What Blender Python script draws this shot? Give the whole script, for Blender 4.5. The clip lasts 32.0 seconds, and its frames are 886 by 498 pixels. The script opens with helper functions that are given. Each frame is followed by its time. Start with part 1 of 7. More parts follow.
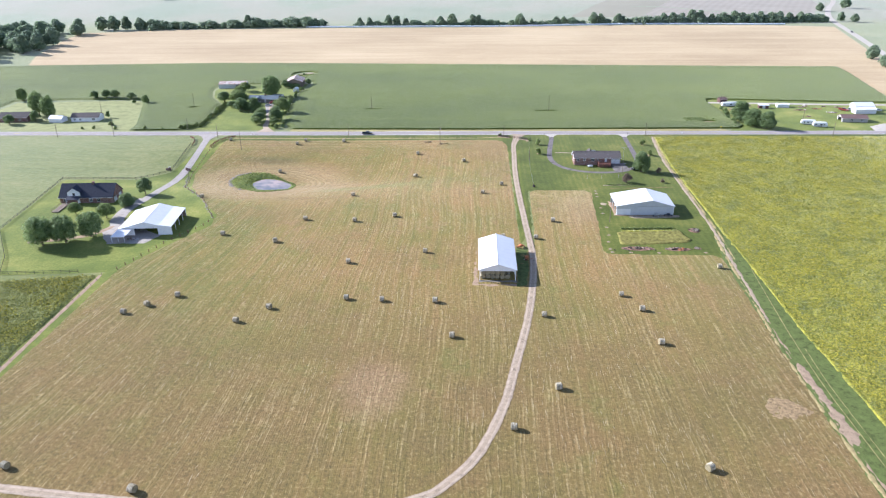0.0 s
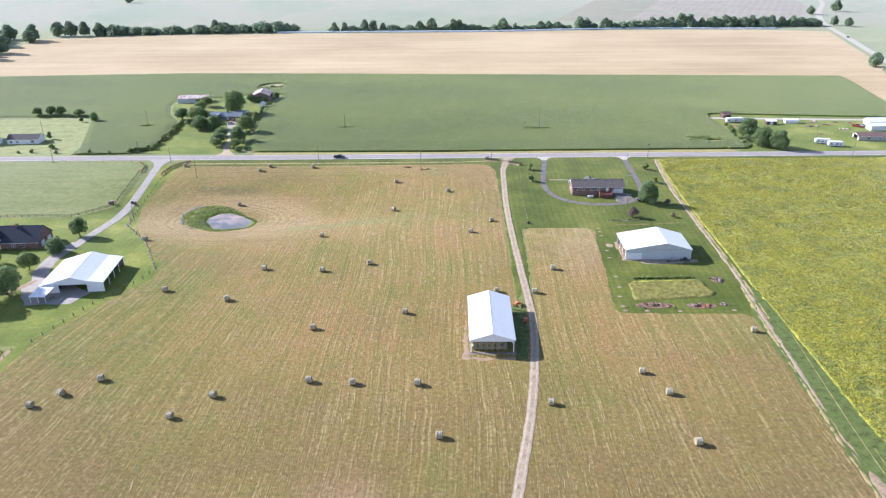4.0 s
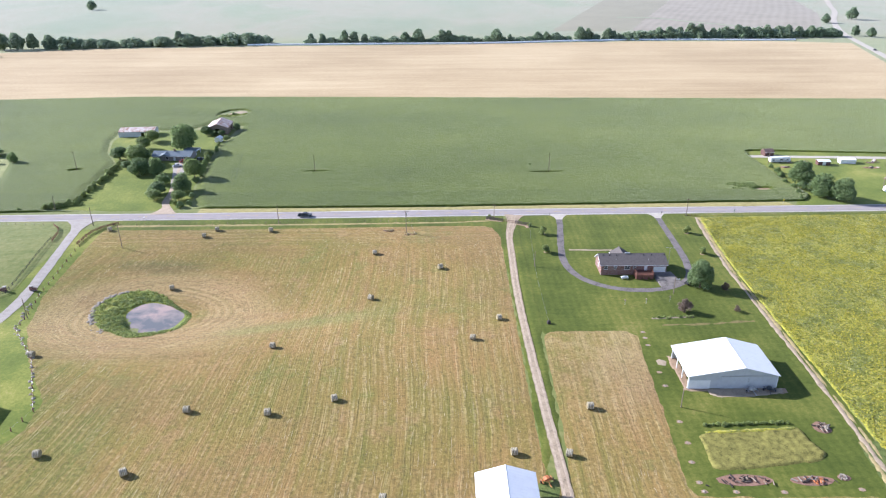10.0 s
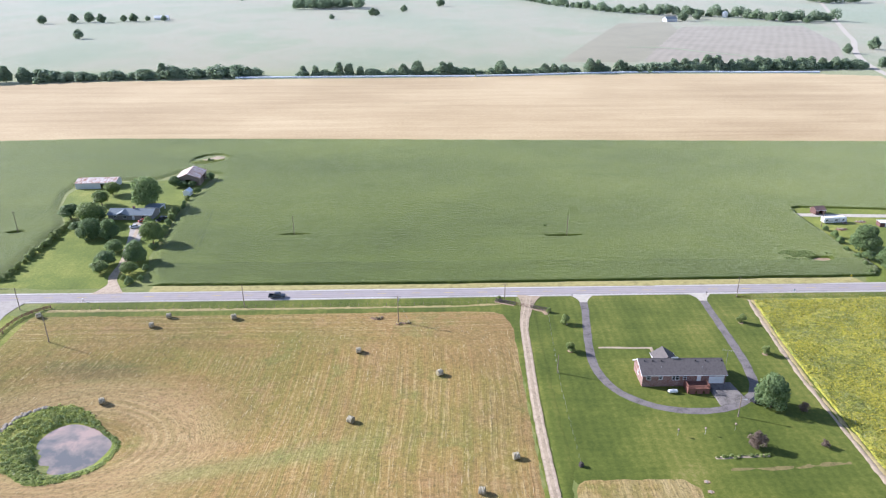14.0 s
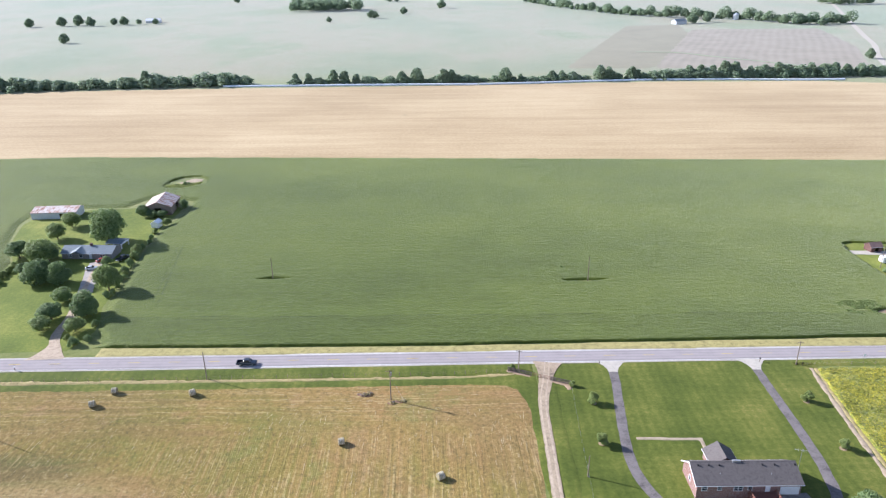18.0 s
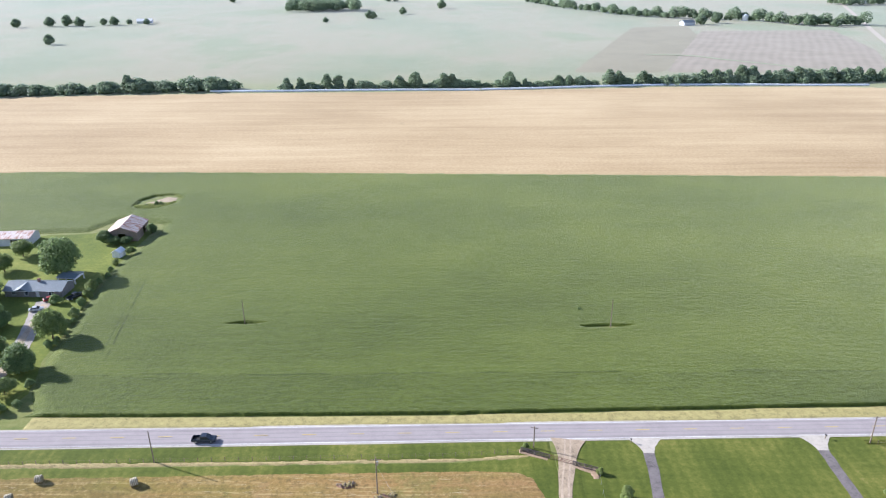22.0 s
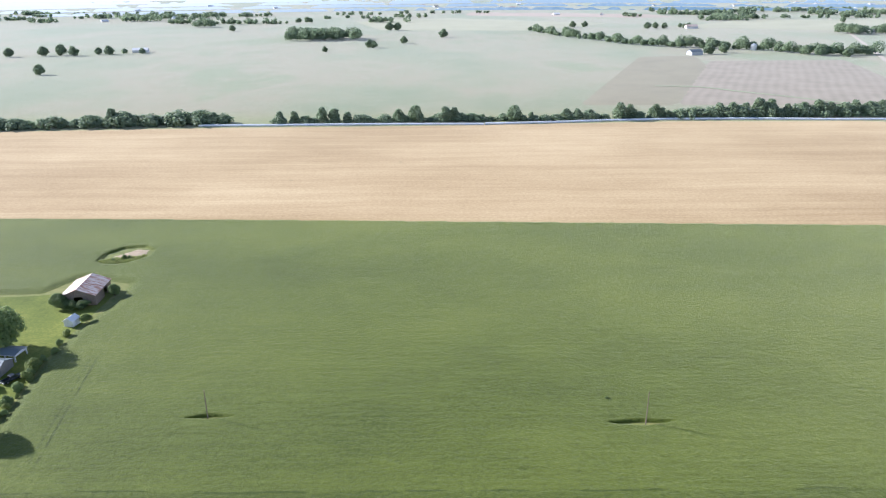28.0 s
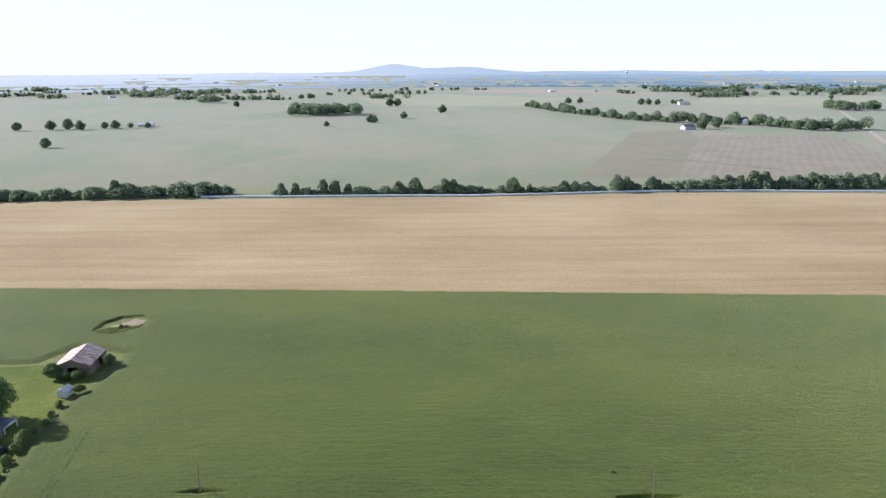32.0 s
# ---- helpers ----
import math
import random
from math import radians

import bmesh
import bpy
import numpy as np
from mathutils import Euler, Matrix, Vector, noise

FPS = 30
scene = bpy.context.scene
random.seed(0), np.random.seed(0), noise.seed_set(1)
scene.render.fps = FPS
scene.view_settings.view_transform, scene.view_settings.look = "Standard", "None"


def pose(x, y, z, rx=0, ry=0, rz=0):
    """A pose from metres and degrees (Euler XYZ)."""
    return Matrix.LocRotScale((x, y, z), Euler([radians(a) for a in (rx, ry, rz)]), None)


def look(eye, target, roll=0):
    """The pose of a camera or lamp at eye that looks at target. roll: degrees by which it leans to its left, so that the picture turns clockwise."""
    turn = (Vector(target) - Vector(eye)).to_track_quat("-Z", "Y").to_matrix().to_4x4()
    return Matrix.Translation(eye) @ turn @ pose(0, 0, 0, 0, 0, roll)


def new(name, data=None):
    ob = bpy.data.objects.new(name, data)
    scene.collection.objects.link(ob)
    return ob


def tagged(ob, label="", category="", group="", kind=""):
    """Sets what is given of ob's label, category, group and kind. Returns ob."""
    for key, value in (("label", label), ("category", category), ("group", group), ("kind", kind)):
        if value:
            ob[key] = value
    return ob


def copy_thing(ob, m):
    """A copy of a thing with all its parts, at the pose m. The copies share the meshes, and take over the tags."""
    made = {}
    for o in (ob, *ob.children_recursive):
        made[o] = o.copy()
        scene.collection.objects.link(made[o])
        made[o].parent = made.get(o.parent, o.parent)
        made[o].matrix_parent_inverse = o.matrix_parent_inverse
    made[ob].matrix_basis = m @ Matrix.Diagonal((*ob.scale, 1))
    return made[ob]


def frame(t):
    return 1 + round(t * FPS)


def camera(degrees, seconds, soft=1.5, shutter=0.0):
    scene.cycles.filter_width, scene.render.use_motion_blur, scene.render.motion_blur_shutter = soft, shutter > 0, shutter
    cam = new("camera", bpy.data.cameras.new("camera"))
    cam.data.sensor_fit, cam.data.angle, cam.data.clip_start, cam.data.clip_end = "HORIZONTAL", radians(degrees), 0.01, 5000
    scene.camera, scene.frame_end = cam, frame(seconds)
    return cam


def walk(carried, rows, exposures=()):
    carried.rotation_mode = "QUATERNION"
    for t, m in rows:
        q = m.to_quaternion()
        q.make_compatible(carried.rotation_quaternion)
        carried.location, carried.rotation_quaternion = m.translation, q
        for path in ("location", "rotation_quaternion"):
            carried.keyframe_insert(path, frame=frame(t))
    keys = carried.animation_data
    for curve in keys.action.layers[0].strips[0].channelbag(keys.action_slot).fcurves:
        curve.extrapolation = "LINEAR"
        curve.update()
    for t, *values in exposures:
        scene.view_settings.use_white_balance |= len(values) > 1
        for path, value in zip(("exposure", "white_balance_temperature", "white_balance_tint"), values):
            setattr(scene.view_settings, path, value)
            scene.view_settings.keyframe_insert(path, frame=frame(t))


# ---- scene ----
cam = camera(64.2, 32.0, soft=1.2)
METRES, EYE, TILT, LEAN, TURN = 307.5, 115.0, 0.0, 0.0, 2.7
ROWS = [
    (0.0, 0.0, 0.0, 0.0, -0.26, -24.91, 0.55),
    (0.5, -0.0, 0.0161, 0.0001, -0.46, -24.92, 0.55),
    (1.0, -0.0005, 0.0333, 0.0, -1.41, -24.93, 0.51),
    (1.5, -0.001, 0.0516, 0.0001, -1.67, -24.93, 0.49),
    (2.0, -0.001, 0.0693, 0.0001, -1.66, -24.94, 0.48),
    (2.5, -0.001, 0.089, 0.0002, -1.65, -24.94, 0.47),
    (3.0, -0.001, 0.1091, -0.0001, -1.65, -24.94, 0.45),
    (3.5, -0.001, 0.1297, -0.0003, -1.78, -24.94, 0.43),
    (5.5, -0.0006, 0.2153, -0.0003, -2.03, -24.97, 0.42),
    (6.0, -0.0002, 0.2371, -0.0003, -2.01, -24.96, 0.41),
    (6.5, -0.0, 0.2589, -0.0002, -2.06, -24.96, 0.4),
    (7.0, 0.0004, 0.2809, -0.0001, -2.14, -24.95, 0.38),
    (7.5, 0.0006, 0.3028, 0.0001, -2.43, -24.95, 0.36),
    (8.0, 0.0009, 0.3245, 0.0001, -2.82, -24.94, 0.35),
    (8.5, 0.0011, 0.346, 0.0002, -2.98, -24.94, 0.35),
    (9.0, 0.0016, 0.3679, 0.0002, -2.97, -24.92, 0.35),
    (9.5, 0.0023, 0.3899, 0.0004, -2.98, -24.91, 0.35),
    (10.0, 0.0034, 0.412, 0.0008, -2.96, -24.9, 0.36),
    (10.5, 0.0048, 0.4345, 0.001, -2.94, -24.9, 0.38),
    (11.0, 0.0056, 0.4573, 0.0007, -2.95, -24.88, 0.36),
    (11.5, 0.007, 0.4799, 0.001, -2.93, -24.89, 0.38),
    (12.0, 0.0083, 0.5027, 0.0011, -2.92, -24.89, 0.39),
    (12.5, 0.0096, 0.5258, 0.0009, -2.91, -24.91, 0.38),
    (13.0, 0.0108, 0.5489, 0.0007, -2.91, -24.91, 0.38),
    (13.5, 0.0119, 0.5719, 0.0001, -2.91, -23.1, 0.34),
    (14.0, 0.0138, 0.5949, -0.0005, -2.88, -23.08, 0.38),
    (14.5, 0.0149, 0.6179, -0.0007, -2.89, -23.09, 0.36),
    (16.5, 0.0198, 0.7046, -0.0002, -2.86, -22.97, 0.37),
    (17.0, 0.0199, 0.7185, -0.0006, -2.84, -23.01, 0.4),
    (17.5, 0.02, 0.7298, -0.0009, -2.84, -23.0, 0.45),
    (18.0, 0.0205, 0.7396, -0.0014, -2.82, -23.05, 0.47),
    (18.5, 0.0209, 0.7506, -0.0021, -2.82, -23.03, 0.46),
    (19.0, 0.0217, 0.7633, -0.0031, -2.82, -23.02, 0.47),
    (19.5, 0.0227, 0.7774, -0.0038, -2.81, -23.03, 0.45),
    (20.0, 0.0234, 0.793, -0.0049, -2.81, -23.04, 0.43),
    (20.5, 0.0246, 0.8096, -0.0059, -2.8, -23.03, 0.44),
    (21.0, 0.0251, 0.8276, -0.0069, -2.81, -23.04, 0.38),
    (21.5, 0.0264, 0.8464, -0.0077, -2.8, -23.06, 0.4),
    (22.0, 0.0274, 0.8663, -0.0091, -2.79, -23.05, 0.39),
    (22.5, 0.0283, 0.8863, -0.0093, -2.78, -23.07, 0.35),
    (23.0, 0.0295, 0.9071, -0.01, -2.77, -23.07, 0.33),
    (23.5, 0.0305, 0.9291, -0.0103, -2.77, -23.08, 0.32),
    (24.0, 0.0316, 0.95, -0.0092, -2.78, -22.93, 0.34),
    (24.5, 0.0326, 0.9671, -0.0089, -2.74, -22.91, 0.34),
    (25.0, 0.0331, 0.9796, -0.0087, -2.72, -22.88, 0.35),
    (25.5, 0.0335, 0.9882, -0.0085, -2.69, -22.71, 0.38),
    (27.5, 0.0334, 0.9933, -0.0107, -2.65, -21.32, 0.39),
    (28.0, 0.0333, 0.9933, -0.0109, -2.66, -21.01, 0.39),
    (28.5, 0.0332, 0.9934, -0.0112, -2.68, -20.7, 0.38),
    (29.0, 0.033, 0.9936, -0.0115, -2.7, -20.4, 0.36),
    (29.5, 0.0329, 0.9939, -0.0119, -2.71, -19.72, 0.37),
    (30.0, 0.0328, 0.9942, -0.0125, -2.72, -18.77, 0.37),
    (30.5, 0.0324, 0.9943, -0.0128, -2.73, -17.84, 0.32),
    (31.0, 0.0323, 0.9946, -0.0134, -2.74, -16.91, 0.34),
    (31.5, 0.0318, 0.9941, -0.0138, -2.75, -16.04, 0.32),
    (32.0, 0.0314, 0.9945, -0.0143, -2.76, -15.21, 0.31),
]
walk(cam, [(t, pose(0, 0, EYE, TILT, LEAN, TURN) @ pose(METRES * x, METRES * y, METRES * z, 90 + pitch, roll, yaw)) for t, x, y, z, yaw, pitch, roll in ROWS],
     exposures=[(0.0, 1.13, 5440, 17), (10.0, 1.11, 5480, 17), (26.0, 1.06, 5580, 16), (29.0, 0.95, 5640, 16), (32.0, 0.50, 5750, 15)])

# ---- light ----
SUN_DIR = Vector((-0.85, 0.335, 0.45)).normalized()      # towards the low morning sun
elev = math.asin(SUN_DIR.z)
azim = math.atan2(SUN_DIR.x, SUN_DIR.y)
world = bpy.data.worlds.new("sky")
scene.world = world
world.use_nodes = True
wn = world.node_tree
sky = wn.nodes.new("ShaderNodeTexSky")
sky.sky_type = "NISHITA"
sky.sun_disc = False
sky.sun_elevation = elev
sky.sun_rotation = azim
sky.air_density, sky.dust_density, sky.ozone_density = 0.9, 0.8, 1.5
haze = wn.nodes.new("ShaderNodeHueSaturation")      # milky morning air
haze.inputs["Saturation"].default_value = 0.9
wn.links.new(sky.outputs[0], haze.inputs["Color"])
way = wn.nodes.new("ShaderNodeTexCoord")
split = wn.nodes.new("ShaderNodeSeparateXYZ")
wn.links.new(way.outputs["Generated"], split.inputs[0])
low = wn.nodes.new("ShaderNodeMapRange")            # haze whitens the whole sky towards the horizon
low.interpolation_type = "SMOOTHSTEP"
low.inputs["From Min"].default_value, low.inputs["From Max"].default_value = 0.45, -0.05
wn.links.new(split.outputs["Z"], low.inputs["Value"])
milk = wn.nodes.new("ShaderNodeMix")
milk.data_type = "RGBA"
wn.links.new(low.outputs[0], milk.inputs[0])
wn.links.new(haze.outputs[0], milk.inputs[6])
milk.inputs[7].default_value = (8.8, 9.1, 9.6, 1)
wn.links.new(milk.outputs[2], wn.nodes["Background"].inputs[0])
wn.nodes["Background"].inputs[1].default_value = 0.083
sun_data = bpy.data.lights.new("sun", "SUN")
sun_data.energy, sun_data.angle, sun_data.color = 5.0, radians(0.6), (1.0, 0.92, 0.80)
sun = new("sun", sun_data)
sun.matrix_world = look((0, 0, 300), Vector((0, 0, 300)) - SUN_DIR)

# ---- material helpers ----


class Nodes:
    """A small wrapper that builds one node material."""

    def __init__(self, name, rough=0.85, spec=0.2, metal=0.0, sheen=0.0, sheen_tint=(0.95, 1.0, 0.98)):
        self.mat = bpy.data.materials.new(name)
        self.mat.use_nodes = True
        self.t = self.mat.node_tree
        self.b = self.t.nodes["Principled BSDF"]
        self.b.inputs["Roughness"].default_value = rough
        self.b.inputs["Specular IOR Level"].default_value = spec
        self.b.inputs["Metallic"].default_value = metal
        if sheen:
            self.b.inputs["Sheen Weight"].default_value = sheen
            self.b.inputs["Sheen Roughness"].default_value = 0.27
            self.b.inputs["Sheen Tint"].default_value = (*sheen_tint, 1)
        self._pos = None

    def node(self, kind, **inputs):
        n = self.t.nodes.new(kind)
        for key, v in inputs.items():
            self.plug(n.inputs[key], v)
        return n

    def plug(self, socket, v):
        if hasattr(v, "is_output"):
            self.t.links.new(v, socket)
        elif isinstance(v, tuple) and len(v) == 3 and socket.type == "RGBA":
            socket.default_value = (*v, 1)
        else:
            socket.default_value = v

    def pos(self):
        if self._pos is None:
            self._pos = self.node("ShaderNodeNewGeometry").outputs["Position"]
        return self._pos

    def obj(self):
        return self.node("ShaderNodeTexCoord").outputs["Object"]

    def scaled(self, vec, s, turn=0.0):
        n = self.node("ShaderNodeMapping", Vector=vec)
        n.inputs["Scale"].default_value = s
        n.inputs["Rotation"].default_value = (0, 0, turn)
        return n.outputs[0]

    def noise(self, vec, scale=1.0, detail=3.0, rough=0.55, distort=0.0):
        n = self.node("ShaderNodeTexNoise", Vector=vec, Scale=scale, Detail=detail, Roughness=rough, Distortion=distort)
        return n.outputs["Fac"]

    def math(self, op, a, b=0.0, clamp=False):
        n = self.t.nodes.new("ShaderNodeMath")
        n.operation, n.use_clamp = op, clamp
        self.plug(n.inputs[0], a)
        self.plug(n.inputs[1], b)
        return n.outputs[0]

    def step(self, v, lo, hi):
        n = self.node("ShaderNodeMapRange", Value=v)
        n.inputs["From Min"].default_value, n.inputs["From Max"].default_value = lo, hi
        n.interpolation_type = "SMOOTHSTEP"
        return n.outputs[0]

    def mix(self, fac, a, b):
        n = self.t.nodes.new("ShaderNodeMix")
        n.data_type = "RGBA"
        self.plug(n.inputs[0], fac)
        self.plug(n.inputs[6], a)
        self.plug(n.inputs[7], b)
        return n.outputs[2]

    def fmix(self, fac, a, b):
        n = self.t.nodes.new("ShaderNodeMix")
        self.plug(n.inputs[0], fac)
        self.plug(n.inputs[2], a)
        self.plug(n.inputs[3], b)
        return n.outputs[0]

    def ramp(self, fac, *stops):
        n = self.node("ShaderNodeValToRGB", Fac=fac)
        e = n.color_ramp.elements
        while len(e) < len(stops):
            e.new(0.5)
        for s, (p, c) in zip(e, stops):
            s.position, s.color = p, (*c, 1)
        return n.outputs[0]

    def xyz(self, vec):
        return self.node("ShaderNodeSeparateXYZ", Vector=vec).outputs

    def join(self, x, y, z=0.0):
        return self.node("ShaderNodeCombineXYZ", X=x, Y=y, Z=z).outputs[0]

    def island(self):
        return self.node("ShaderNodeNewGeometry").outputs["Random Per Island"]

    def rand(self):
        return self.node("ShaderNodeObjectInfo").outputs["Random"]

    def bump(self, height, strength=0.5, distance=0.1):
        n = self.node("ShaderNodeBump", Height=height, Strength=strength, Distance=distance)
        self.t.links.new(n.outputs[0], self.b.inputs["Normal"])

    def done(self, colour, rough=None):
        self.plug(self.b.inputs["Base Color"], colour)
        if rough is not None:
            self.plug(self.b.inputs["Roughness"], rough)
        return self.mat


def plain(name, colour, rough=0.7, spec=0.3, metal=0.0, wear=0.18, scale=3.0):
    """Paint, wood or metal of one colour with soft mottling and grime."""
    k = Nodes(name, rough, spec, metal)
    p = k.obj()
    a = k.noise(p, scale, 4)
    b = k.noise(p, scale * 9, 2)
    f = k.math("ADD", k.math("MULTIPLY", a, 0.7), k.math("MULTIPLY", b, 0.3))
    dark = tuple(c * (1 - 1.6 * wear) for c in colour)
    light = tuple(min(1, c * (1 + 0.6 * wear)) for c in colour)
    k.bump(b, 0.15, 0.02)
    return k.done(k.ramp(f, (0.3, dark), (0.5, colour), (0.72, light)))


# ---- materials: fields and ground ----
POND = (-102.6, 333.0)
SCALD = (27.0, 158.0)


def make_hay():
    k = Nodes("mown_hay", 0.95, 0.1, sheen=0.30, sheen_tint=(1.0, 0.96, 0.78))
    p = k.pos()
    x, y, _ = k.xyz(p)
    dx, dy = k.math("SUBTRACT", x, POND[0]), k.math("MULTIPLY", k.math("SUBTRACT", y, POND[1]), 1.25)
    r = k.math("SQRT", k.math("ADD", k.math("MULTIPLY", dx, dx), k.math("MULTIPLY", dy, dy)))
    ang = k.math("ARCTAN2", dy, dx)
    wob = k.math("MULTIPLY", k.noise(p, 0.012, 0), 8.0)
    west = k.step(x, -25.0, -120.0)
    lean = k.math("MULTIPLY", k.math("MULTIPLY", y, 0.22), west)
    xs = k.math("ADD", k.math("SUBTRACT", x, lean), wob)
    jog = k.math("MULTIPLY", k.noise(p, 0.10, 3), 1.3)
    v1 = k.join(k.math("ADD", xs, jog), k.math("MULTIPLY", y, 0.016))
    v2 = k.join(k.math("ADD", k.math("ADD", y, wob), jog), k.math("MULTIPLY", x, 0.016))
    v3 = k.join(r, k.math("MULTIPLY", ang, 1.5))
    m2 = k.step(k.math("ADD", y, k.math("MULTIPLY", k.noise(p, 0.05), 12.0)), 378.0, 392.0)
    m3 = k.step(k.math("ADD", r, k.math("MULTIPLY", k.noise(p, 0.04, 3), 14.0)), 60.0, 36.0)

    def streak(scale, detail):
        a = k.noise(v1, scale, detail, 0.6)
        b = k.noise(v2, scale, detail, 0.6)
        c = k.noise(v3, scale, detail, 0.6)
        return k.fmix(m3, k.fmix(m2, a, b), c)

    fine = streak(1.45, 4)
    swath = streak(0.33, 3)
    big = k.noise(p, 0.014, 4, 0.6)
    mid = k.noise(p, 0.05, 7, 0.75)
    grain = k.noise(p, 1.0, 4, 0.75)
    green = k.math("ADD", k.math("MULTIPLY", big, 0.62), k.math("MULTIPLY", swath, 0.38))
    green = k.math("ADD", green, k.math("MULTIPLY", k.step(x, -60.0, -125.0), 0.085))
    base = k.ramp(green, (0.38, (0.308, 0.190, 0.074)), (0.47, (0.266, 0.185, 0.060)), (0.55, (0.214, 0.174, 0.046)), (0.64, (0.150, 0.150, 0.034)))
    pink = k.step(mid, 0.53, 0.68)
    base = k.mix(k.math("MULTIPLY", pink, 0.60), base, (0.32, 0.195, 0.095))
    lush = k.step(mid, 0.46, 0.34)
    base = k.mix(k.math("MULTIPLY", lush, 0.65), base, (0.165, 0.178, 0.046))
    ring = k.math("MULTIPLY", k.step(r, 14.0, 22.0), k.step(r, 50.0, 30.0))
    base = k.mix(k.math("MULTIPLY", ring, 0.6), base, (0.40, 0.27, 0.14))
    # greener swale east of the pond, paler straw on the small east block
    sw = k.math("ABSOLUTE", k.math("SUBTRACT", y, k.math("ADD", k.math("MULTIPLY", x, 0.22), k.math("ADD", 331.5, k.math("MULTIPLY", wob, 0.8)))))
    sw = k.math("MULTIPLY", k.step(sw, 7.0, 1.0), k.math("MULTIPLY", k.step(x, -84.0, -66.0), k.step(x, -14.0, -38.0)))
    base = k.mix(k.math("MULTIPLY", sw, 0.6), base, (0.205, 0.215, 0.070))
    east = k.math("MULTIPLY", k.step(k.math("ADD", x, jog), 25.0, 28.0), k.math("MULTIPLY", k.step(y, 262.0, 292.0), k.step(x, 58.0, 52.0)))
    base = k.mix(k.math("MULTIPLY", k.math("MULTIPLY", east, k.step(mid, 0.36, 0.6)), 0.55), base, (0.42, 0.325, 0.17))
    # swaths of the mower, side by side, turning round the pond
    lanes = k.fmix(m3, k.fmix(m2, k.math("ADD", xs, jog), k.math("ADD", k.math("ADD", y, wob), jog)), r)
    lane = k.math("SINE", k.math("ADD", k.math("MULTIPLY", lanes, 2.15), k.math("MULTIPLY", k.noise(p, 0.03, 2), 5.0)))
    part_on = k.step(k.noise(p, 0.045, 3, 0.6), 0.38, 0.62)
    near_pond = k.math("MULTIPLY", k.fmix(m3, 0.34, 0.50), k.step(k.noise(p, 0.2, 4, 0.7), 0.3, 0.6))
    base = k.mix(k.math("MULTIPLY", k.math("MULTIPLY", k.step(lane, 0.1, 0.95), part_on), near_pond), base, (0.175, 0.150, 0.052))
    base = k.mix(k.math("MULTIPLY", k.math("MULTIPLY", k.step(lane, -0.2, -0.98), part_on), near_pond), base, (0.42, 0.32, 0.165))
    # dark green-brown patch on the slope above the pond
    ex, ey = k.math("MULTIPLY", k.math("ADD", x, 112.0), 0.045), k.math("MULTIPLY", k.math("SUBTRACT", y, k.math("ADD", 366.0, k.math("MULTIPLY", wob, 0.5))), 0.17)
    dark_green = k.step(k.math("ADD", k.math("ADD", k.math("MULTIPLY", ex, ex), k.math("MULTIPLY", ey, ey)), k.math("MULTIPLY", mid, 0.8)), 1.5, 0.3)
    base = k.mix(k.math("MULTIPLY", dark_green, 0.75), base, (0.108, 0.114, 0.042))
    sx, sy = k.math("MULTIPLY", k.math("ADD", x, SCALD[0]), 0.07), k.math("MULTIPLY", k.math("SUBTRACT", y, SCALD[1]), 0.05)
    scald = k.step(k.math("ADD", k.math("ADD", k.math("MULTIPLY", sx, sx), k.math("MULTIPLY", sy, sy)), k.math("MULTIPLY", k.noise(p, 0.09, 5, 0.75), 1.8)), 1.75, 0.85)
    # darker and browner on the south half
    thin = k.math("MULTIPLY", k.step(y, 250.0, 150.0), k.fmix(k.step(mid, 0.36, 0.62), 0.45, 0.8))
    base = k.mix(thin, base, (0.155, 0.118, 0.046))
    base = k.mix(k.math("MULTIPLY", scald, 0.55), base, (0.33, 0.215, 0.125))
    rust = k.step(k.noise(k.scaled(p, (0.014, 0.020, 1)), 1.0, 5, 0.7), 0.47, 0.62)
    base = k.mix(k.math("MULTIPLY", rust, 0.40), base, (0.225, 0.135, 0.064))
    straw = k.math("MULTIPLY", k.step(fine, 0.53, 0.66), k.step(k.noise(p, 0.30, 4, 0.7), 0.40, 0.58))
    base = k.mix(k.math("MULTIPLY", straw, 0.44), base, (0.55, 0.44, 0.22))
    dark = k.step(fine, 0.46, 0.30)
    base = k.mix(k.math("MULTIPLY", dark, 0.42), base, (0.145, 0.120, 0.045))
    base = k.mix(k.math("MULTIPLY", k.step(grain, 0.48, 0.66), 0.62), base, (0.110, 0.090, 0.038))
    base = k.mix(k.math("MULTIPLY", k.step(grain, 0.46, 0.34), 0.40), base, (0.43, 0.34, 0.155))
    k.bump(k.math("ADD", k.math("MULTIPLY", fine, 0.7), k.math("MULTIPLY", grain, 0.8)), 0.7, 0.33)
    return k.done(base)


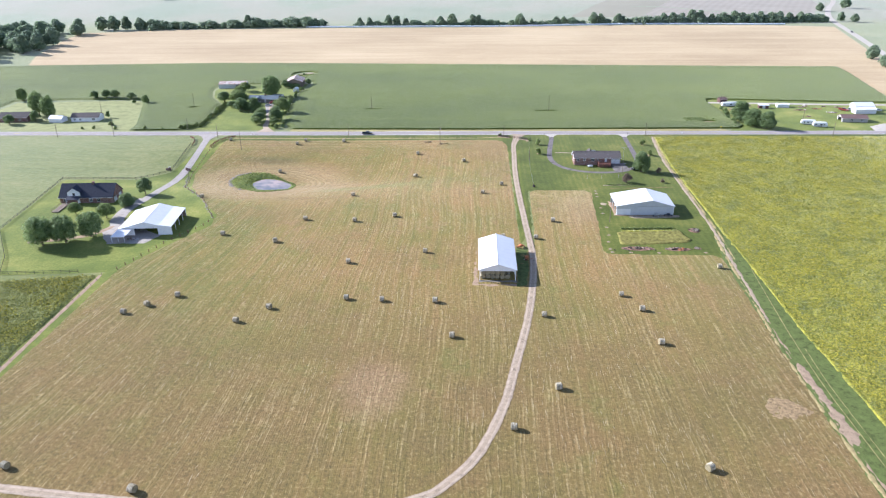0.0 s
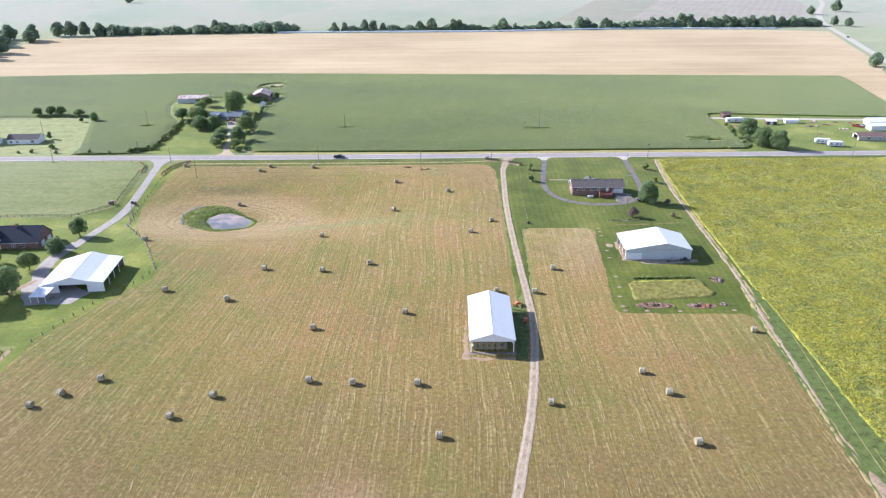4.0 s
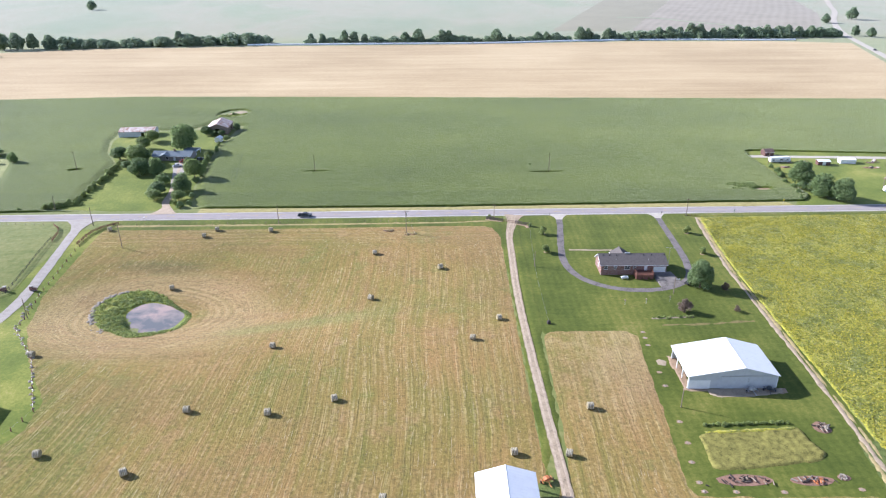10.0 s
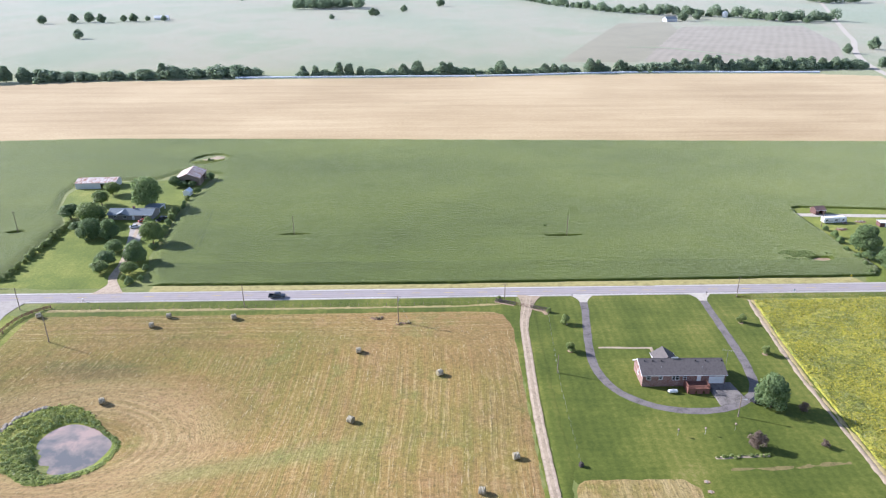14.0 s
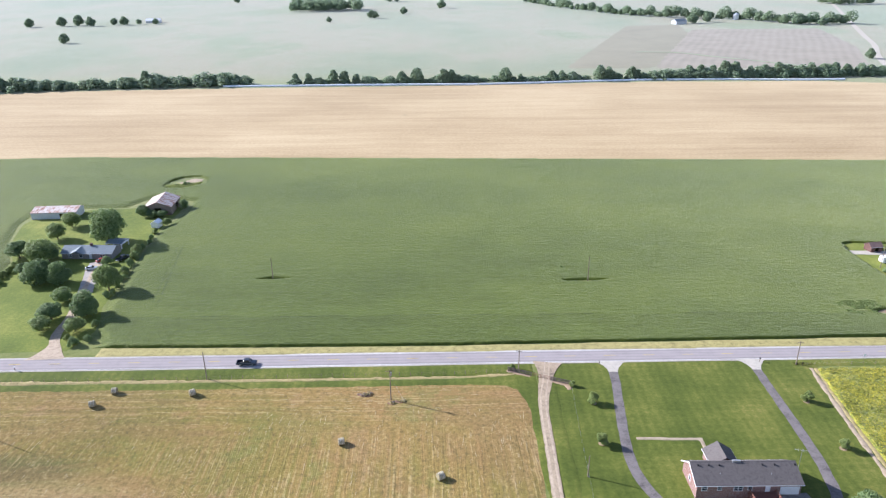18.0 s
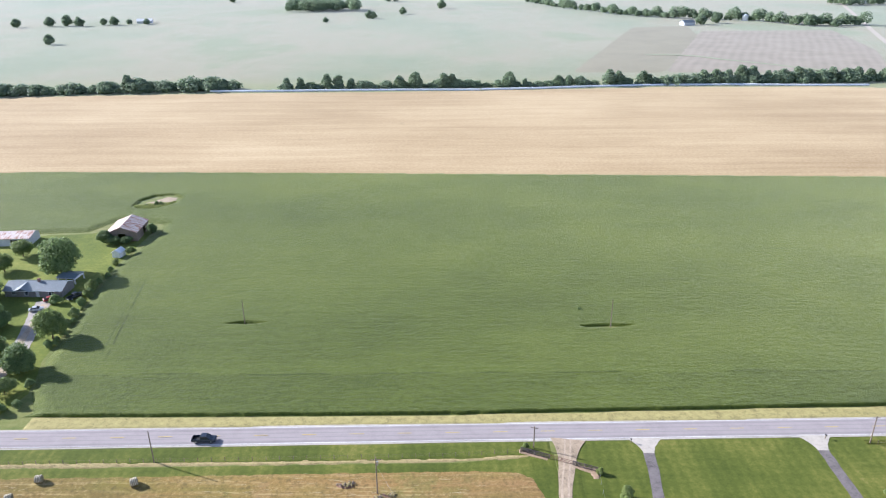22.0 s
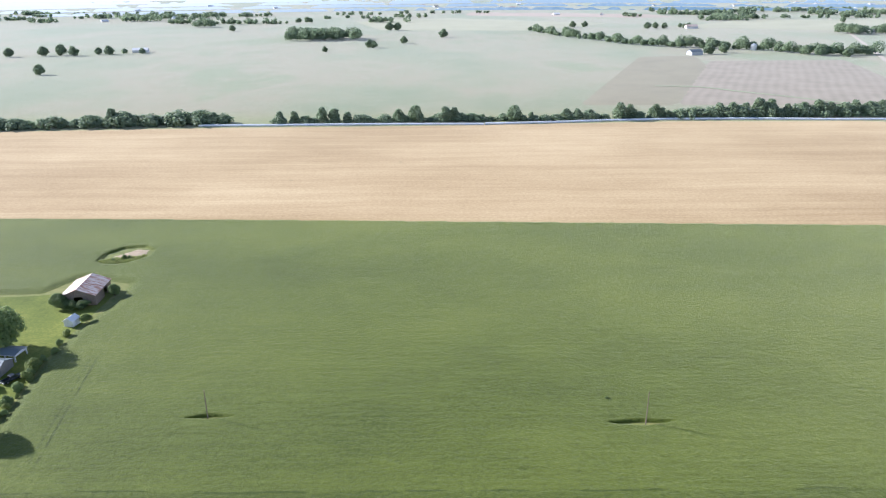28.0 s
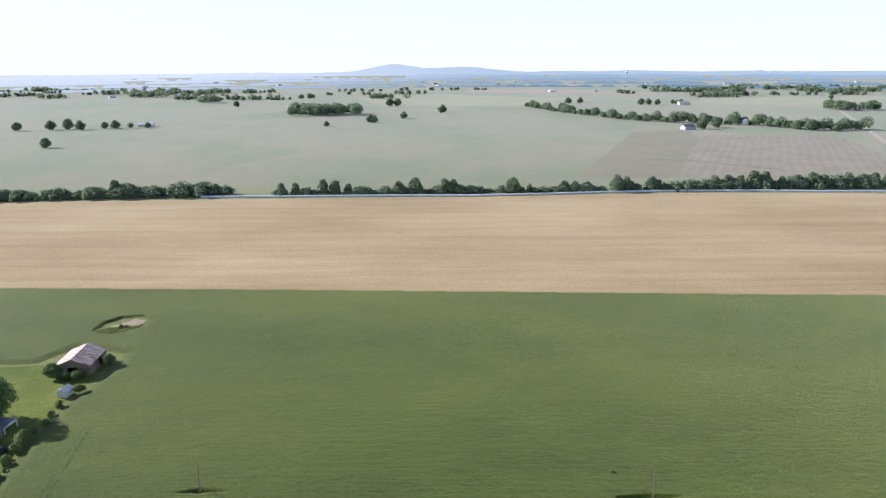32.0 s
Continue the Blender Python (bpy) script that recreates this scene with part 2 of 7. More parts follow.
def make_lawn(name="lawn_grass", lift=1.0, bands=1.0):
    k = Nodes(name, 0.9, 0.15, sheen=0.22, sheen_tint=(0.97, 1.0, 0.8))
    p = k.pos()
    x, y, _ = k.xyz(p)
    stripe = k.math("SINE", k.math("MULTIPLY", k.math("ADD", y, k.math("MULTIPLY", k.noise(p, 0.08), 3.0)), 2.4))
    stripe2 = k.math("SINE", k.math("MULTIPLY", k.math("ADD", x, k.math("MULTIPLY", k.noise(p, 0.15, 2), 2.0)), 2.4))
    big = k.noise(p, 0.045, 4, 0.6)
    small = k.noise(p, 1.1, 6, 0.75)
    f = k.math("ADD", k.math("MULTIPLY", big, 0.6), k.math("MULTIPLY", small, 0.4))
    f = k.math("ADD", f, k.math("MULTIPLY", k.math("MULTIPLY", stripe, k.noise(p, 0.06, 2)), 0.020 * bands))
    f = k.math("ADD", f, k.math("MULTIPLY", k.math("MULTIPLY", stripe2, k.noise(k.scaled(p, (0.3, 0.05, 1)), 1.0, 3)), 0.040 * bands))
    k.bump(small, 0.5, 0.12)
    stops = ((0.36, (0.058, 0.080, 0.013)), (0.5, (0.096, 0.119, 0.020)), (0.6, (0.156, 0.163, 0.033)), (0.69, (0.25, 0.215, 0.08)))
    return k.done(k.ramp(f, *((s, tuple(lift * v for v in c)) for s, c in stops)))


def make_meadow():
    """Rough pasture, and far patchwork fields."""
    k = Nodes("pasture_grass", 0.95, 0.1, sheen=0.46, sheen_tint=(0.98, 1.0, 0.94))
    p = k.pos()
    x, y, _ = k.xyz(p)
    big = k.noise(p, 0.012, 4, 0.6)
    small = k.noise(p, 0.45, 5, 0.7)
    streak = k.noise(k.scaled(p, (0.05, 0.22, 1), 0.12), 1.0, 3)
    f = k.math("ADD", k.math("MULTIPLY", big, 0.36), k.math("MULTIPLY", small, 0.42))
    f = k.math("ADD", f, k.math("MULTIPLY", streak, 0.22))
    near = k.ramp(f, (0.36, (0.105, 0.136, 0.036)), (0.48, (0.165, 0.188, 0.056)), (0.6, (0.235, 0.230, 0.085)), (0.7, (0.30, 0.265, 0.115)))
    patch = k.noise(k.scaled(p, (0.0035, 0.0022, 1), 0.1), 1.0, 4, 0.6)
    far = k.ramp(patch, (0.36, (0.125, 0.162, 0.070)), (0.46, (0.170, 0.182, 0.090)), (0.54, (0.215, 0.192, 0.110)), (0.62, (0.145, 0.175, 0.075)))
    far = k.mix(k.math("MULTIPLY", k.step(streak, 0.5, 0.68), 0.3), far, (0.25, 0.23, 0.14))
    k.bump(small, 0.6, 0.3)
    return k.done(k.mix(k.step(y, 870.0, 960.0), near, far))


def make_crop(name, low, mid, high, along=0.02):
    """Closed green crop in rows along x."""
    k = Nodes(name, 0.8, 0.2, sheen=0.27, sheen_tint=(0.95, 1.0, 0.72))
    p = k.pos()
    rows = k.noise(k.scaled(p, (0.035, 0.85, 1)), 1.0, 4, 0.68)
    big = k.noise(k.scaled(p, (0.007, 0.016, 1)), 1.0, 4, 0.55)
    small = k.noise(p, 0.95, 4, 0.72)
    patch = k.noise(k.scaled(p, (0.03, 0.045, 1)), 1.0, 4, 0.6)
    fine = k.noise(k.scaled(p, (1.6, 2.6, 1)), 1.0, 3, 0.7)
    f = k.math("ADD", k.math("MULTIPLY", rows, 0.11), k.math("MULTIPLY", big, 0.24))
    f = k.math("ADD", f, k.math("MULTIPLY", patch, 0.14))
    f = k.math("ADD", f, k.math("ADD", k.math("MULTIPLY", small, 0.29), k.math("MULTIPLY", fine, 0.21)))
    x, y, _ = k.xyz(p)
    wav = k.math("MULTIPLY", k.noise(p, 0.03, 2), 3.0)
    f = k.math("SUBTRACT", f, k.math("MULTIPLY", k.step(k.math("ADD", y, wav), 440.0, 438.6), 0.045))
    for off in (-105.6, -107.5):      # broken wheel tracks of the sprayer
        d = k.math("ABSOLUTE", k.math("SUBTRACT", k.math("ADD", x, k.math("MULTIPLY", k.math("SUBTRACT", y, 452.0), 0.168)), off))
        m = k.math("MULTIPLY", k.step(d, 0.5, 0.15), k.math("MULTIPLY", k.step(y, 446.0, 452.0), k.step(y, 512.0, 490.0)))
        m = k.math("MULTIPLY", m, k.step(k.noise(k.scaled(p, (0.05, 0.12, 1)), 1.0, 3), 0.42, 0.56))
        f = k.math("SUBTRACT", f, k.math("MULTIPLY", m, 0.13 if off > -106 else 0.06))
    dash = k.noise(k.scaled(p, (0.045, 0.55, 1)), 1.0, 2, 0.5)      # skips between the drilled rows
    f = k.math("SUBTRACT", f, k.math("MULTIPLY", k.step(dash, 0.68, 0.76), 0.05))
    d = k.math("ABSOLUTE", k.math("SUBTRACT", k.math("ADD", y, wav), 439.6))
    m = k.math("MULTIPLY", k.step(d, 0.5, 0.15), k.step(k.noise(k.scaled(p, (0.08, 0.5, 1)), 1.0, 3), 0.45, 0.55))
    f = k.math("SUBTRACT", f, k.math("MULTIPLY", m, 0.10))
    k.bump(k.math("ADD", k.math("ADD", small, fine), k.math("MULTIPLY", rows, 0.15)), 0.75, 0.4)
    return k.done(k.ramp(f, (0.38, low), (0.5, mid), (0.63, high)))


def make_yellow(name, cover):
    """Green leafy growth with yellow flower heads."""
    k = Nodes(name, 0.8, 0.2, sheen=0.2)
    p = k.pos()
    leaf = k.noise(p, 0.8, 4, 0.7)
    big = k.noise(p, 0.09, 5, 0.7)
    tuft = k.noise(p, 1.5, 6, 0.8)
    green = k.ramp(leaf, (0.33, (0.115, 0.140, 0.026)), (0.55, (0.185, 0.205, 0.040)), (0.7, (0.25, 0.26, 0.05)))
    f = k.math("ADD", k.math("MULTIPLY", tuft, 0.62), k.math("MULTIPLY", big, 0.38))
    gold = k.ramp(leaf, (0.35, (0.33, 0.30, 0.036)), (0.65, (0.47, 0.43, 0.052)))
    k.bump(k.math("ADD", leaf, tuft), 0.8, 0.4)
    return k.done(k.mix(k.step(f, cover - 0.02, cover + 0.09), green, gold))


def make_wheat():
    k = Nodes("ripe_wheat_stubble", 0.95, 0.1, sheen=0.3, sheen_tint=(1.0, 0.95, 0.78))
    p = k.pos()
    wave = k.math("MULTIPLY", k.noise(p, 0.008, 2), 14.0)
    x, y, _ = k.xyz(p)
    bent = k.join(x, k.math("ADD", y, wave))
    rows = k.math("ADD", k.math("MULTIPLY", k.noise(k.scaled(bent, (0.004, 0.10, 1), 0.02), 1.0, 3, 0.6), 0.55), k.math("MULTIPLY", k.noise(k.scaled(bent, (0.016, 0.42, 1), 0.02), 1.0, 3, 0.65), 0.45))
    big = k.noise(k.scaled(p, (0.006, 0.010, 1)), 1.0, 4, 0.6)
    grain = k.noise(p, 0.6, 4, 0.7)
    f = k.math("ADD", k.math("MULTIPLY", rows, 0.34), k.math("MULTIPLY", big, 0.34))
    f = k.math("ADD", f, k.math("MULTIPLY", grain, 0.32))
    k.bump(grain, 0.5, 0.2)
    c = k.ramp(f, (0.38, (0.29, 0.200, 0.100)), (0.5, (0.405, 0.298, 0.163)), (0.62, (0.51, 0.395, 0.232)))
    weedy = k.step(k.noise(k.scaled(p, (0.02, 0.03, 1)), 1.0, 5, 0.7), 0.66, 0.74)
    return k.done(k.mix(k.math("MULTIPLY", weedy, 0.45), c, (0.20, 0.175, 0.09)))


def make_road(name, colour, spread=0.15, scale=0.5, sheen=0.0):
    k = Nodes(name, 0.9, 0.2, sheen=sheen)
    p = k.pos()
    a, b = k.noise(p, scale, 5, 0.65), k.noise(p, 4.0, 3, 0.7)
    f = k.math("ADD", k.math("MULTIPLY", a, 0.6), k.math("MULTIPLY", b, 0.4))
    dark = tuple(c * (1 - 1.8 * spread) for c in colour)
    light = tuple(min(1, c * (1 + spread)) for c in colour)
    k.bump(b, 0.4, 0.05)
    return k.done(k.ramp(f, (0.33, dark), (0.5, colour), (0.68, light)))


def make_leaf(name, low, high, seethrough=0.45, sheen=0.25):
    k = Nodes(name, 0.6, 0.25, sheen=sheen, sheen_tint=(0.85, 0.95, 1.0))
    c = k.ramp(k.island(), (0.0, low), (1.0, high))
    tone = k.noise(k.pos(), 0.35, 3)
    c = k.mix(k.step(tone, 0.35, 0.7), c, tuple(0.5 * (a + b) * 1.25 for a, b in zip(low, high)))
    k.plug(k.b.inputs["Base Color"], c)
    tr = k.node("ShaderNodeBsdfTranslucent", Color=c)
    mx = k.node("ShaderNodeMixShader", Fac=seethrough)
    k.t.links.new(k.b.outputs[0], mx.inputs[1])
    k.t.links.new(tr.outputs[0], mx.inputs[2])
    k.t.links.new(mx.outputs[0], k.t.nodes["Material Output"].inputs["Surface"])
    return k.mat


def make_rust_roof():
    k = Nodes("rusted_sheet_roof", 0.55, 0.4, metal=0.15)
    p = k.obj()
    a = k.noise(k.scaled(p, (0.9, 0.35, 0.35)), 1.0, 5, 0.65)
    b = k.noise(p, 3.0, 4)
    f = k.math("ADD", k.math("MULTIPLY", a, 0.75), k.math("MULTIPLY", b, 0.25))
    return k.done(k.ramp(f, (0.40, (0.62, 0.58, 0.56)), (0.5, (0.55, 0.45, 0.40)), (0.56, (0.38, 0.21, 0.15)), (0.68, (0.26, 0.13, 0.09))))


def make_brick(name, colour):
    k = Nodes(name, 0.9, 0.2)
    p = k.obj()
    x, y, z = k.xyz(p)
    t = k.node("ShaderNodeTexBrick", Vector=k.join(k.math("ADD", x, y), z), Scale=1.0)
    t.inputs["Color1"].default_value = (*colour, 1)
    t.inputs["Color2"].default_value = (colour[0] * 0.7, colour[1] * 0.62, colour[2] * 0.62, 1)
    t.inputs["Mortar"].default_value = (0.33, 0.29, 0.26, 1)
    t.inputs["Mortar Size"].default_value = 0.012
    t.inputs["Brick Width"].default_value, t.inputs["Row Height"].default_value = 0.23, 0.08
    return k.done(k.mix(k.math("MULTIPLY", k.noise(p, 1.5, 4), 0.35), t.outputs["Color"], (0.16, 0.08, 0.07)))


def make_hay_bale():
    k = Nodes("baled_hay", 0.95, 0.1)
    p = k.obj()
    a = k.noise(k.scaled(p, (1.2, 8, 8)), 2.0, 4, 0.7)
    b = k.noise(p, 2.0, 3)
    f = k.math("ADD", k.math("MULTIPLY", a, 0.6), k.math("MULTIPLY", b, 0.4))
    k.bump(a, 0.8, 0.08)
    return k.done(k.ramp(f, (0.35, (0.15, 0.128, 0.075)), (0.5, (0.27, 0.235, 0.145)), (0.66, (0.40, 0.355, 0.235))))


def make_glass(name):
    k = Nodes(name, 0.06, 0.6)
    return k.done((0.03, 0.035, 0.045))


def make_water():
    k = Nodes("pond_water", 0.04, 1.0)
    p = k.pos()
    x, y, _ = k.xyz(p)
    mud = k.noise(p, 0.11, 4, 0.6, 0.4)
    k.bump(k.noise(p, 2.5, 3), 0.04, 0.02)
    return k.done(k.ramp(mud, (0.38, (0.15, 0.145, 0.135)), (0.5, (0.27, 0.22, 0.185)), (0.62, (0.40, 0.29, 0.235))))


HOME_LAWN = make_lawn("lush_lawn_grass", 1.5, 0.25)
HAY, LAWN, MEADOW, WHEAT = make_hay(), make_lawn(), make_meadow(), make_wheat()
SOY = make_crop("soybean_leaves", (0.048, 0.070, 0.010), (0.098, 0.127, 0.019), (0.162, 0.187, 0.033))
YELLOW = make_yellow("yellow_flowering_weeds", 0.455)
WEEDS = make_yellow("green_and_yellow_weeds", 0.53)
VERGE = make_road("dry_verge_grass", (0.345, 0.305, 0.125), 0.28, 0.5)
YARD_GRASS = make_road("pale_yard_grass", (0.27, 0.285, 0.12), 0.22, 0.2)
STRAW = make_road("dry_straw_grass", (0.36, 0.29, 0.135), 0.3, 0.8)
ASPHALT_WORN = make_road("tyre_worn_asphalt", (0.285, 0.258, 0.255), 0.10, 0.25)
ASPHALT = make_road("weathered_asphalt", (0.33, 0.295, 0.29), 0.08, 0.25)
BLACKTOP = make_road("dark_driveway_asphalt", (0.17, 0.152, 0.148), 0.34, 0.35)
GRAVEL = make_road("pale_gravel", (0.46, 0.42, 0.36), 0.14, 0.5)
DRIVE_DIRT = make_road("trodden_farm_drive", (0.36, 0.285, 0.20), 0.28, 0.5)
DRIVE_RUT = make_road("gravel_wheel_ruts", (0.43, 0.345, 0.255), 0.24, 0.6)
TRACK_GRASS = make_road("rough_track_grass", (0.112, 0.142, 0.040), 0.35, 0.5)
PALE_DRIVE = make_road("worn_grey_drive", (0.37, 0.335, 0.30), 0.16, 0.4)
TAN_SOIL = make_road("pale_tan_soil", (0.37, 0.30, 0.215), 0.2, 0.5)
DIRT = make_road("bare_dirt", (0.34, 0.245, 0.165), 0.22, 0.6)
WATER = make_water()
LEAF_A = make_leaf("oak_leaves", (0.125, 0.190, 0.068), (0.285, 0.355, 0.145))
LEAF_B = make_leaf("dark_leaves", (0.105, 0.165, 0.066), (0.225, 0.290, 0.120))
# Distant leaves are paler and more sheened to stand in for haze.
LEAF_F = make_leaf("far_haze_tinted_leaves", (0.175, 0.240, 0.150), (0.280, 0.350, 0.215), 0.5, 1.0)
LEAF_C = make_leaf("pale_leaves", (0.140, 0.200, 0.062), (0.270, 0.325, 0.125))
LEAF_P = make_leaf("purple_leaves", (0.150, 0.112, 0.088), (0.245, 0.185, 0.145))
LEAF_R = make_leaf("reed_blades", (0.21, 0.265, 0.070), (0.40, 0.43, 0.155))
LEAF_S = make_leaf("sunny_shrub_leaves", (0.165, 0.220, 0.062), (0.30, 0.345, 0.125))
BARK = plain("bark", (0.14, 0.105, 0.08), 0.95, 0.1, 0, 0.3, 2.0)
WHITE_ROOF = plain("white_metal_roof", (0.80, 0.81, 0.82), 0.42, 0.5, 0.0, 0.04, 0.6)
WHITE = plain("white_paint", (0.76, 0.77, 0.78), 0.6, 0.3, 0, 0.06, 1.0)
GREY_METAL = plain("grey_metal_siding", (0.50, 0.53, 0.56), 0.5, 0.4, 0.1, 0.08, 0.8)
BLUE_ROOF = plain("blue_grey_metal_roof", (0.17, 0.205, 0.23), 0.45, 0.5, 0.1, 0.08, 0.7)
SHINGLE = plain("brown_grey_shingles", (0.125, 0.112, 0.108), 0.92, 0.15, 0, 0.2, 1.6)
DARK_SHINGLE = plain("dark_blue_grey_shingles", (0.050, 0.055, 0.075), 0.9, 0.2, 0, 0.2, 1.6)
RUST = make_rust_roof()
BRICK = make_brick("red_brown_brick", (0.235, 0.115, 0.092))
WOOD = plain("weathered_wood", (0.25, 0.20, 0.155), 0.9, 0.15, 0, 0.3, 2.5)
GREY_WOOD = plain("grey_brown_planks", (0.155, 0.125, 0.118), 0.9, 0.15, 0, 0.3, 2.5)
BROWN_WOOD = plain("dark_brown_wood", (0.13, 0.075, 0.065), 0.85, 0.2, 0, 0.3, 2.5)
RED_WOOD = plain("red_stained_wood", (0.20, 0.095, 0.072), 0.8, 0.2, 0, 0.25, 2.5)
BALE = make_hay_bale()
NET = plain("pale_net_wrap", (0.58, 0.53, 0.42), 0.8, 0.2, 0, 0.15, 3)
GLASS = make_glass("window_glass")
CONCRETE = plain("concrete", (0.42, 0.40, 0.37), 0.9, 0.2, 0, 0.2, 1.2)
BLACK = plain("black_rubber", (0.025, 0.025, 0.027), 0.7, 0.3, 0, 0.2, 4)
NAVY = plain("dark_blue_car_paint", (0.030, 0.040, 0.060), 0.3, 0.6, 0.2, 0.08, 1)
RED_PAINT = plain("red_car_paint", (0.30, 0.035, 0.03), 0.35, 0.5, 0, 0.1, 1)
SILVER = plain("silver_car_paint", (0.55, 0.57, 0.60), 0.35, 0.5, 0.3, 0.06, 1)
STEEL = plain("galvanised_steel", (0.45, 0.46, 0.47), 0.45, 0.5, 0.6, 0.1, 4)
ORANGE = plain("faded_orange_paint", (0.45, 0.16, 0.06), 0.6, 0.3, 0, 0.25, 3)
YELLOW_PAINT = plain("yellow_sign_paint", (0.62, 0.50, 0.05), 0.6, 0.3, 0, 0.1, 3)
LINE_WHITE = plain("road_line_white", (0.66, 0.66, 0.64), 0.8, 0.2, 0, 0.2, 2)
LINE_YELLOW = plain("road_line_yellow", (0.55, 0.42, 0.10), 0.8, 0.2, 0, 0.25, 2)
STONE = plain("field_stone", (0.30, 0.265, 0.22), 0.9, 0.2, 0, 0.3, 2)
PLASTIC = plain("white_bale_wrap", (0.78, 0.82, 0.88), 0.35, 0.5, 0, 0.05, 0.3)


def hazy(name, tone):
    """Far woods with morning haze painted in as glow, palest towards the sun."""
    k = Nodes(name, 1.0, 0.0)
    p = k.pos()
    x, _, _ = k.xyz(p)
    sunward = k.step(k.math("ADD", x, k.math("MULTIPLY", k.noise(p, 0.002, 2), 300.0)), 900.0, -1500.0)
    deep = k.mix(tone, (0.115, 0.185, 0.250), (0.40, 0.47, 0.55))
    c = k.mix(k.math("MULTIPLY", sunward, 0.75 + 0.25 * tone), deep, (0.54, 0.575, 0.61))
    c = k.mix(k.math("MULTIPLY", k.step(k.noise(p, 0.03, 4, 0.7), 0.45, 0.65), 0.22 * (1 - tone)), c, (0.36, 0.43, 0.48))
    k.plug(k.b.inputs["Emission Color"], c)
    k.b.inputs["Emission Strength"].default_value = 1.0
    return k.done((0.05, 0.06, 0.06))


# ---- geometry helpers ----


def part(name, bm, material, parent, label=""):
    me = bpy.data.meshes.new(name)
    bm.normal_update()
    bm.to_mesh(me)
    bm.free()
    me.materials.append(material)
    ob = new(name, me)
    ob.parent = parent
    if label:
        ob["label"] = label
    return ob


def thing(name, m, label, category, group="", kind=""):
    ob = new(name)
    ob.empty_display_size = 0.5
    ob.matrix_world = m
    return tagged(ob, label, category, group, kind)


def raw(name, verts, faces, material, smooth=False):
    me = bpy.data.meshes.new(name)
    me.from_pydata(verts, [], faces)
    me.materials.append(material)
    if smooth:
        me.polygons.foreach_set("use_smooth", [True] * len(me.polygons))
    me.update()
    return new(name, me)


def box(bm, x0, x1, y0, y1, z0, z1):
    v = [bm.verts.new(p) for p in ((x0, y0, z0), (x1, y0, z0), (x1, y1, z0), (x0, y1, z0), (x0, y0, z1), (x1, y0, z1), (x1, y1, z1), (x0, y1, z1))]
    for f in ((0, 3, 2, 1), (4, 5, 6, 7), (0, 1, 5, 4), (1, 2, 6, 5), (2, 3, 7, 6), (3, 0, 4, 7)):
        bm.faces.new([v[i] for i in f])
    return bm


def boxes(*rows):
    bm = bmesh.new()
    for r in rows:
        box(bm, *r)
    return bm


def prism(bm, outline, d):
    """A flat outline (3D points, in order) given thickness by the vector d."""
    d = Vector(d)
    a = [bm.verts.new(p) for p in outline]
    b = [bm.verts.new(Vector(p) + d) for p in outline]
    bm.faces.new(a)
    bm.faces.new(b[::-1])
    for i in range(len(a)):
        j = (i + 1) % len(a)
        bm.faces.new((a[j], a[i], b[i], b[j]))
    bmesh.ops.recalc_face_normals(bm, faces=bm.faces)
    return bm


def rod(bm, a, b, r0, r1=None, n=8):
    """A tapered round bar from a to b."""
    a, b = Vector(a), Vector(b)
    r1 = r0 if r1 is None else r1
    q = (b - a).to_track_quat("Z", "Y")
    ring = [[bm.verts.new(c + q @ Vector((r * math.cos(2 * math.pi * i / n), r * math.sin(2 * math.pi * i / n), 0))) for i in range(n)] for c, r in ((a, r0), (b, r1))]
    for i in range(n):
        j = (i + 1) % n
        bm.faces.new((ring[0][i], ring[0][j], ring[1][j], ring[1][i]))
    bm.faces.new(ring[0][::-1])
    bm.faces.new(ring[1])
    return bm


def pond_r(a):
    """The pond's shore: its distance from the middle, longest to the north-west and south-east."""
    return 11.0 + 1.9 * np.cos(2 * a - 4.64) + 0.7 * np.cos(3 * a - 0.6) + 0.25 * np.sin(7 * a)


def ground_z(x, y):
    """The lie of the land: a wide shallow basin, with the pond's bowl in it."""
    reach = np.where(y < 341.0, 27.0, 36.0)
    basin = -5.95 * np.exp(-((x + 92.0) / 75.0) ** 2 - ((y - 341.0) / reach) ** 2)
    q = np.hypot(x - POND[0], y - POND[1]) / pond_r(np.arctan2(y - POND[1], x - POND[0]))
    s = np.clip((1.28 - q) / 0.6, 0, 1)
    s = s * s * (3 - 2 * s)
    return basin * (1 - s) + s * -6.3


def gz(x, y):
    return float(ground_z(np.float64(x), np.float64(y)))


def place(x, y, turn=0.0, scale=1.0, lift=0.0):
    return Matrix.LocRotScale((x, y, gz(x, y) + lift), Euler((0, 0, radians(turn))), (scale, scale, scale))


def value_noise(x, y, seed):
    """Smooth random field on arrays, about 0 to 1, with cells of one metre."""
    r = np.random.RandomState(seed)
    tab = r.rand(256, 256)
    xi, yi = np.floor(x).astype(int), np.floor(y).astype(int)
    fx, fy = x - xi, y - yi
    fx, fy = fx * fx * (3 - 2 * fx), fy * fy * (3 - 2 * fy)
    g = lambda a, b: tab[a % 256, b % 256]
    return (g(xi, yi) * (1 - fx) + g(xi + 1, yi) * fx) * (1 - fy) + (g(xi, yi + 1) * (1 - fx) + g(xi + 1, yi + 1) * fx) * fy


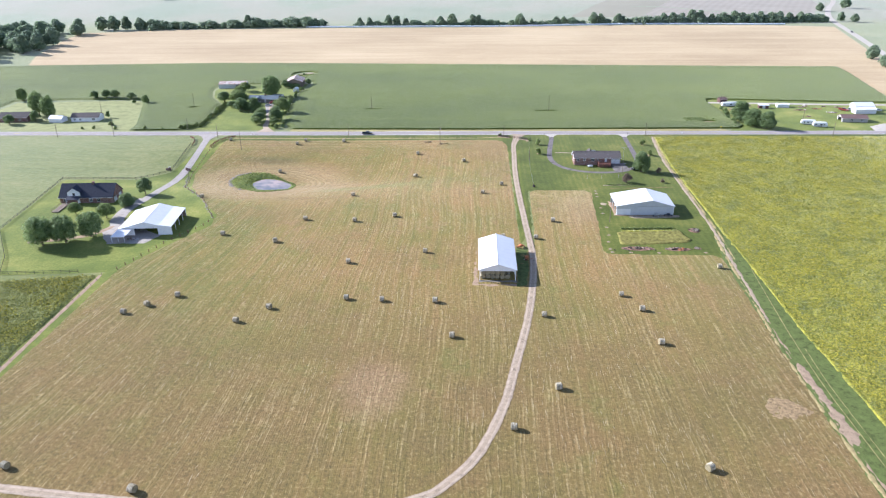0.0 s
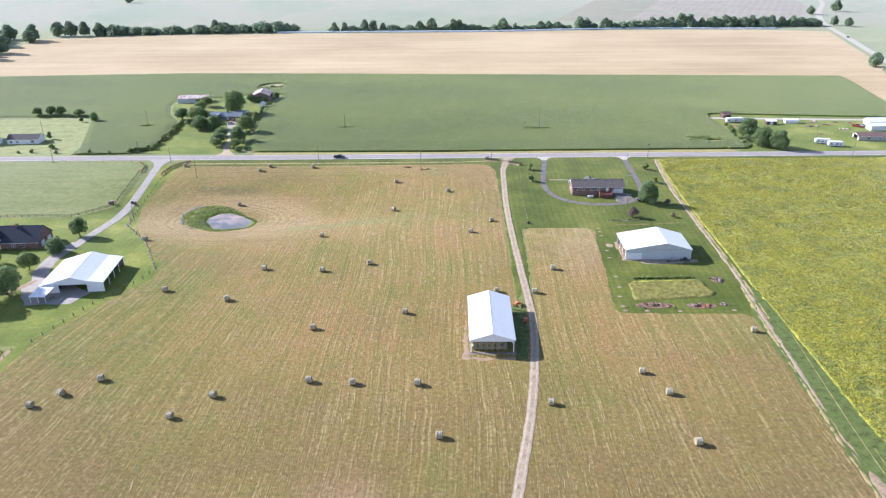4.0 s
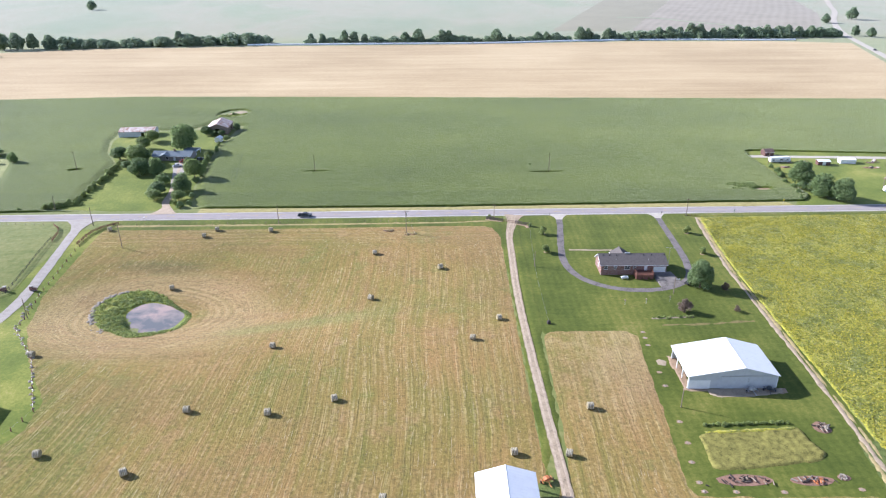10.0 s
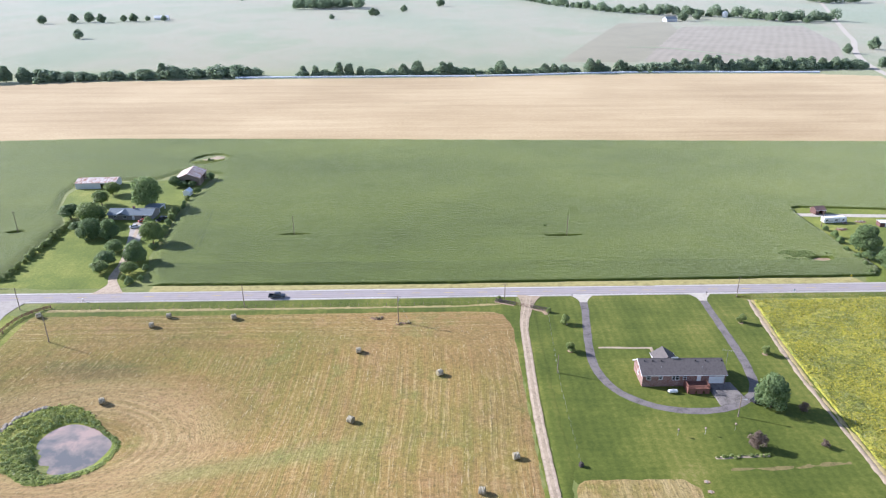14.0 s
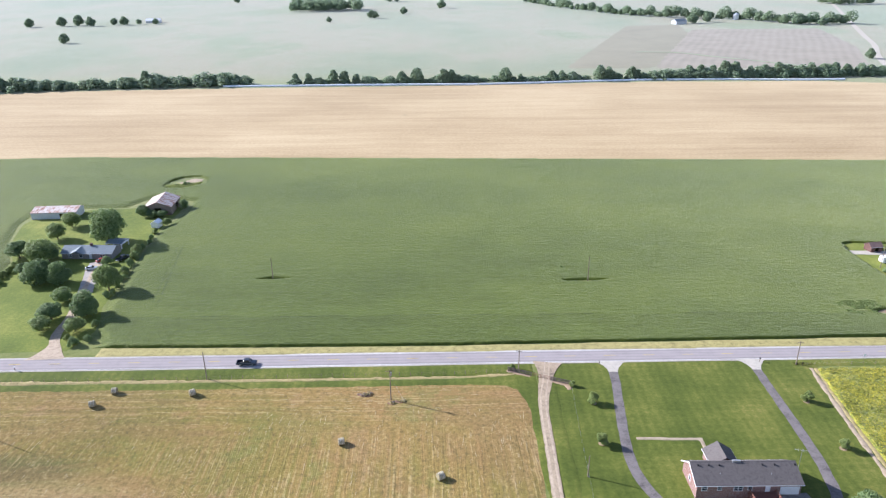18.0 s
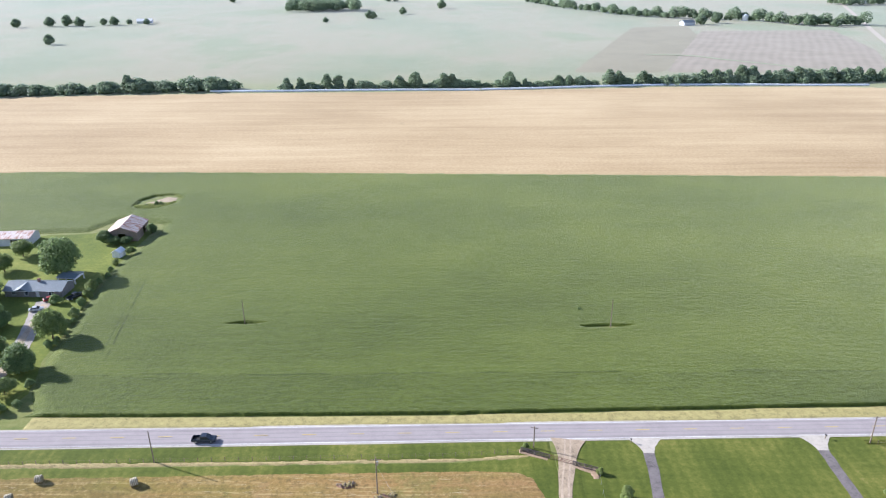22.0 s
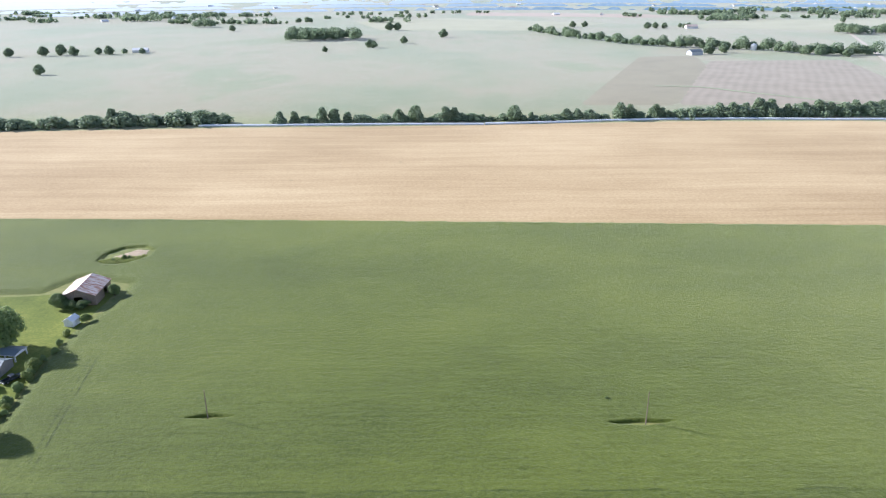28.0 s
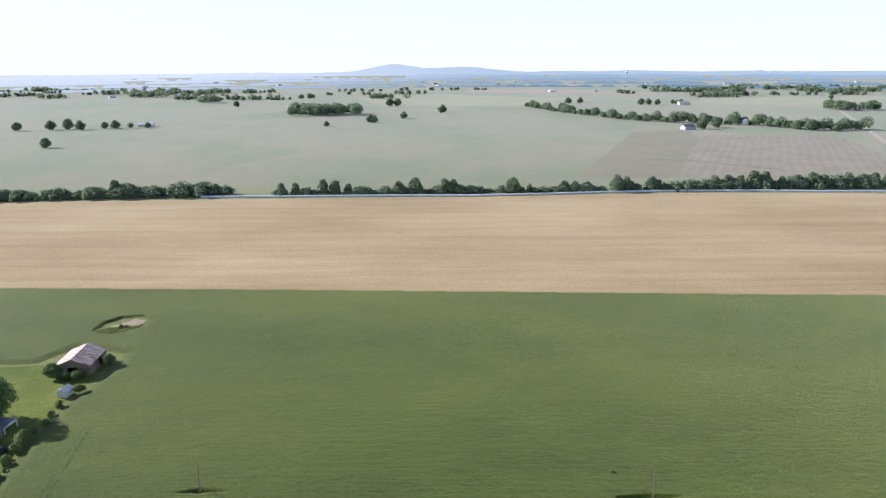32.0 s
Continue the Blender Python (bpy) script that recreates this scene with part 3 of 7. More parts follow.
def inside(poly, x, y):
    """Signed distance to a polygon's edge, positive within."""
    poly = np.array(poly, float)
    best = np.full(x.shape, 1e18)
    odd = np.zeros(x.shape, bool)
    for (ax, ay), (bx, by) in zip(poly, np.roll(poly, -1, 0)):
        ux, uy = bx - ax, by - ay
        t = np.clip(((x - ax) * ux + (y - ay) * uy) / (ux * ux + uy * uy), 0, 1)
        best = np.minimum(best, (x - ax - t * ux) ** 2 + (y - ay - t * uy) ** 2)
        if ay != by:
            odd ^= ((ay > y) != (by > y)) & (x < ux * (y - ay) / uy + ax)
    return np.where(odd, 1, -1) * np.sqrt(best)


def tensor(name, xs, ys, z, material, keep=None, smooth=True):
    """A sheet over the grid xs by ys; cells with no corner in keep are left out."""
    nx, ny = len(xs), len(ys)
    gx, gy = np.meshgrid(xs, ys)
    v = np.stack([gx, gy, z], -1).reshape(-1, 3)
    i = np.arange(nx * ny).reshape(ny, nx)
    f = np.stack([i[:-1, :-1], i[:-1, 1:], i[1:, 1:], i[1:, :-1]], -1).reshape(-1, 4)
    if keep is not None:
        f = f[keep.reshape(-1)[f].any(1)]
        used, f = np.unique(f, return_inverse=True)
        f, v = f.reshape(-1, 4), v[used]
    return raw(name, v.tolist(), f.tolist(), material, smooth)


def field(name, outline, cell, height, material, holes=(), soft=(), rough=0.0, rough_cell=1.0, slope=1.5, rows=0.0, wander=0.0, seed=3, fine=()):
    """A patch of growth over the ground: it rises to its height inside the outline, and ends where it meets the ground."""
    p = np.array(outline, float)
    xs = np.arange(p[:, 0].min() - 2 * cell, p[:, 0].max() + 2 * cell, cell)
    ys = np.arange(p[:, 1].min() - 2 * cell, p[:, 1].max() + 2 * cell, cell)
    for y0, y1, c in fine:
        ys = np.sort(np.concatenate([ys[(ys < y0) | (ys > y1)], np.arange(y0, y1, c)]))
    gx, gy = np.meshgrid(xs, ys)
    d = inside(outline, gx, gy)
    for h in holes:
        d = np.minimum(d, -inside(h, gx, gy))
    if wander:
        d = d + wander * (value_noise(gx / 3.1, gy / 3.1, seed + 7) + 0.6 * value_noise(gx / 1.3, gy / 1.3, seed + 8) - 0.8)
    for h in soft:
        d = np.minimum(d, -0.06 * inside(h, gx, gy))
    rise = np.clip(d * slope, -0.5, height)
    if rough:
        deep = np.clip(d, 0, 1)
        rise = rise + deep * rough * (value_noise(gx / rough_cell, gy / rough_cell, seed) + value_noise(gx / rough_cell * 2.3, gy / rough_cell * 2.3, seed + 1) - 1.0)
    if rows:
        rise = rise + np.clip(d, 0, 1) * rows * (value_noise(gx / 40.0, gy / 0.76, seed + 2) - 0.5)
    return tensor(name, xs, ys, ground_z(gx, gy) + rise, material, d > -1.2 * cell)


def ribbon(name, path, width, lift, material, step=4.0, flare=(), off=0.0, ragged=0.12):
    """A strip of road along a line of points, with a smooth curve through them."""
    pts = [Vector((*p, 0)) for p in path]
    line = []
    for i in range(len(pts) - 1):
        p0, p1, p2, p3 = pts[max(i - 1, 0)], pts[i], pts[i + 1], pts[min(i + 2, len(pts) - 1)]
        n = max(2, int((p2 - p1).length / step))
        for s in range(n):
            t = s / n
            line.append(0.5 * ((2 * p1) + (p2 - p0) * t + (2 * p0 - 5 * p1 + 4 * p2 - p3) * t * t + (3 * p1 - p0 - 3 * p2 + p3) * t ** 3))
    line.append(pts[-1])
    v, f = [], []
    rng = random.Random(len(line))
    for i, p in enumerate(line):
        d = (line[min(i + 1, len(line) - 1)] - line[max(i - 1, 0)]).normalized()
        side = Vector((-d.y, d.x, 0))
        w = width / 2
        for at, reach, extra in flare:
            far = (p - Vector((*at, 0))).length
            if far < reach:
                w += extra * (1 - far / reach) ** 2
        for k in (-1.0, -0.33, 0.33, 1.0):
            jig = off + (rng.uniform(-ragged, ragged) if abs(k) == 1 and width < 6 else 0)
            q = p + side * (k * w + jig)
            v.append((q.x, q.y, gz(q.x, q.y) + lift + (0.0 if abs(k) < 1 else -0.03)))
        if i:
            for k in range(3):
                a = 4 * (i - 1) + k
                f.append((a, a + 1, a + 5, a + 4))
    return raw(name, v, f, material, True)


def structure(ob, label, category, kind="structure"):
    return tagged(ob, label, category, "", kind)


# ---- the ground and its fields ----
def spread(*spans):
    return np.unique(np.concatenate([np.arange(a, b + 0.1, s) for a, b, s in spans]))


gxs = spread((-6000, -800, 260), (-800, -300, 25), (-300, 300, 4), (300, 800, 25), (800, 6000, 260))
gys = spread((-3000, -200, 200), (-200, 240, 10), (240, 430, 4), (430, 1000, 15), (1000, 2200, 50), (2200, 6200, 250))
ggx, ggy = np.meshgrid(gxs, gys)
structure(tensor("ground", gxs, gys, ground_z(ggx, ggy), MEADOW), "pale green rolling pasture reaching the horizon", "ground")


def road_y(x):
    return 412.0 + 0.0135 * x


HAY_LINE = [(-146, 397), (-146, 345), (-139, 322), (-124, 296), (-112, 280), (-111, 268), (-121, 249), (-131, 228), (-133, 160), (-133, 30), (91, 30), (91, 130), (92, 190),
            (93.5, 236), (93.2, 241.5), (90.4, 244.9), (71, 244.7), (51.6, 244.9), (50.4, 248), (52.8, 274.5), (55, 311), (52, 314.5), (28, 314.5), (25.8, 311), (25, 270), (23.6, 247), (19, 247), (18.2, 270), (18.9, 389), (16.8, 395.5), (12, 398.2), (2, 398.5)]
structure(field("hay_field", HAY_LINE, 1.6, 0.11, HAY, wander=0.5, rough=0.03, slope=0.075), "mown hay field with tan and green windrow streaks", "hay field", "stuff")

HOMESTEAD = [(-180, 419.0), (-172, 430), (-175, 448), (-176, 470), (-178, 486), (-190, 505), (-198, 528), (-199, 549), (-174, 550), (-158, 551), (-150, 566), (-128, 560),
             (-126, 545), (-130, 520), (-129, 500), (-127, 482), (-124, 462), (-123, 448), (-118, 430), (-113, 421.5), (-120, 415)]
FARMYARD = [(152, 413), (158, 422.5), (162.6, 427), (164.2, 432), (163.0, 442), (161.2, 456), (160.6, 475), (160.4, 492), (161.6, 498), (165, 499.5), (240, 492), (286, 489), (290, 420), (240, 412)]
WEST_YARD = [(-330, 410), (-330, 492), (-290, 497), (-240, 497), (-234, 486), (-214, 430), (-212, 410)]
CROP_HOLE = [(-152, 583), (-151.5, 592), (-147, 599), (-138, 601), (-132.5, 596), (-132.5, 588), (-138, 581), (-146, 579)]
SOY_LINE = [(-470, 413.5), (-200, 416), (-110, 419.6), (-60, 419.5), (0, 419.6), (40, 420.6), (120, 422.4), (150, 423), (292, 426), (289, 510), (304, 600), (305, 618.5), (200, 623), (54, 629.8), (-84, 636), (-227, 641), (-390, 630), (-480, 620)]
BARE = [(141, 438.5), (145, 440.6), (149.5, 440), (150, 437.6), (145.5, 436.4)]
POLE_GAPS = [[(-75, 467.9), (-69, 469.4), (-62, 468.5), (-69, 467.5)], [(39, 464.8), (48, 465.8), (57, 465.2), (50, 464.0), (47, 464.0)], [(-197, 473), (-191, 476), (-189, 473.5), (-194, 471.5)]]
structure(field("soybean_field", SOY_LINE, 1.15, 0.85, SOY, (FARMYARD, CROP_HOLE, BARE, *POLE_GAPS), (HOMESTEAD, WEST_YARD), 0.15, 0.9, 4.0, 0.05, wander=0.35, fine=((413.0, 427.0, 0.3), (427.0, 520.0, 0.45))), "dense green soybean crop in close rows", "crop field", "stuff")
WHEAT_LINE = [(-404, 632), (-227, 641.5), (-84, 636.6), (54, 630.4), (200, 623.6), (305, 619), (304.5, 600), (289.5, 510), (284, 421), (305, 421), (322, 505), (360, 650), (415, 866), (340, 883), (190, 887), (100, 881), (0, 874.5), (-180, 872), (-357, 862), (-460, 836), (-452, 780), (-425, 680)]
structure(field("wheat_field", WHEAT_LINE, 3.0, 0.12, WHEAT, slope=0.3, rough=0.05, rough_cell=4), "harvested tan wheat stubble with faint combine lines", "crop field", "stuff")
YELLOW_LINE = [(104.6, 404.5), (102.4, 380), (100.8, 350), (100.4, 320), (100.5, 290), (100.2, 262), (100.6, 231), (100.4, 193), (101.6, 172), (102.4, 150), (103, 120), (104, 20), (330, 20), (330, 407.5), (160, 406.5)]
structure(field("flowering_field", YELLOW_LINE, 0.85, 0.3, YELLOW, (), (), 0.22, 1.1, 1.2, wander=0.6), "tall green growth thick with yellow flowers", "crop field", "stuff")
WEED_LINE = [(-136, 222), (-136, 160), (-137, 60), (-260, 60), (-260, 205), (-170, 217)]
structure(field("weed_field", WEED_LINE, 1.1, 0.6, WEEDS, (), (), 0.35, 1.4, 1.4, wander=0.6, seed=11), "rough green weeds with yellow flower patches", "weeds", "stuff")
LAWN_E = [(26.5, 405), (24.6, 318), (26.5, 312.5), (50, 311.5), (53, 309), (50.5, 290), (47.8, 251), (48, 242), (59.5, 241.5), (87, 240.8), (91, 234), (97.5, 240), (100, 262), (101, 300), (101.4, 340), (102, 370), (105, 404), (108, 409.9), (60, 409.3), (31, 408.6)]
structure(field("lawn", LAWN_E, 1.2, 0.05, LAWN, wander=0.15, slope=0.05), "mown green lawn round the brick house", "lawn", "stuff")
LAWN_W = [(-205, 326), (-200, 290), (-197, 262), (-182, 240), (-172, 221), (-129, 225), (-118.5, 250), (-108.5, 268), (-109.5, 281.5), (-122, 298), (-137, 322.5), (-143.5, 345), (-143.5, 396), (-156, 398), (-158, 345), (-170, 330)]
structure(field("lawn", LAWN_W, 1.6, 0.05, HOME_LAWN, wander=0.5, slope=0.05), "mown green lawn round the farmhouse and white barn", "lawn", "stuff")
LAWN_H = [(-178, 420), (-171.5, 431), (-174.5, 449), (-175.5, 471), (-177, 486), (-189, 505), (-196, 527), (-196, 536), (-175, 548), (-158, 549.5), (-150, 552), (-130, 552), (-131, 520), (-130, 500), (-128, 482), (-125, 462), (-124, 448), (-119, 430), (-122, 418), (-150, 417)]
structure(field("lawn", LAWN_H, 1.2, 0.06, HOME_LAWN, wander=0.5, slope=0.05), "sunlit green homestead lawn", "lawn", "stuff")
LAWN_R = [(152, 417.5), (159, 430), (158, 452), (157.5, 500), (166, 501.5), (240, 494), (288, 491), (288, 421), (220, 417.8)]
structure(field("lawn", LAWN_R, 1.6, 0.06, HOME_LAWN, wander=0.6, slope=0.05), "green farmyard grass with worn patches", "lawn", "stuff")
LAWN_L = [(-328, 418), (-326, 488), (-241, 496), (-233, 486), (-211, 430), (-208, 414), (-250, 414)]
structure(field("lawn", LAWN_L, 2.0, 0.06, YARD_GRASS, wander=0.6, slope=0.05), "pale yellow-green yard grass", "lawn", "stuff")
structure(field("road_verge", [(-112, 414.0), (0, 415.4), (140, 417.2), (152, 417.6), (150, 422.8), (120, 422.2), (40, 420.4), (0, 419.5), (-60, 419.4), (-112, 419.6)], 0.8, 0.12, VERGE, rough=0.1, rough_cell=1, seed=21), "dry yellow grass verge beside the road", "verge", "stuff")
structure(field("road_verge", [(98, 405.4), (160, 406.6), (330, 407.6), (330, 412.6), (160, 410.3), (98, 409.4)], 0.9, 0.05, LAWN, slope=0.2), "green mown roadside grass", "verge", "stuff")
structure(field("verge_strip", [(-142, 399.6), (0, 401.0), (16, 402.4), (16, 403.6), (0, 402.2), (-142, 401.4)], 0.5, 0.12, STRAW, rough=0.12, rough_cell=0.8, wander=0.5), "strip of dry tan grass along the fence", "verge", "stuff")
structure(field("road_verge", [(-146, 400.6), (0, 401.6), (22, 403.0), (22, 408.9), (0, 408.6), (-146, 406.6)], 0.9, 0.05, LAWN), "green mown roadside grass", "verge", "stuff")
structure(field("road_verge", [(-148, 390), (-141, 394.5), (2, 396), (12, 394), (17, 386), (22, 386), (22, 404), (0, 400.8), (-142, 399.6), (-149, 401)], 0.9, 0.05, LAWN, slope=0.06), "green uncut headland grass", "verge", "stuff")
structure(field("driveway_verge", [(18.2, 250), (18.6, 270), (18.9, 330), (18.4, 389), (24, 392), (22.6, 320), (21.8, 262)], 0.7, 0.14, LAWN, wander=0.9, slope=0.14), "uncut green grass beside the drive", "verge", "stuff")
structure(field("driveway_verge", [(23, 250), (24.4, 270), (25.4, 312), (27, 318), (27.3, 402), (22.6, 402), (22.0, 262)], 0.7, 0.14, LAWN, wander=0.9, slope=0.14), "uncut green grass beside the drive", "verge", "stuff")

structure(field("field_verge", [(-137, 30), (-136.6, 160), (-136, 222), (-130, 229), (-129.4, 224), (-130.6, 160), (-130.6, 30)], 0.9, 0.07, HOME_LAWN, wander=0.6, slope=0.2, seed=25), "green grass along the hay field edge", "verge", "stuff")
structure(field("track_verge", [(95, 262), (92.5, 240), (89.5, 190), (88.6, 120), (88.6, 20), (107, 20), (106, 120), (104, 190), (103.5, 235), (103, 262)], 0.9, 0.10, TRACK_GRASS, wander=0.5, slope=0.12, rough=0.06, seed=27), "rough grass between the track and the flowers", "verge", "stuff")

# roads and tracks
ROAD_W = 6.7
main = [(x, road_y(x)) for x in range(-900, 901, 60)]
structure(ribbon("road", main, ROAD_W, 0.12, ASPHALT, 20), "worn pale grey two-lane country road", "road")
for lane in (-2.3, -0.85, 0.85, 2.3):
    structure(ribbon("tyre_band", [(x, road_y(x) + lane) for x in range(-900, 901, 60)], 0.65, 0.1255, ASPHALT_WORN, 20), "darker tyre-worn band along the lane", "road wear")
for side in (-1, 1):
    structure(ribbon("road_edge_line", [(x, road_y(x) + side * 3.12) for x in range(-900, 901, 60)], 0.15, 0.136, LINE_WHITE, 20), "faded white edge line", "road marking")
    structure(ribbon("road_shoulder", [(x, road_y(x) + side * 3.6) for x in range(-900, 901, 60)], 0.55, 0.10, GRAVEL, 20), "narrow pale gravel shoulder", "road shoulder")
bmd = bmesh.new()
for x in range(-460, 460, 12):
    prism(bmd, [(x, road_y(x) - 0.08, 0.128), (x + 3.5, road_y(x + 3.5) - 0.08, 0.128), (x + 3.5, road_y(x + 3.5) + 0.08, 0.128), (x, road_y(x) + 0.08, 0.128)], (0, 0, 0.008))
marks = part("road_centre_line", bmd, LINE_YELLOW, None)
structure(marks, "faded yellow dashed centre line", "road marking", "stuff")
structure(ribbon("road_far", [(296, 330), (312, 425), (342, 545), (375, 676), (408, 805), (441, 935), (484, 1040), (532, 1132), (574, 1232), (660, 1430), (757, 1652), (893, 1969), (1100, 2450)], 7.0, 0.14, GRAVEL, 15), "pale side road running to the distance", "road")
DRIVE = [(-109, 117.4), (-84, 114.9), (-50, 112), (-25, 113.5), (-11, 117.3), (-4.3, 123.1), (2.1, 132.7), (8.5, 150.8), (12.6, 170.0), (17.4, 194), (20.4, 215), (21.9, 230), (22.5, 246), (21.6, 275), (20.8, 314), (20.9, 345), (21.6, 368), (22.4, 388), (25.0, 402), (26.2, 409)]
MOUTH = [((26.2, 409), 30, 1.5), ((26.2, 409), 8, 1.5)]
structure(ribbon("gravel_drive", DRIVE, 2.6, 0.20, DRIVE_DIRT, 1.5, flare=MOUTH, ragged=0.1), "pale gravel farm drive with wheel ruts", "driveway")
for side in (-0.66, 0.66):
    structure(ribbon("wheel_rut", DRIVE, 0.8, 0.206, DRIVE_RUT, 1.5, off=side, ragged=0.09), "pale gravel wheel rut", "driveway")
structure(ribbon("gravel_drive", [(-400, 128), (-180, 122), (-109, 117.4)], 3.0, 0.15, DRIVE_DIRT, 6), "pale gravel farm track", "driveway")
def strip(path, left, right):
    """The outline of a strip along a line of points."""
    return [(x + left, y) for x, y in path] + [(x + right, y) for x, y in path[::-1]]


EDGE = [(103.4, 405), (100.6, 380), (98.9, 355), (98.5, 320), (98.1, 290), (97.3, 262), (95.6, 240), (94.4, 220), (92.8, 195), (91.6, 178), (91.2, 157), (91.4, 137), (92, 100), (92.2, 30)]
structure(field("field_track", strip(EDGE[:9], -0.8, 0.8), 0.45, 0.16, make_road("pale_brown_track", (0.36, 0.285, 0.20), 0.25, 0.5), wander=0.6, slope=0.35, seed=53), "bare dirt track between the fields", "track", "stuff")
structure(field("field_track_grass", strip(EDGE[:7], 0.6, 1.9), 0.45, 0.15, STRAW, wander=0.7, slope=0.25, rough=0.1, rough_cell=0.7, seed=55), "dry straw along the flower field", "track", "stuff")
structure(field("field_track", strip(EDGE[7:], -0.5, 0.5), 0.45, 0.16, DIRT, wander=0.7, slope=0.35, seed=57), "narrow bare edge of the hay field", "track", "stuff")
structure(field("field_track_grass", strip(EDGE[5:], -1.9, -0.4), 0.5, 0.18, STRAW, wander=0.8, slope=0.25, rough=0.1, rough_cell=0.7, seed=59), "dry straw along the field edge", "track", "stuff")
structure(ribbon("wheel_rut", [(100.2, 232), (98.4, 212), (96.2, 186), (95.0, 161), (95.2, 130), (95.6, 60)], 0.2, 0.2, VERGE, 1.0, ragged=0.05), "pale wheel line pressed into rough grass", "track")
structure(ribbon("wheel_rut", [(97.6, 180), (96.6, 161), (96.8, 130), (97.2, 60)], 0.14, 0.2, VERGE, 1.0, ragged=0.05), "pale wheel line pressed into rough grass", "track")
structure(ribbon("field_track", [(-134.5, 222), (-134.4, 160), (-134.6, 60)], 1.4, 0.15, DIRT, 3), "narrow dirt strip beside the weeds", "track")
structure(field("bare_patch", [(90.4, 138), (90.6, 152), (91.0, 168), (91.8, 184), (93.0, 185), (93.6, 170), (94.2, 155), (95.4, 142), (93, 136)], 0.5, 0.165, make_road("pinkish_bare_soil", (0.33, 0.245, 0.165), 0.3, 0.5), wander=1.4, slope=0.12, seed=29), "pinkish bare soil beside the track", "bare soil", "stuff")
structure(field("weed_patch", [(74, 151), (78, 157), (85, 156.5), (88, 150), (82, 146), (76, 147)], 0.5, 0.16, make_road("dry_weed_patch", (0.30, 0.215, 0.115), 0.45, 0.9), wander=3.0, rough=0.12, rough_cell=0.7, slope=0.1, seed=33), "patch of broken dry weeds in the hay field", "weeds", "stuff")
WDRIVE = [(-158.5, 408), (-157, 398), (-155, 382), (-152.5, 358), (-151.0, 340), (-150.5, 320), (-151.5, 300), (-154, 285)]
structure(ribbon("west_drive", WDRIVE, 3.8, 0.16, PALE_DRIVE, 3, flare=[((-158.5, 408), 14, 5.5)]), "pale paved farmhouse drive", "driveway")
structure(ribbon("west_drive", [(-152, 300), (-154, 285), (-152, 272), (-146, 262)], 5.5, 0.158, PALE_DRIVE, 3), "pale gravel yard by the white barn", "driveway")
structure(ribbon("west_track", [(-178, 250), (-166, 253), (-156, 258), (-150, 268)], 2.6, 0.155, DIRT, 3), "dirt path under the trees", "track")
LOOP = [(45.2, 408.6), (44.6, 400), (42.3, 383), (40.6, 368), (41.5, 357), (45.5, 348.6), (53, 342.6), (62, 340.2), (71, 341), (79, 345.2), (83.5, 351), (85.6, 362), (86.4, 374), (86.8, 390), (87.2, 403), (87.5, 409.2)]
structure(ribbon("loop_drive", LOOP, 2.6, 0.105, BLACKTOP, 2.5), "dark asphalt loop driveway", "driveway")
for x, y in ((45.2, 409.6), (87.5, 410.2)):
    structure(ribbon("drive_mouth", [(x - 0.25, y - 6), (x - 0.1, y - 3), (x, y)], 2.8, 0.112, GRAVEL, 0.6, flare=[((x, y), 6, 3.6)]), "pale gravel mouth of the loop drive", "driveway")
structure(raw("parking_pad", [(71.0, 352.4, 0.86), (77.0, 352.4, 0.86), (78.6, 344.6, 0.13), (71.6, 343.0, 0.13), (70.2, 352.4, 0.0), (77.8, 352.4, 0.0), (79.2, 344.0, 0.0), (70.8, 342.4, 0.0)], [(0, 3, 2, 1), (0, 4, 7, 3), (1, 2, 6, 5), (3, 7, 6, 2), (0, 1, 5, 4)], make_road("cracked_pad", (0.20, 0.18, 0.165), 0.34, 0.5)), "cracked grey parking pad before the garage", "driveway")
structure(ribbon("homestead_drive", [(-126.8, 413), (-127.6, 420), (-130.5, 428), (-132.2, 442), (-136, 458), (-139.5, 472), (-142.5, 484)], 3.2, 0.16, DRIVE_RUT, 2.5, flare=[((-126.8, 413), 11, 4.6)]), "pale gravel homestead drive", "driveway")
structure(ribbon("homestead_pad", [(-143.4, 486), (-141.5, 478), (-138.6, 469), (-135.8, 459), (-134, 452)], 5.4, 0.152, PALE_DRIVE, 2.0, ragged=0.2), "pale grey parking pad before the homestead house", "driveway")
structure(ribbon("yard_track", [(160, 489.5), (200, 487), (250, 484), (290, 483)], 4.0, 0.15, GRAVEL, 5), "pale gravel lane behind the yard", "track")
structure(field("gravel_yard", [(236, 417), (238, 428), (250, 436), (290, 434), (300, 417)], 1.2, 0.10, GRAVEL), "pale gravel yard entrance", "yard", "stuff")
structure(field("front_path", [(44, 372.6), (59.5, 372.0), (59.5, 366), (60.6, 366), (60.8, 373.3), (43.6, 373.9)], 0.4, 0.10, TAN_SOIL, slope=1.0), "tan paved path to the front door", "path")

# ---- the pond ----
pond_rim = []
for i in range(96):
    a = 2 * math.pi * i / 96
    r = 1.05 * float(pond_r(a))
    pond_rim.append((POND[0] + r * math.cos(a), POND[1] + r * math.sin(a), -5.86))
bmd = bmesh.new()
bmd.faces.new([bmd.verts.new(p) for p in pond_rim])
structure(part("pond", bmd, WATER, None), "shallow round muddy farm pond", "pond")


# ---- things: round bales ----
rng = random.Random(5)


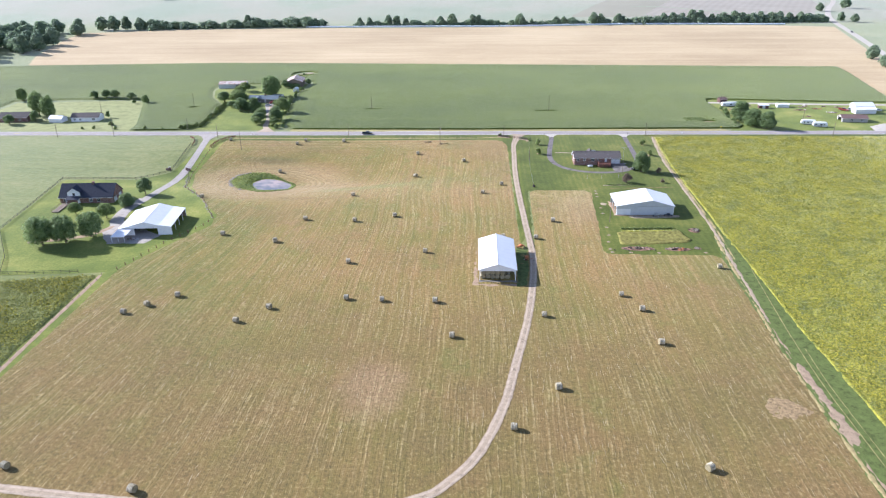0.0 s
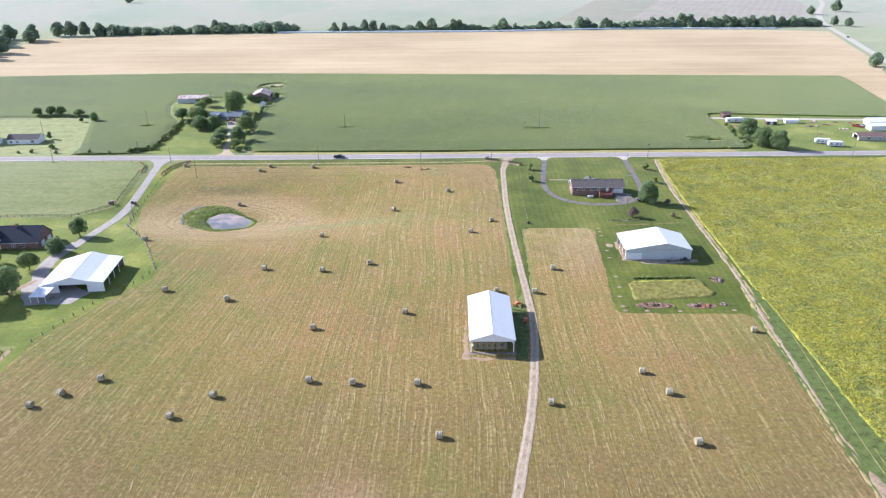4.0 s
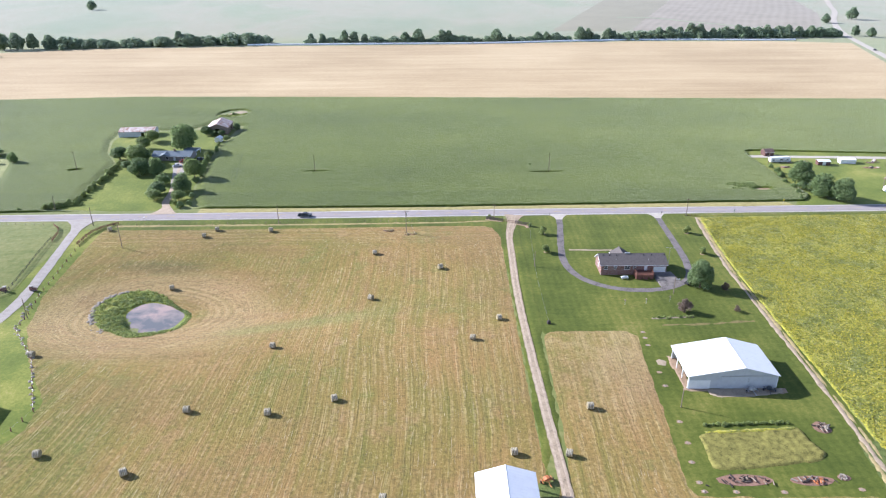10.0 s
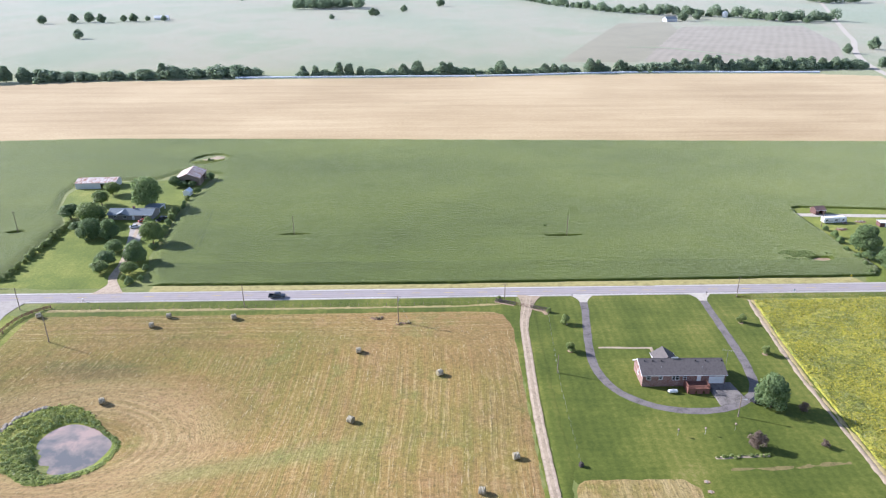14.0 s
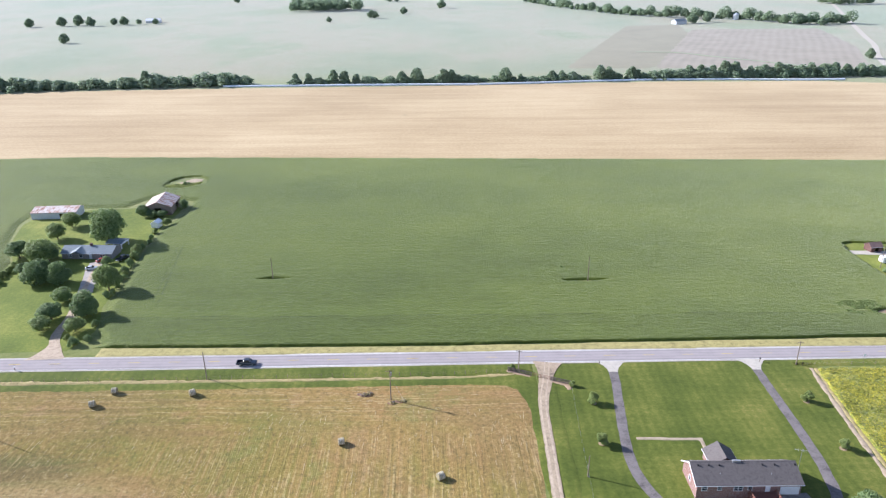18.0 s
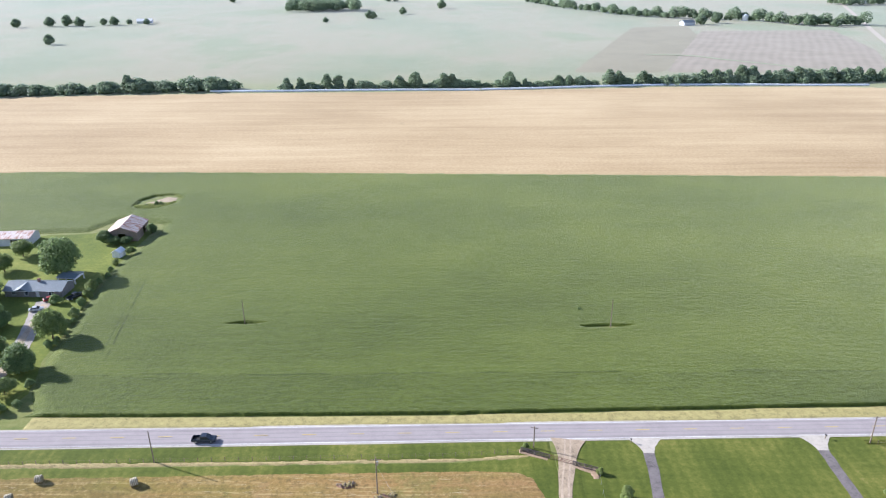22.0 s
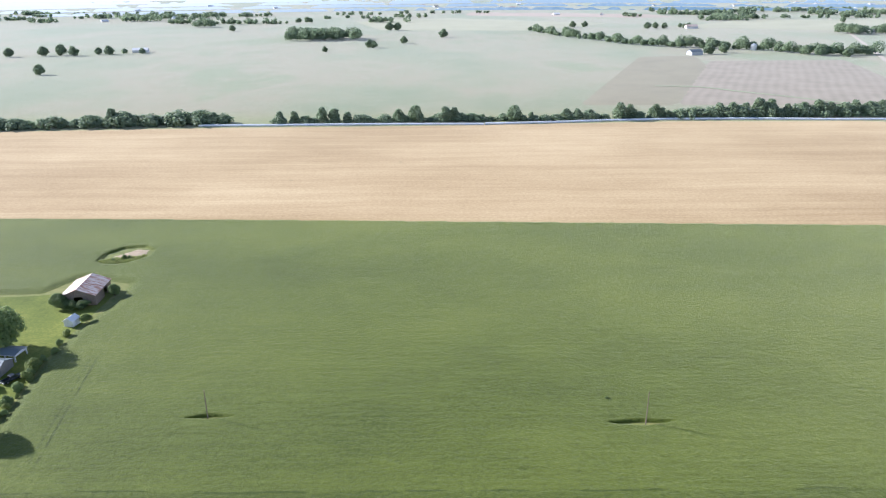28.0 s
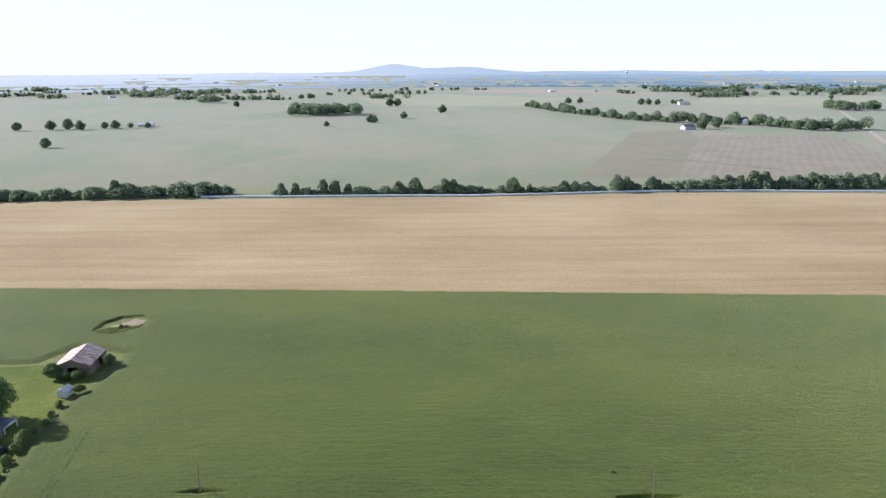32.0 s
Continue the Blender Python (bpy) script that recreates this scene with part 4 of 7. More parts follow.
def bale_mesh():
    """A round bale lying on its side, axis along x, a little slumped and uneven."""
    bm = bmesh.new()
    rings, n, r0, half = [], 22, 0.84, 0.76
    spec = [(-half, 0.0), (-half - 0.02, r0 * 0.45), (-half, r0 * 0.86), (-half + 0.06, r0 * 0.97), (-0.38, r0 * 1.01), (0.0, r0), (0.38, r0 * 1.02), (half - 0.06, r0 * 0.97), (half, r0 * 0.86), (half + 0.03, r0 * 0.45), (half, 0.0)]
    for x, r in spec[1:-1]:
        ring = []
        for i in range(n):
            a = 2 * math.pi * i / n
            k = 1 + 0.02 * noise.noise((x * 2, math.cos(a) * 2, math.sin(a) * 2))
            z = r * k * math.sin(a)
            ring.append(bm.verts.new((x + 0.02 * noise.noise((a, x, 3)), r * k * math.cos(a) * 1.02, max(z, -r0 * 0.94) + r0 * 0.94)))
        rings.append(ring)
    for a, b in zip(rings, rings[1:]):
        for i in range(n):
            bm.faces.new((a[i], a[(i + 1) % n], b[(i + 1) % n], b[i]))
    bm.faces.new(rings[0][::-1])
    bm.faces.new(rings[-1])
    bmesh.ops.recalc_face_normals(bm, faces=bm.faces)
    return bm


bale = thing("round_bale", Matrix(), "round bale of weathered tan hay on mown stubble", "hay bale", "bales in the hay field")
part("roll", bale_mesh(), BALE, bale)
for x in (-0.5, -0.17, 0.17, 0.5):
    bmd = bmesh.new()
    last = None
    for i in range(15):
        a = math.pi * (-0.1 + 1.2 * i / 14)
        ring = [bmd.verts.new((x + d, (0.866 + e) * math.cos(a), 0.79 + (0.86 + e) * math.sin(a))) for d, e in ((-0.06, 0), (0.06, 0), (0, 0.02))]
        if last:
            for k in range(3):
                bmd.faces.new((last[k], last[(k + 1) % 3], ring[(k + 1) % 3], ring[k]))
        last = ring
    part("twine", bmd, NET, bale, "pale net twine")
BALES = [(-108.7, 123.7), (-75.5, 117.2), (-113.6, 195.2), (-108.0, 200.5), (-100.2, 207.0), (-75.1, 190.8), (-66.8, 199.7), (-42.4, 206.5), (-30.3, 205.6), (-12.5, 205.3),
         (-6.2, 183.6), (22.9, 196.9), (49.9, 211.1), (54.8, 201.4), (56.3, 181.5), (23.4, 158.3), (10.6, 141.2), (54.8, 128.2), (-101.7, 258.9), (-78.6, 252.5),
         (-46.3, 234.2), (-18.3, 244.0), (-71.5, 275.5), (-50.2, 274.1), (-33.8, 279.9), (-126.2, 303.0), (11.9, 258.4), (24.9, 257.8), (33.3, 275.6), (89.2, 233.0)]
BALES_N = [(-56.1, 307.3), (-29.6, 340.3), (4.2, 310.0), (13.2, 322.1), (-30.9, 373.5), (-5.6, 360.2), (-102.8, 353.0), (-101.7, 389.9), (-97.9, 395.7), (-75.5, 394.5), (-142.4, 395.9)]
for i, (x, y) in enumerate(BALES + BALES_N):
    m = place(x, y, rng.gauss(0, 14) + (35 if y > 385 else 0), rng.uniform(0.98, 1.08), 0.05)
    if i:
        copy_thing(bale, m)
    else:
        bale.matrix_world = m

# ---- trees and shrubs ----


def leaf_cloud(rng, centres, count, size, flat=0.0):
    """Many small bent leaves over the outside of a set of round clumps (x, y, z, r)."""
    v, f = [], []
    share = sum(c[3] ** 2 for c in centres)
    for cx, cy, cz, r in centres:
        for _ in range(int(count * r * r / share)):
            z = rng.uniform(-0.75, 1.0)
            a = rng.uniform(0, 2 * math.pi)
            w = math.sqrt(max(0, 1 - z * z))
            d = Vector((w * math.cos(a), w * math.sin(a), z))
            k = r * rng.uniform(0.70, 1.06)
            p = Vector((cx, cy, cz)) + d * k
            nrm = (d + Vector((rng.gauss(0, 0.5), rng.gauss(0, 0.5), rng.gauss(0.25, 0.5)))).normalized()
            t1 = nrm.orthogonal().normalized()
            t1.rotate(Matrix.Rotation(rng.uniform(0, 6.28), 3, nrm))
            t2 = nrm.cross(t1)
            s = size * rng.uniform(0.55, 1.25)
            i = len(v)
            bend = nrm * (-0.25 * s)
            v += [tuple(p - t1 * s), tuple(p - t2 * s * 0.7 + bend), tuple(p + t1 * s), tuple(p + t2 * s * 0.7 + bend)]
            f += [(i, i + 1, i + 2), (i, i + 2, i + 3)]
    return v, f


def tree(name, seed, height, radius, leaf, leaves, size, shape="round", label="", category="tree", clumps=20, group=""):
    rg = random.Random(seed)
    ob = thing(name, Matrix(), label, category, group)
    base = height * {"shrub": 0.02, "full": 0.03}.get(shape, 0.12)
    centres = []
    mid = (height + base) / 2
    for i in range(clumps):
        z = rg.uniform(0, 1)
        a = i * 2.4 + rg.uniform(-0.4, 0.4)
        if shape == "cone":
            wide = radius * (1.02 - z) ** 0.8
        elif shape == "shrub":
            wide = radius * (1 - 0.6 * z * z)
        else:
            wide = radius * math.sqrt(max(0.1, 1 - (max(0.0, z - 0.3) / 0.82) ** 2 - (max(0.0, 0.3 - z) / 0.45) ** 2))
        cr = radius * rg.uniform(0.26, 0.46) * (0.75 if shape == "cone" else 1)
        rr = max(0, wide - cr * 0.85) * math.sqrt(rg.uniform(0.25, 1.0))
        top = height - cr * 0.9
        centres.append((rr * math.cos(a), rr * math.sin(a), base + cr * 0.7 + (top - base - cr * 0.7) * z, cr))
    centres.append((0, 0, mid, radius * 0.55))
    bm = bmesh.new()
    trunk_r = 0.028 * height + 0.03
    fork = base + 0.18 * height
    rod(bm, (0, 0, -0.3), (0, 0, 0.25), trunk_r * 1.6, trunk_r * 1.05)
    rod(bm, (0, 0, 0.25), (0.05 * radius, 0, fork), trunk_r * 1.05, trunk_r * 0.75)
    rod(bm, (0.05 * radius, 0, fork), (0, 0.04 * radius, height * 0.75), trunk_r * 0.75, trunk_r * 0.2)
    for c in centres[: 8 if shape != "shrub" else 5]:
        rod(bm, (0.04 * radius, 0, fork * rg.uniform(0.8, 1.1)), c[:3], trunk_r * 0.38, trunk_r * 0.1, 6)
    part("trunk", bm, BARK, ob)
    v, f = leaf_cloud(rg, centres, leaves, size)
    crown = raw("crown", v, f, leaf)
    crown.parent = ob
    return ob


def planted(ob, x, y, scale, turn):
    ob.matrix_world = place(x, y, turn, scale)


TREES = {
    "oak": tree("oak_tree", 1, 10, 5.6, LEAF_A, 5200, 0.36, label="broad leafy green tree with a dense rounded crown", clumps=26),
    "oak2": tree("oak_tree", 2, 10, 5.0, LEAF_B, 5200, 0.36, label="dark green leafy tree with an uneven crown", clumps=24),
    "dense": tree("oak_tree", 14, 10, 5.4, LEAF_B, 7000, 0.34, "full", "dense dark green tree leafy down to the ground", clumps=34),
    "pale": tree("maple_tree", 3, 10, 6.0, LEAF_C, 5200, 0.38, label="pale green leafy tree with a loose wide crown", clumps=22),
    "tall": tree("ash_tree", 4, 10, 4.0, LEAF_A, 4200, 0.34, label="tall green leafy tree with gaps in its crown", clumps=18),
    "cone": tree("spruce_tree", 5, 10, 4.6, LEAF_B, 7500, 0.30, "full", "dense dark green evergreen tree on the lawn", clumps=38),
    "shrub": tree("shrub", 6, 4, 2.7, LEAF_S, 1900, 0.26, "shrub", "leafy green shrub at the field edge", "shrub", 10),
    "shrub2": tree("shrub", 7, 4, 3.0, LEAF_A, 1900, 0.26, "shrub", "dense dark green shrub", "shrub", 10),
    "purple": tree("plum_tree", 8, 5, 2.5, LEAF_P, 1700, 0.2, label="small purple-leaved plum tree on the lawn", clumps=12),
    "sapling": tree("sapling", 9, 5, 2.1, LEAF_S, 1700, 0.22, "full", label="young green tree with a mulch ring on the lawn", clumps=9),
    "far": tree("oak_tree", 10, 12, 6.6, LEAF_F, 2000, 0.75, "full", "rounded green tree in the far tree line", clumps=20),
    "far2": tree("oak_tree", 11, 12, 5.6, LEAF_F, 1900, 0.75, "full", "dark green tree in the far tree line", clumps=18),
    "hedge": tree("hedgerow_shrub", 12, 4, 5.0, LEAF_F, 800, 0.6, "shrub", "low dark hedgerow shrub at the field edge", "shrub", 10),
}
used_tree = set()


def plant(kind, x, y, height, wide=1.0, label="", group=""):
    """Stand a tree of that kind at x, y with that height; wide stretches its crown."""
    src = TREES[kind]
    s = height / {"shrub": 4, "shrub2": 4, "hedge": 4, "purple": 5, "sapling": 5, "far": 12, "far2": 12}.get(kind, 10)
    m = Matrix.LocRotScale((x, y, gz(x, y)), Euler((0, 0, rng.uniform(0, 6.28))), (s * wide, s * wide, s))
    if kind in used_tree:
        ob = copy_thing(src, m @ Matrix.Diagonal([1 / c for c in src.scale] + [1]))
    else:
        used_tree.add(kind)
        ob = src
        ob.matrix_world = m
    return tagged(ob, label, "", group)


def plant_r(kind, x, y, h, r, label="", group=""):
    """As plant, by height and crown radius in metres."""
    base_r = {"oak": 0.56, "oak2": 0.50, "dense": 0.54, "pale": 0.60, "tall": 0.40, "cone": 0.46}[kind]
    return plant(kind, x, y, h, r / (base_r * h), label, group)


# the homestead's trees
for row in (("oak", -147.8, 507.5, 15.8, 8.2), ("pale", -165.2, 486, 10.2, 7.2), ("pale", -168, 490, 8.2, 6.2), ("oak2", -177, 491, 7.5, 5.2), ("dense", -157.5, 467, 8.6, 5.8), ("dense", -148.6, 467, 9.0, 5.0), ("pale", -127.2, 460, 10.8, 5.2),
            ("dense", -126.8, 441.5, 9.4, 4.9), ("oak", -139.8, 451.5, 5.6, 4.0), ("oak2", -137.5, 438.5, 6.0, 4.8), ("pale", -137, 431, 5.2, 4.2), ("pale", -125.4, 430, 5.2, 3.8), ("pale", -172.3, 525.5, 7.2, 5.0), ("pale", -171.5, 511, 7.5, 4.8),
            ("oak2", -145.0, 538.6, 5.8, 3.4), ("oak2", -129.4, 549, 4.8, 2.6), ("oak2", -140.5, 537.2, 3.6, 3.0), ("pale", -129.8, 527.0, 3.4, 2.2), ("oak2", -136.0, 538, 3.4, 2.8), ("oak2", -163, 487, 7.0, 4.7), ("oak2", -160, 475, 6.4, 4.4), ("oak2", -167, 476, 4.4, 3.6)):
    plant_r(*row, group="homestead trees")
for x, y, h in ((-122, 421.5, 3.0), (-118.5, 424, 2.4), (-125, 424.5, 2.6), (-138.6, 484.3, 3.6), (-130.9, 495, 4.2), (-129.8, 489, 3.2), (-129, 483, 3.0), (-128.2, 476, 2.8), (-127.2, 469, 2.6), (-126.0, 455, 2.6),
                (-131.5, 517, 2.6), (-131, 511, 2.0), (-129.5, 505, 2.2), (-120.5, 434, 2.4)):
    plant(rng.choice(("shrub", "shrub2")), x, y, h, 1.0, "leafy green shrub beside the homestead", "homestead shrubs")
for i in range(30):
    t = i / 29
    line = [(-180, 420), (-170.5, 426), (-172.5, 449), (-173.3, 466), (-174, 484)]
    k = min(int(t * 4), 3)
    u = t * 4 - k
    plant("shrub", line[k][0] * (1 - u) + line[k + 1][0] * u + rng.gauss(0, 0.6), line[k][1] * (1 - u) + line[k + 1][1] * u, rng.uniform(1.8, 3.0), rng.uniform(0.9, 1.3), "pale green shrub in a boundary row", "homestead boundary row")
for i in range(16):
    t = i / 15
    plant(rng.choice(("shrub", "shrub2")), -124.3 - 6.6 * t + rng.gauss(0, 0.5), 456 + 44 * t, rng.uniform(1.4, 2.8), rng.uniform(0.8, 1.1), "leafy shrub in the homestead's field hedge", "homestead field hedge")
# roadside shrubs by the west crossing
for x, y, h in ((-203, 418.5, 2.4), (-192, 418, 1.8), (-229, 428, 3.0), (-236, 420, 2.2), (-222, 419, 2.0), (-243, 419, 1.6)):
    plant("shrub", x, y, h, 1.0, "small green shrub beside the road", "roadside shrubs")
# the west farm's trees
WEST_TREES = (("oak", -170.4, 247.6, 12.4, 6.8), ("oak", -162.2, 250.0, 12.0, 6.4), ("oak", -155.2, 256.4, 11.0, 6.0), ("oak2", -154.6, 307.0, 8.2, 3.9), ("pale", -174, 280, 5.8, 3.2), ("pale", -158.1, 275.8, 7.2, 4.1), ("dense", -155.8, 290.4, 6.2, 4.0), ("tall", -157.8, 296.6, 4.4, 1.3))
YARD_TREES = (("dense", 168.0, 448.6, 11.0, 6.6), ("dense", 169.0, 430, 10.4, 6.6), ("dense", 175.6, 423.8, 10.6, 6.0), ("oak2", 164.0, 438, 4.0, 3.0))
for row in WEST_TREES:
    plant_r(*row, "leafy shade tree on the farmhouse lawn", "farmhouse trees")
# the brick house garden
plant_r("cone", 83.8, 341.6, 10.6, 4.6)
for x, y, h in ((36.0, 388.3, 4.3), (34.8, 371.2, 4.5), (94.1, 388.2, 4.1), (93.8, 368.5, 4.0)):
    plant("sapling", x, y, h, 1.0, "", "lawn saplings")
plant("purple", 73.4, 325.0, 5.0, 1.05)
plant("purple", 92.0, 339.8, 3.0, 1.1, "low purple-leaved bush on the lawn")
plant("purple", 90.4, 325.0, 2.2, 1.2, "low purple-leaved bush on the lawn")
# the farmyard's trees
for row in YARD_TREES:
    plant_r(*row, "big green tree beside the farmyard", "farmyard trees")
for x, y, h in ((162, 456, 3), (160, 447, 2.4), (161, 440, 2.6), (160, 433, 2.2), (158, 426, 1.6), (163, 462, 3.2), (163, 470, 2.4)):
    plant("shrub2", x, y, h, 1.0, "green shrub along the farmyard edge", "farmyard shrubs")
# the far west yard
for kind, x, y, h, w in (("oak2", -296, 430, 6.8, 1.18), ("oak2", -283, 437, 7.5, 1.11), ("oak", -279, 446, 15.9, 0.74), ("oak", -289, 452, 17.4, 0.69), ("oak2", -276, 501, 6.4, 1.25), ("oak2", -268, 503, 6.8, 1.25), ("oak2", -261, 502, 7.1, 1.11), ("oak2", -248, 500, 5.2, 1.53),
                         ("oak", -232, 487, 6.5, 0.89), ("oak", -326, 494, 10.2, 0.89), ("tall", -308, 496, 4.5, 1.02), ("tall", -320, 497, 5.4, 1.02), ("tall", -240, 447, 5.0, 0.90), ("oak2", -240, 486, 3.0, 1.11)):
    plant(kind, x, y, h * 0.95, w * 0.95, "leafy tree by the roadside yard", "roadside yard trees")
# trees by the side road
for x, y, h in ((353, 657, 12), (344, 617, 12), (511, 1050, 15), (463, 1019, 11), (455, 905, 10), (1005, 2180, 14)):
    plant("far", x, y, h, 1.0, "green tree beside the side road", "side road trees")

# pond reeds, deep on the west bank and thin elsewhere
def bank_depth(a):
    return 1.2 + 9.5 * max(0.0, math.cos(a - 2.72)) ** 1.5 + 4.4 * max(0.0, math.cos(a - 4.55)) ** 1.5


for leaf, seed, count, low_s, name, label in ((LEAF_R, 4, 1500, 0.35, "pond_reeds", "thick bright green reeds round the pond's edge"), (LEAF_A, 6, 260, 0.5, "pond_rushes", "darker tall rushes on the pond's west bank")):
    v, f = [], []
    rr = random.Random(seed)
    for i in range(count):
        a = rr.uniform(0, 6.283)
        deep = bank_depth(a)
        if rr.random() > 0.2 + deep / 11.0:
            continue
        r = float(pond_r(a)) + 0.1 + deep * (rr.random() if leaf is LEAF_R else rr.random() ** 1.6 * 0.8)
        x, y = POND[0] + r * math.cos(a), POND[1] + r * math.sin(a)
        size = rr.uniform(low_s, low_s + 0.25) * (0.75 + 0.05 * deep)
        a1, b1 = leaf_cloud(rr, [(x, y, gz(x, y) + 0.25 * size, size)], 30, 0.2)
        n0 = len(v)
        v += a1
        f += [tuple(k + n0 for k in t) for t in b1]
    structure(raw(name, v, f, leaf), label, "reeds", "stuff")
structure(field("pond_bank", [(POND[0] + (float(pond_r(a)) + bank_depth(a) + 0.6) * math.cos(a), POND[1] + (float(pond_r(a)) + bank_depth(a) + 0.6) * math.sin(a)) for a in np.linspace(0, 6.2, 48)], 0.7, 0.21, HOME_LAWN, wander=0.8, slope=0.3, seed=19), "lush grass bank round the pond", "bank", "stuff")

# the far tree line along the wheat
def line_y(x):
    return 884 + 0.045 * x if x > -180 else 884 + 0.12 * (x + 180)


for x, h in ((-275, 16), (-262, 12), (-292, 10), (-315, 8), (-325, 9), (-345, 8), (-195, 10), (-140, 11), (-128, 11), (-105, 14), (-95, 13), (-84, 10), (-42, 12), (-28, 15), (-3, 14), (4, 13), (54, 14), (68, 8), (98, 10), (107, 10), (118, 9),
             (143, 15), (152, 13), (173, 13), (179, 10), (228, 13), (238, 14), (250, 13), (262, 17), (272, 16), (285, 12), (300, 13), (313, 15), (322, 13), (334, 12), (345, 14), (357, 13), (368, 14), (380, 12), (392, 13), (404, 11), (414, 10), (-214, 8), (-228, 8), (-243, 9), (-372, 10), (-388, 13), (-402, 15), (-418, 17), (-432, 18), (-446, 17), (-358, 8), (443, 12)):
    plant(rng.choice(("far", "far2")), x, line_y(x) + rng.uniform(6, 11), h * 0.92, rng.uniform(0.88, 1.12), "", "far tree line")
for i in range(95):
    x = -400 + 820 * i / 94 + rng.uniform(-3, 3)
    if not -182 < x < -146:
        plant("hedge", x, line_y(x) + rng.uniform(7, 10), rng.uniform(4.0, 8.4) * (0.8 if -146 < x < 190 else 1.25), rng.uniform(1.0, 1.35), "", "far hedgerow")
# the west wood
for i in range(70):
    y = rng.uniform(640, 845)
    x = rng.uniform(-560, -428 - 0.15 * (y - 640))
    plant(rng.choice(("far", "far2")), x, y, rng.uniform(12, 19), rng.uniform(0.9, 1.15), "tall green tree in the west wood", "west wood")
# lone far trees
for x, y, h in ((-517, 1221, 13), (-686, 1448, 14), (-640, 1463, 15), (-615, 1470, 17), (-591, 1461, 15), (-541, 1476, 14), (-560, 1480, 11), (-128, 1995, 18), (-110, 2000, 17), (-132, 1565, 14), (-124, 1560, 12), (-77, 1644, 13), (-5, 1777, 17), (-198, 1495, 9),
                (400, 1420, 16), (430, 1440, 14), (585, 1370, 12), (300, 2050, 15), (330, 2060, 14), (-490, 2000, 14), (460, 1990, 15), (480, 2000, 14), (500, 1995, 13), (835, 1793, 16)):
    plant("far", x, y, h, 1.15, "lone rounded tree in open pasture", "lone pasture trees")


def woods(name, spots, size, label, seed, dense=30):
    """Far woodland and hedgerows as one mass of leafy clumps: spots of x, y, half length, half depth, height."""
    rg = random.Random(seed)
    v, f = [], []
    for x, y, hx, hy, h in spots:
        n = max(2, int(hx * max(hy, 6) / 55))
        cl = []
        for _ in range(n):
            hh = h * rg.uniform(0.65, 1.1)
            cl.append((x + rg.uniform(-hx, hx), y + rg.uniform(-hy, hy), hh * 0.55, hh * 0.52))
        a, b = leaf_cloud(rg, cl, dense * n, size)
        i0 = len(v)
        v += a
        f += [tuple(k + i0 for k in t) for t in b]
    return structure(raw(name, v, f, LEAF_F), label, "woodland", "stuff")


row = []
for (x0, y0), (x1, y1) in zip(((186, 1950), (244, 1765), (318, 1602), (396, 1530), (501, 1482), (556, 1392)), ((244, 1765), (318, 1602), (396, 1530), (501, 1482), (556, 1392), (640, 1396))):
    for t in np.linspace(0, 1, 13):
        row.append((x0 + (x1 - x0) * t, y0 + (y1 - y0) * t, 7, 9, 13 + 5 * math.sin(17 * t + x0)))
woods("tree_row", row, 1.5, "long dark row of field trees", 3, 240)
woods("copse", [(-241 + dx, 1750 + dy, 22, 20, 20) for dx in (-45, -15, 15, 45) for dy in (-20, 20)] + [(-520, 1490, 30, 8, 10), (-607, 2165, 28, 20, 18), (850, 1800, 45, 30, 18), (560, 2010, 20, 10, 10), (-380, 2300, 20, 12, 15)], 1.8, "rounded copse in open pasture", 4, 220)
rg = random.Random(8)
spots = []
for i in range(120):
    y = 2250 + 650 * rg.random()
    x = rg.uniform(-0.85, 0.85) * y
    if y < 3000 and -0.25 * y < x < 0.22 * y and rg.random() < 0.75:
        continue
    if rg.random() < 0.55:
        spots.append((x, y, rg.uniform(40, 160), rg.uniform(5, 12), rg.uniform(9, 14)))
    else:
        spots.append((x, y, rg.uniform(15, 60), rg.uniform(15, 40), rg.uniform(10, 16)))
woods("distant_woods", spots, 3.4, "distant hazy belts of woodland", 9)



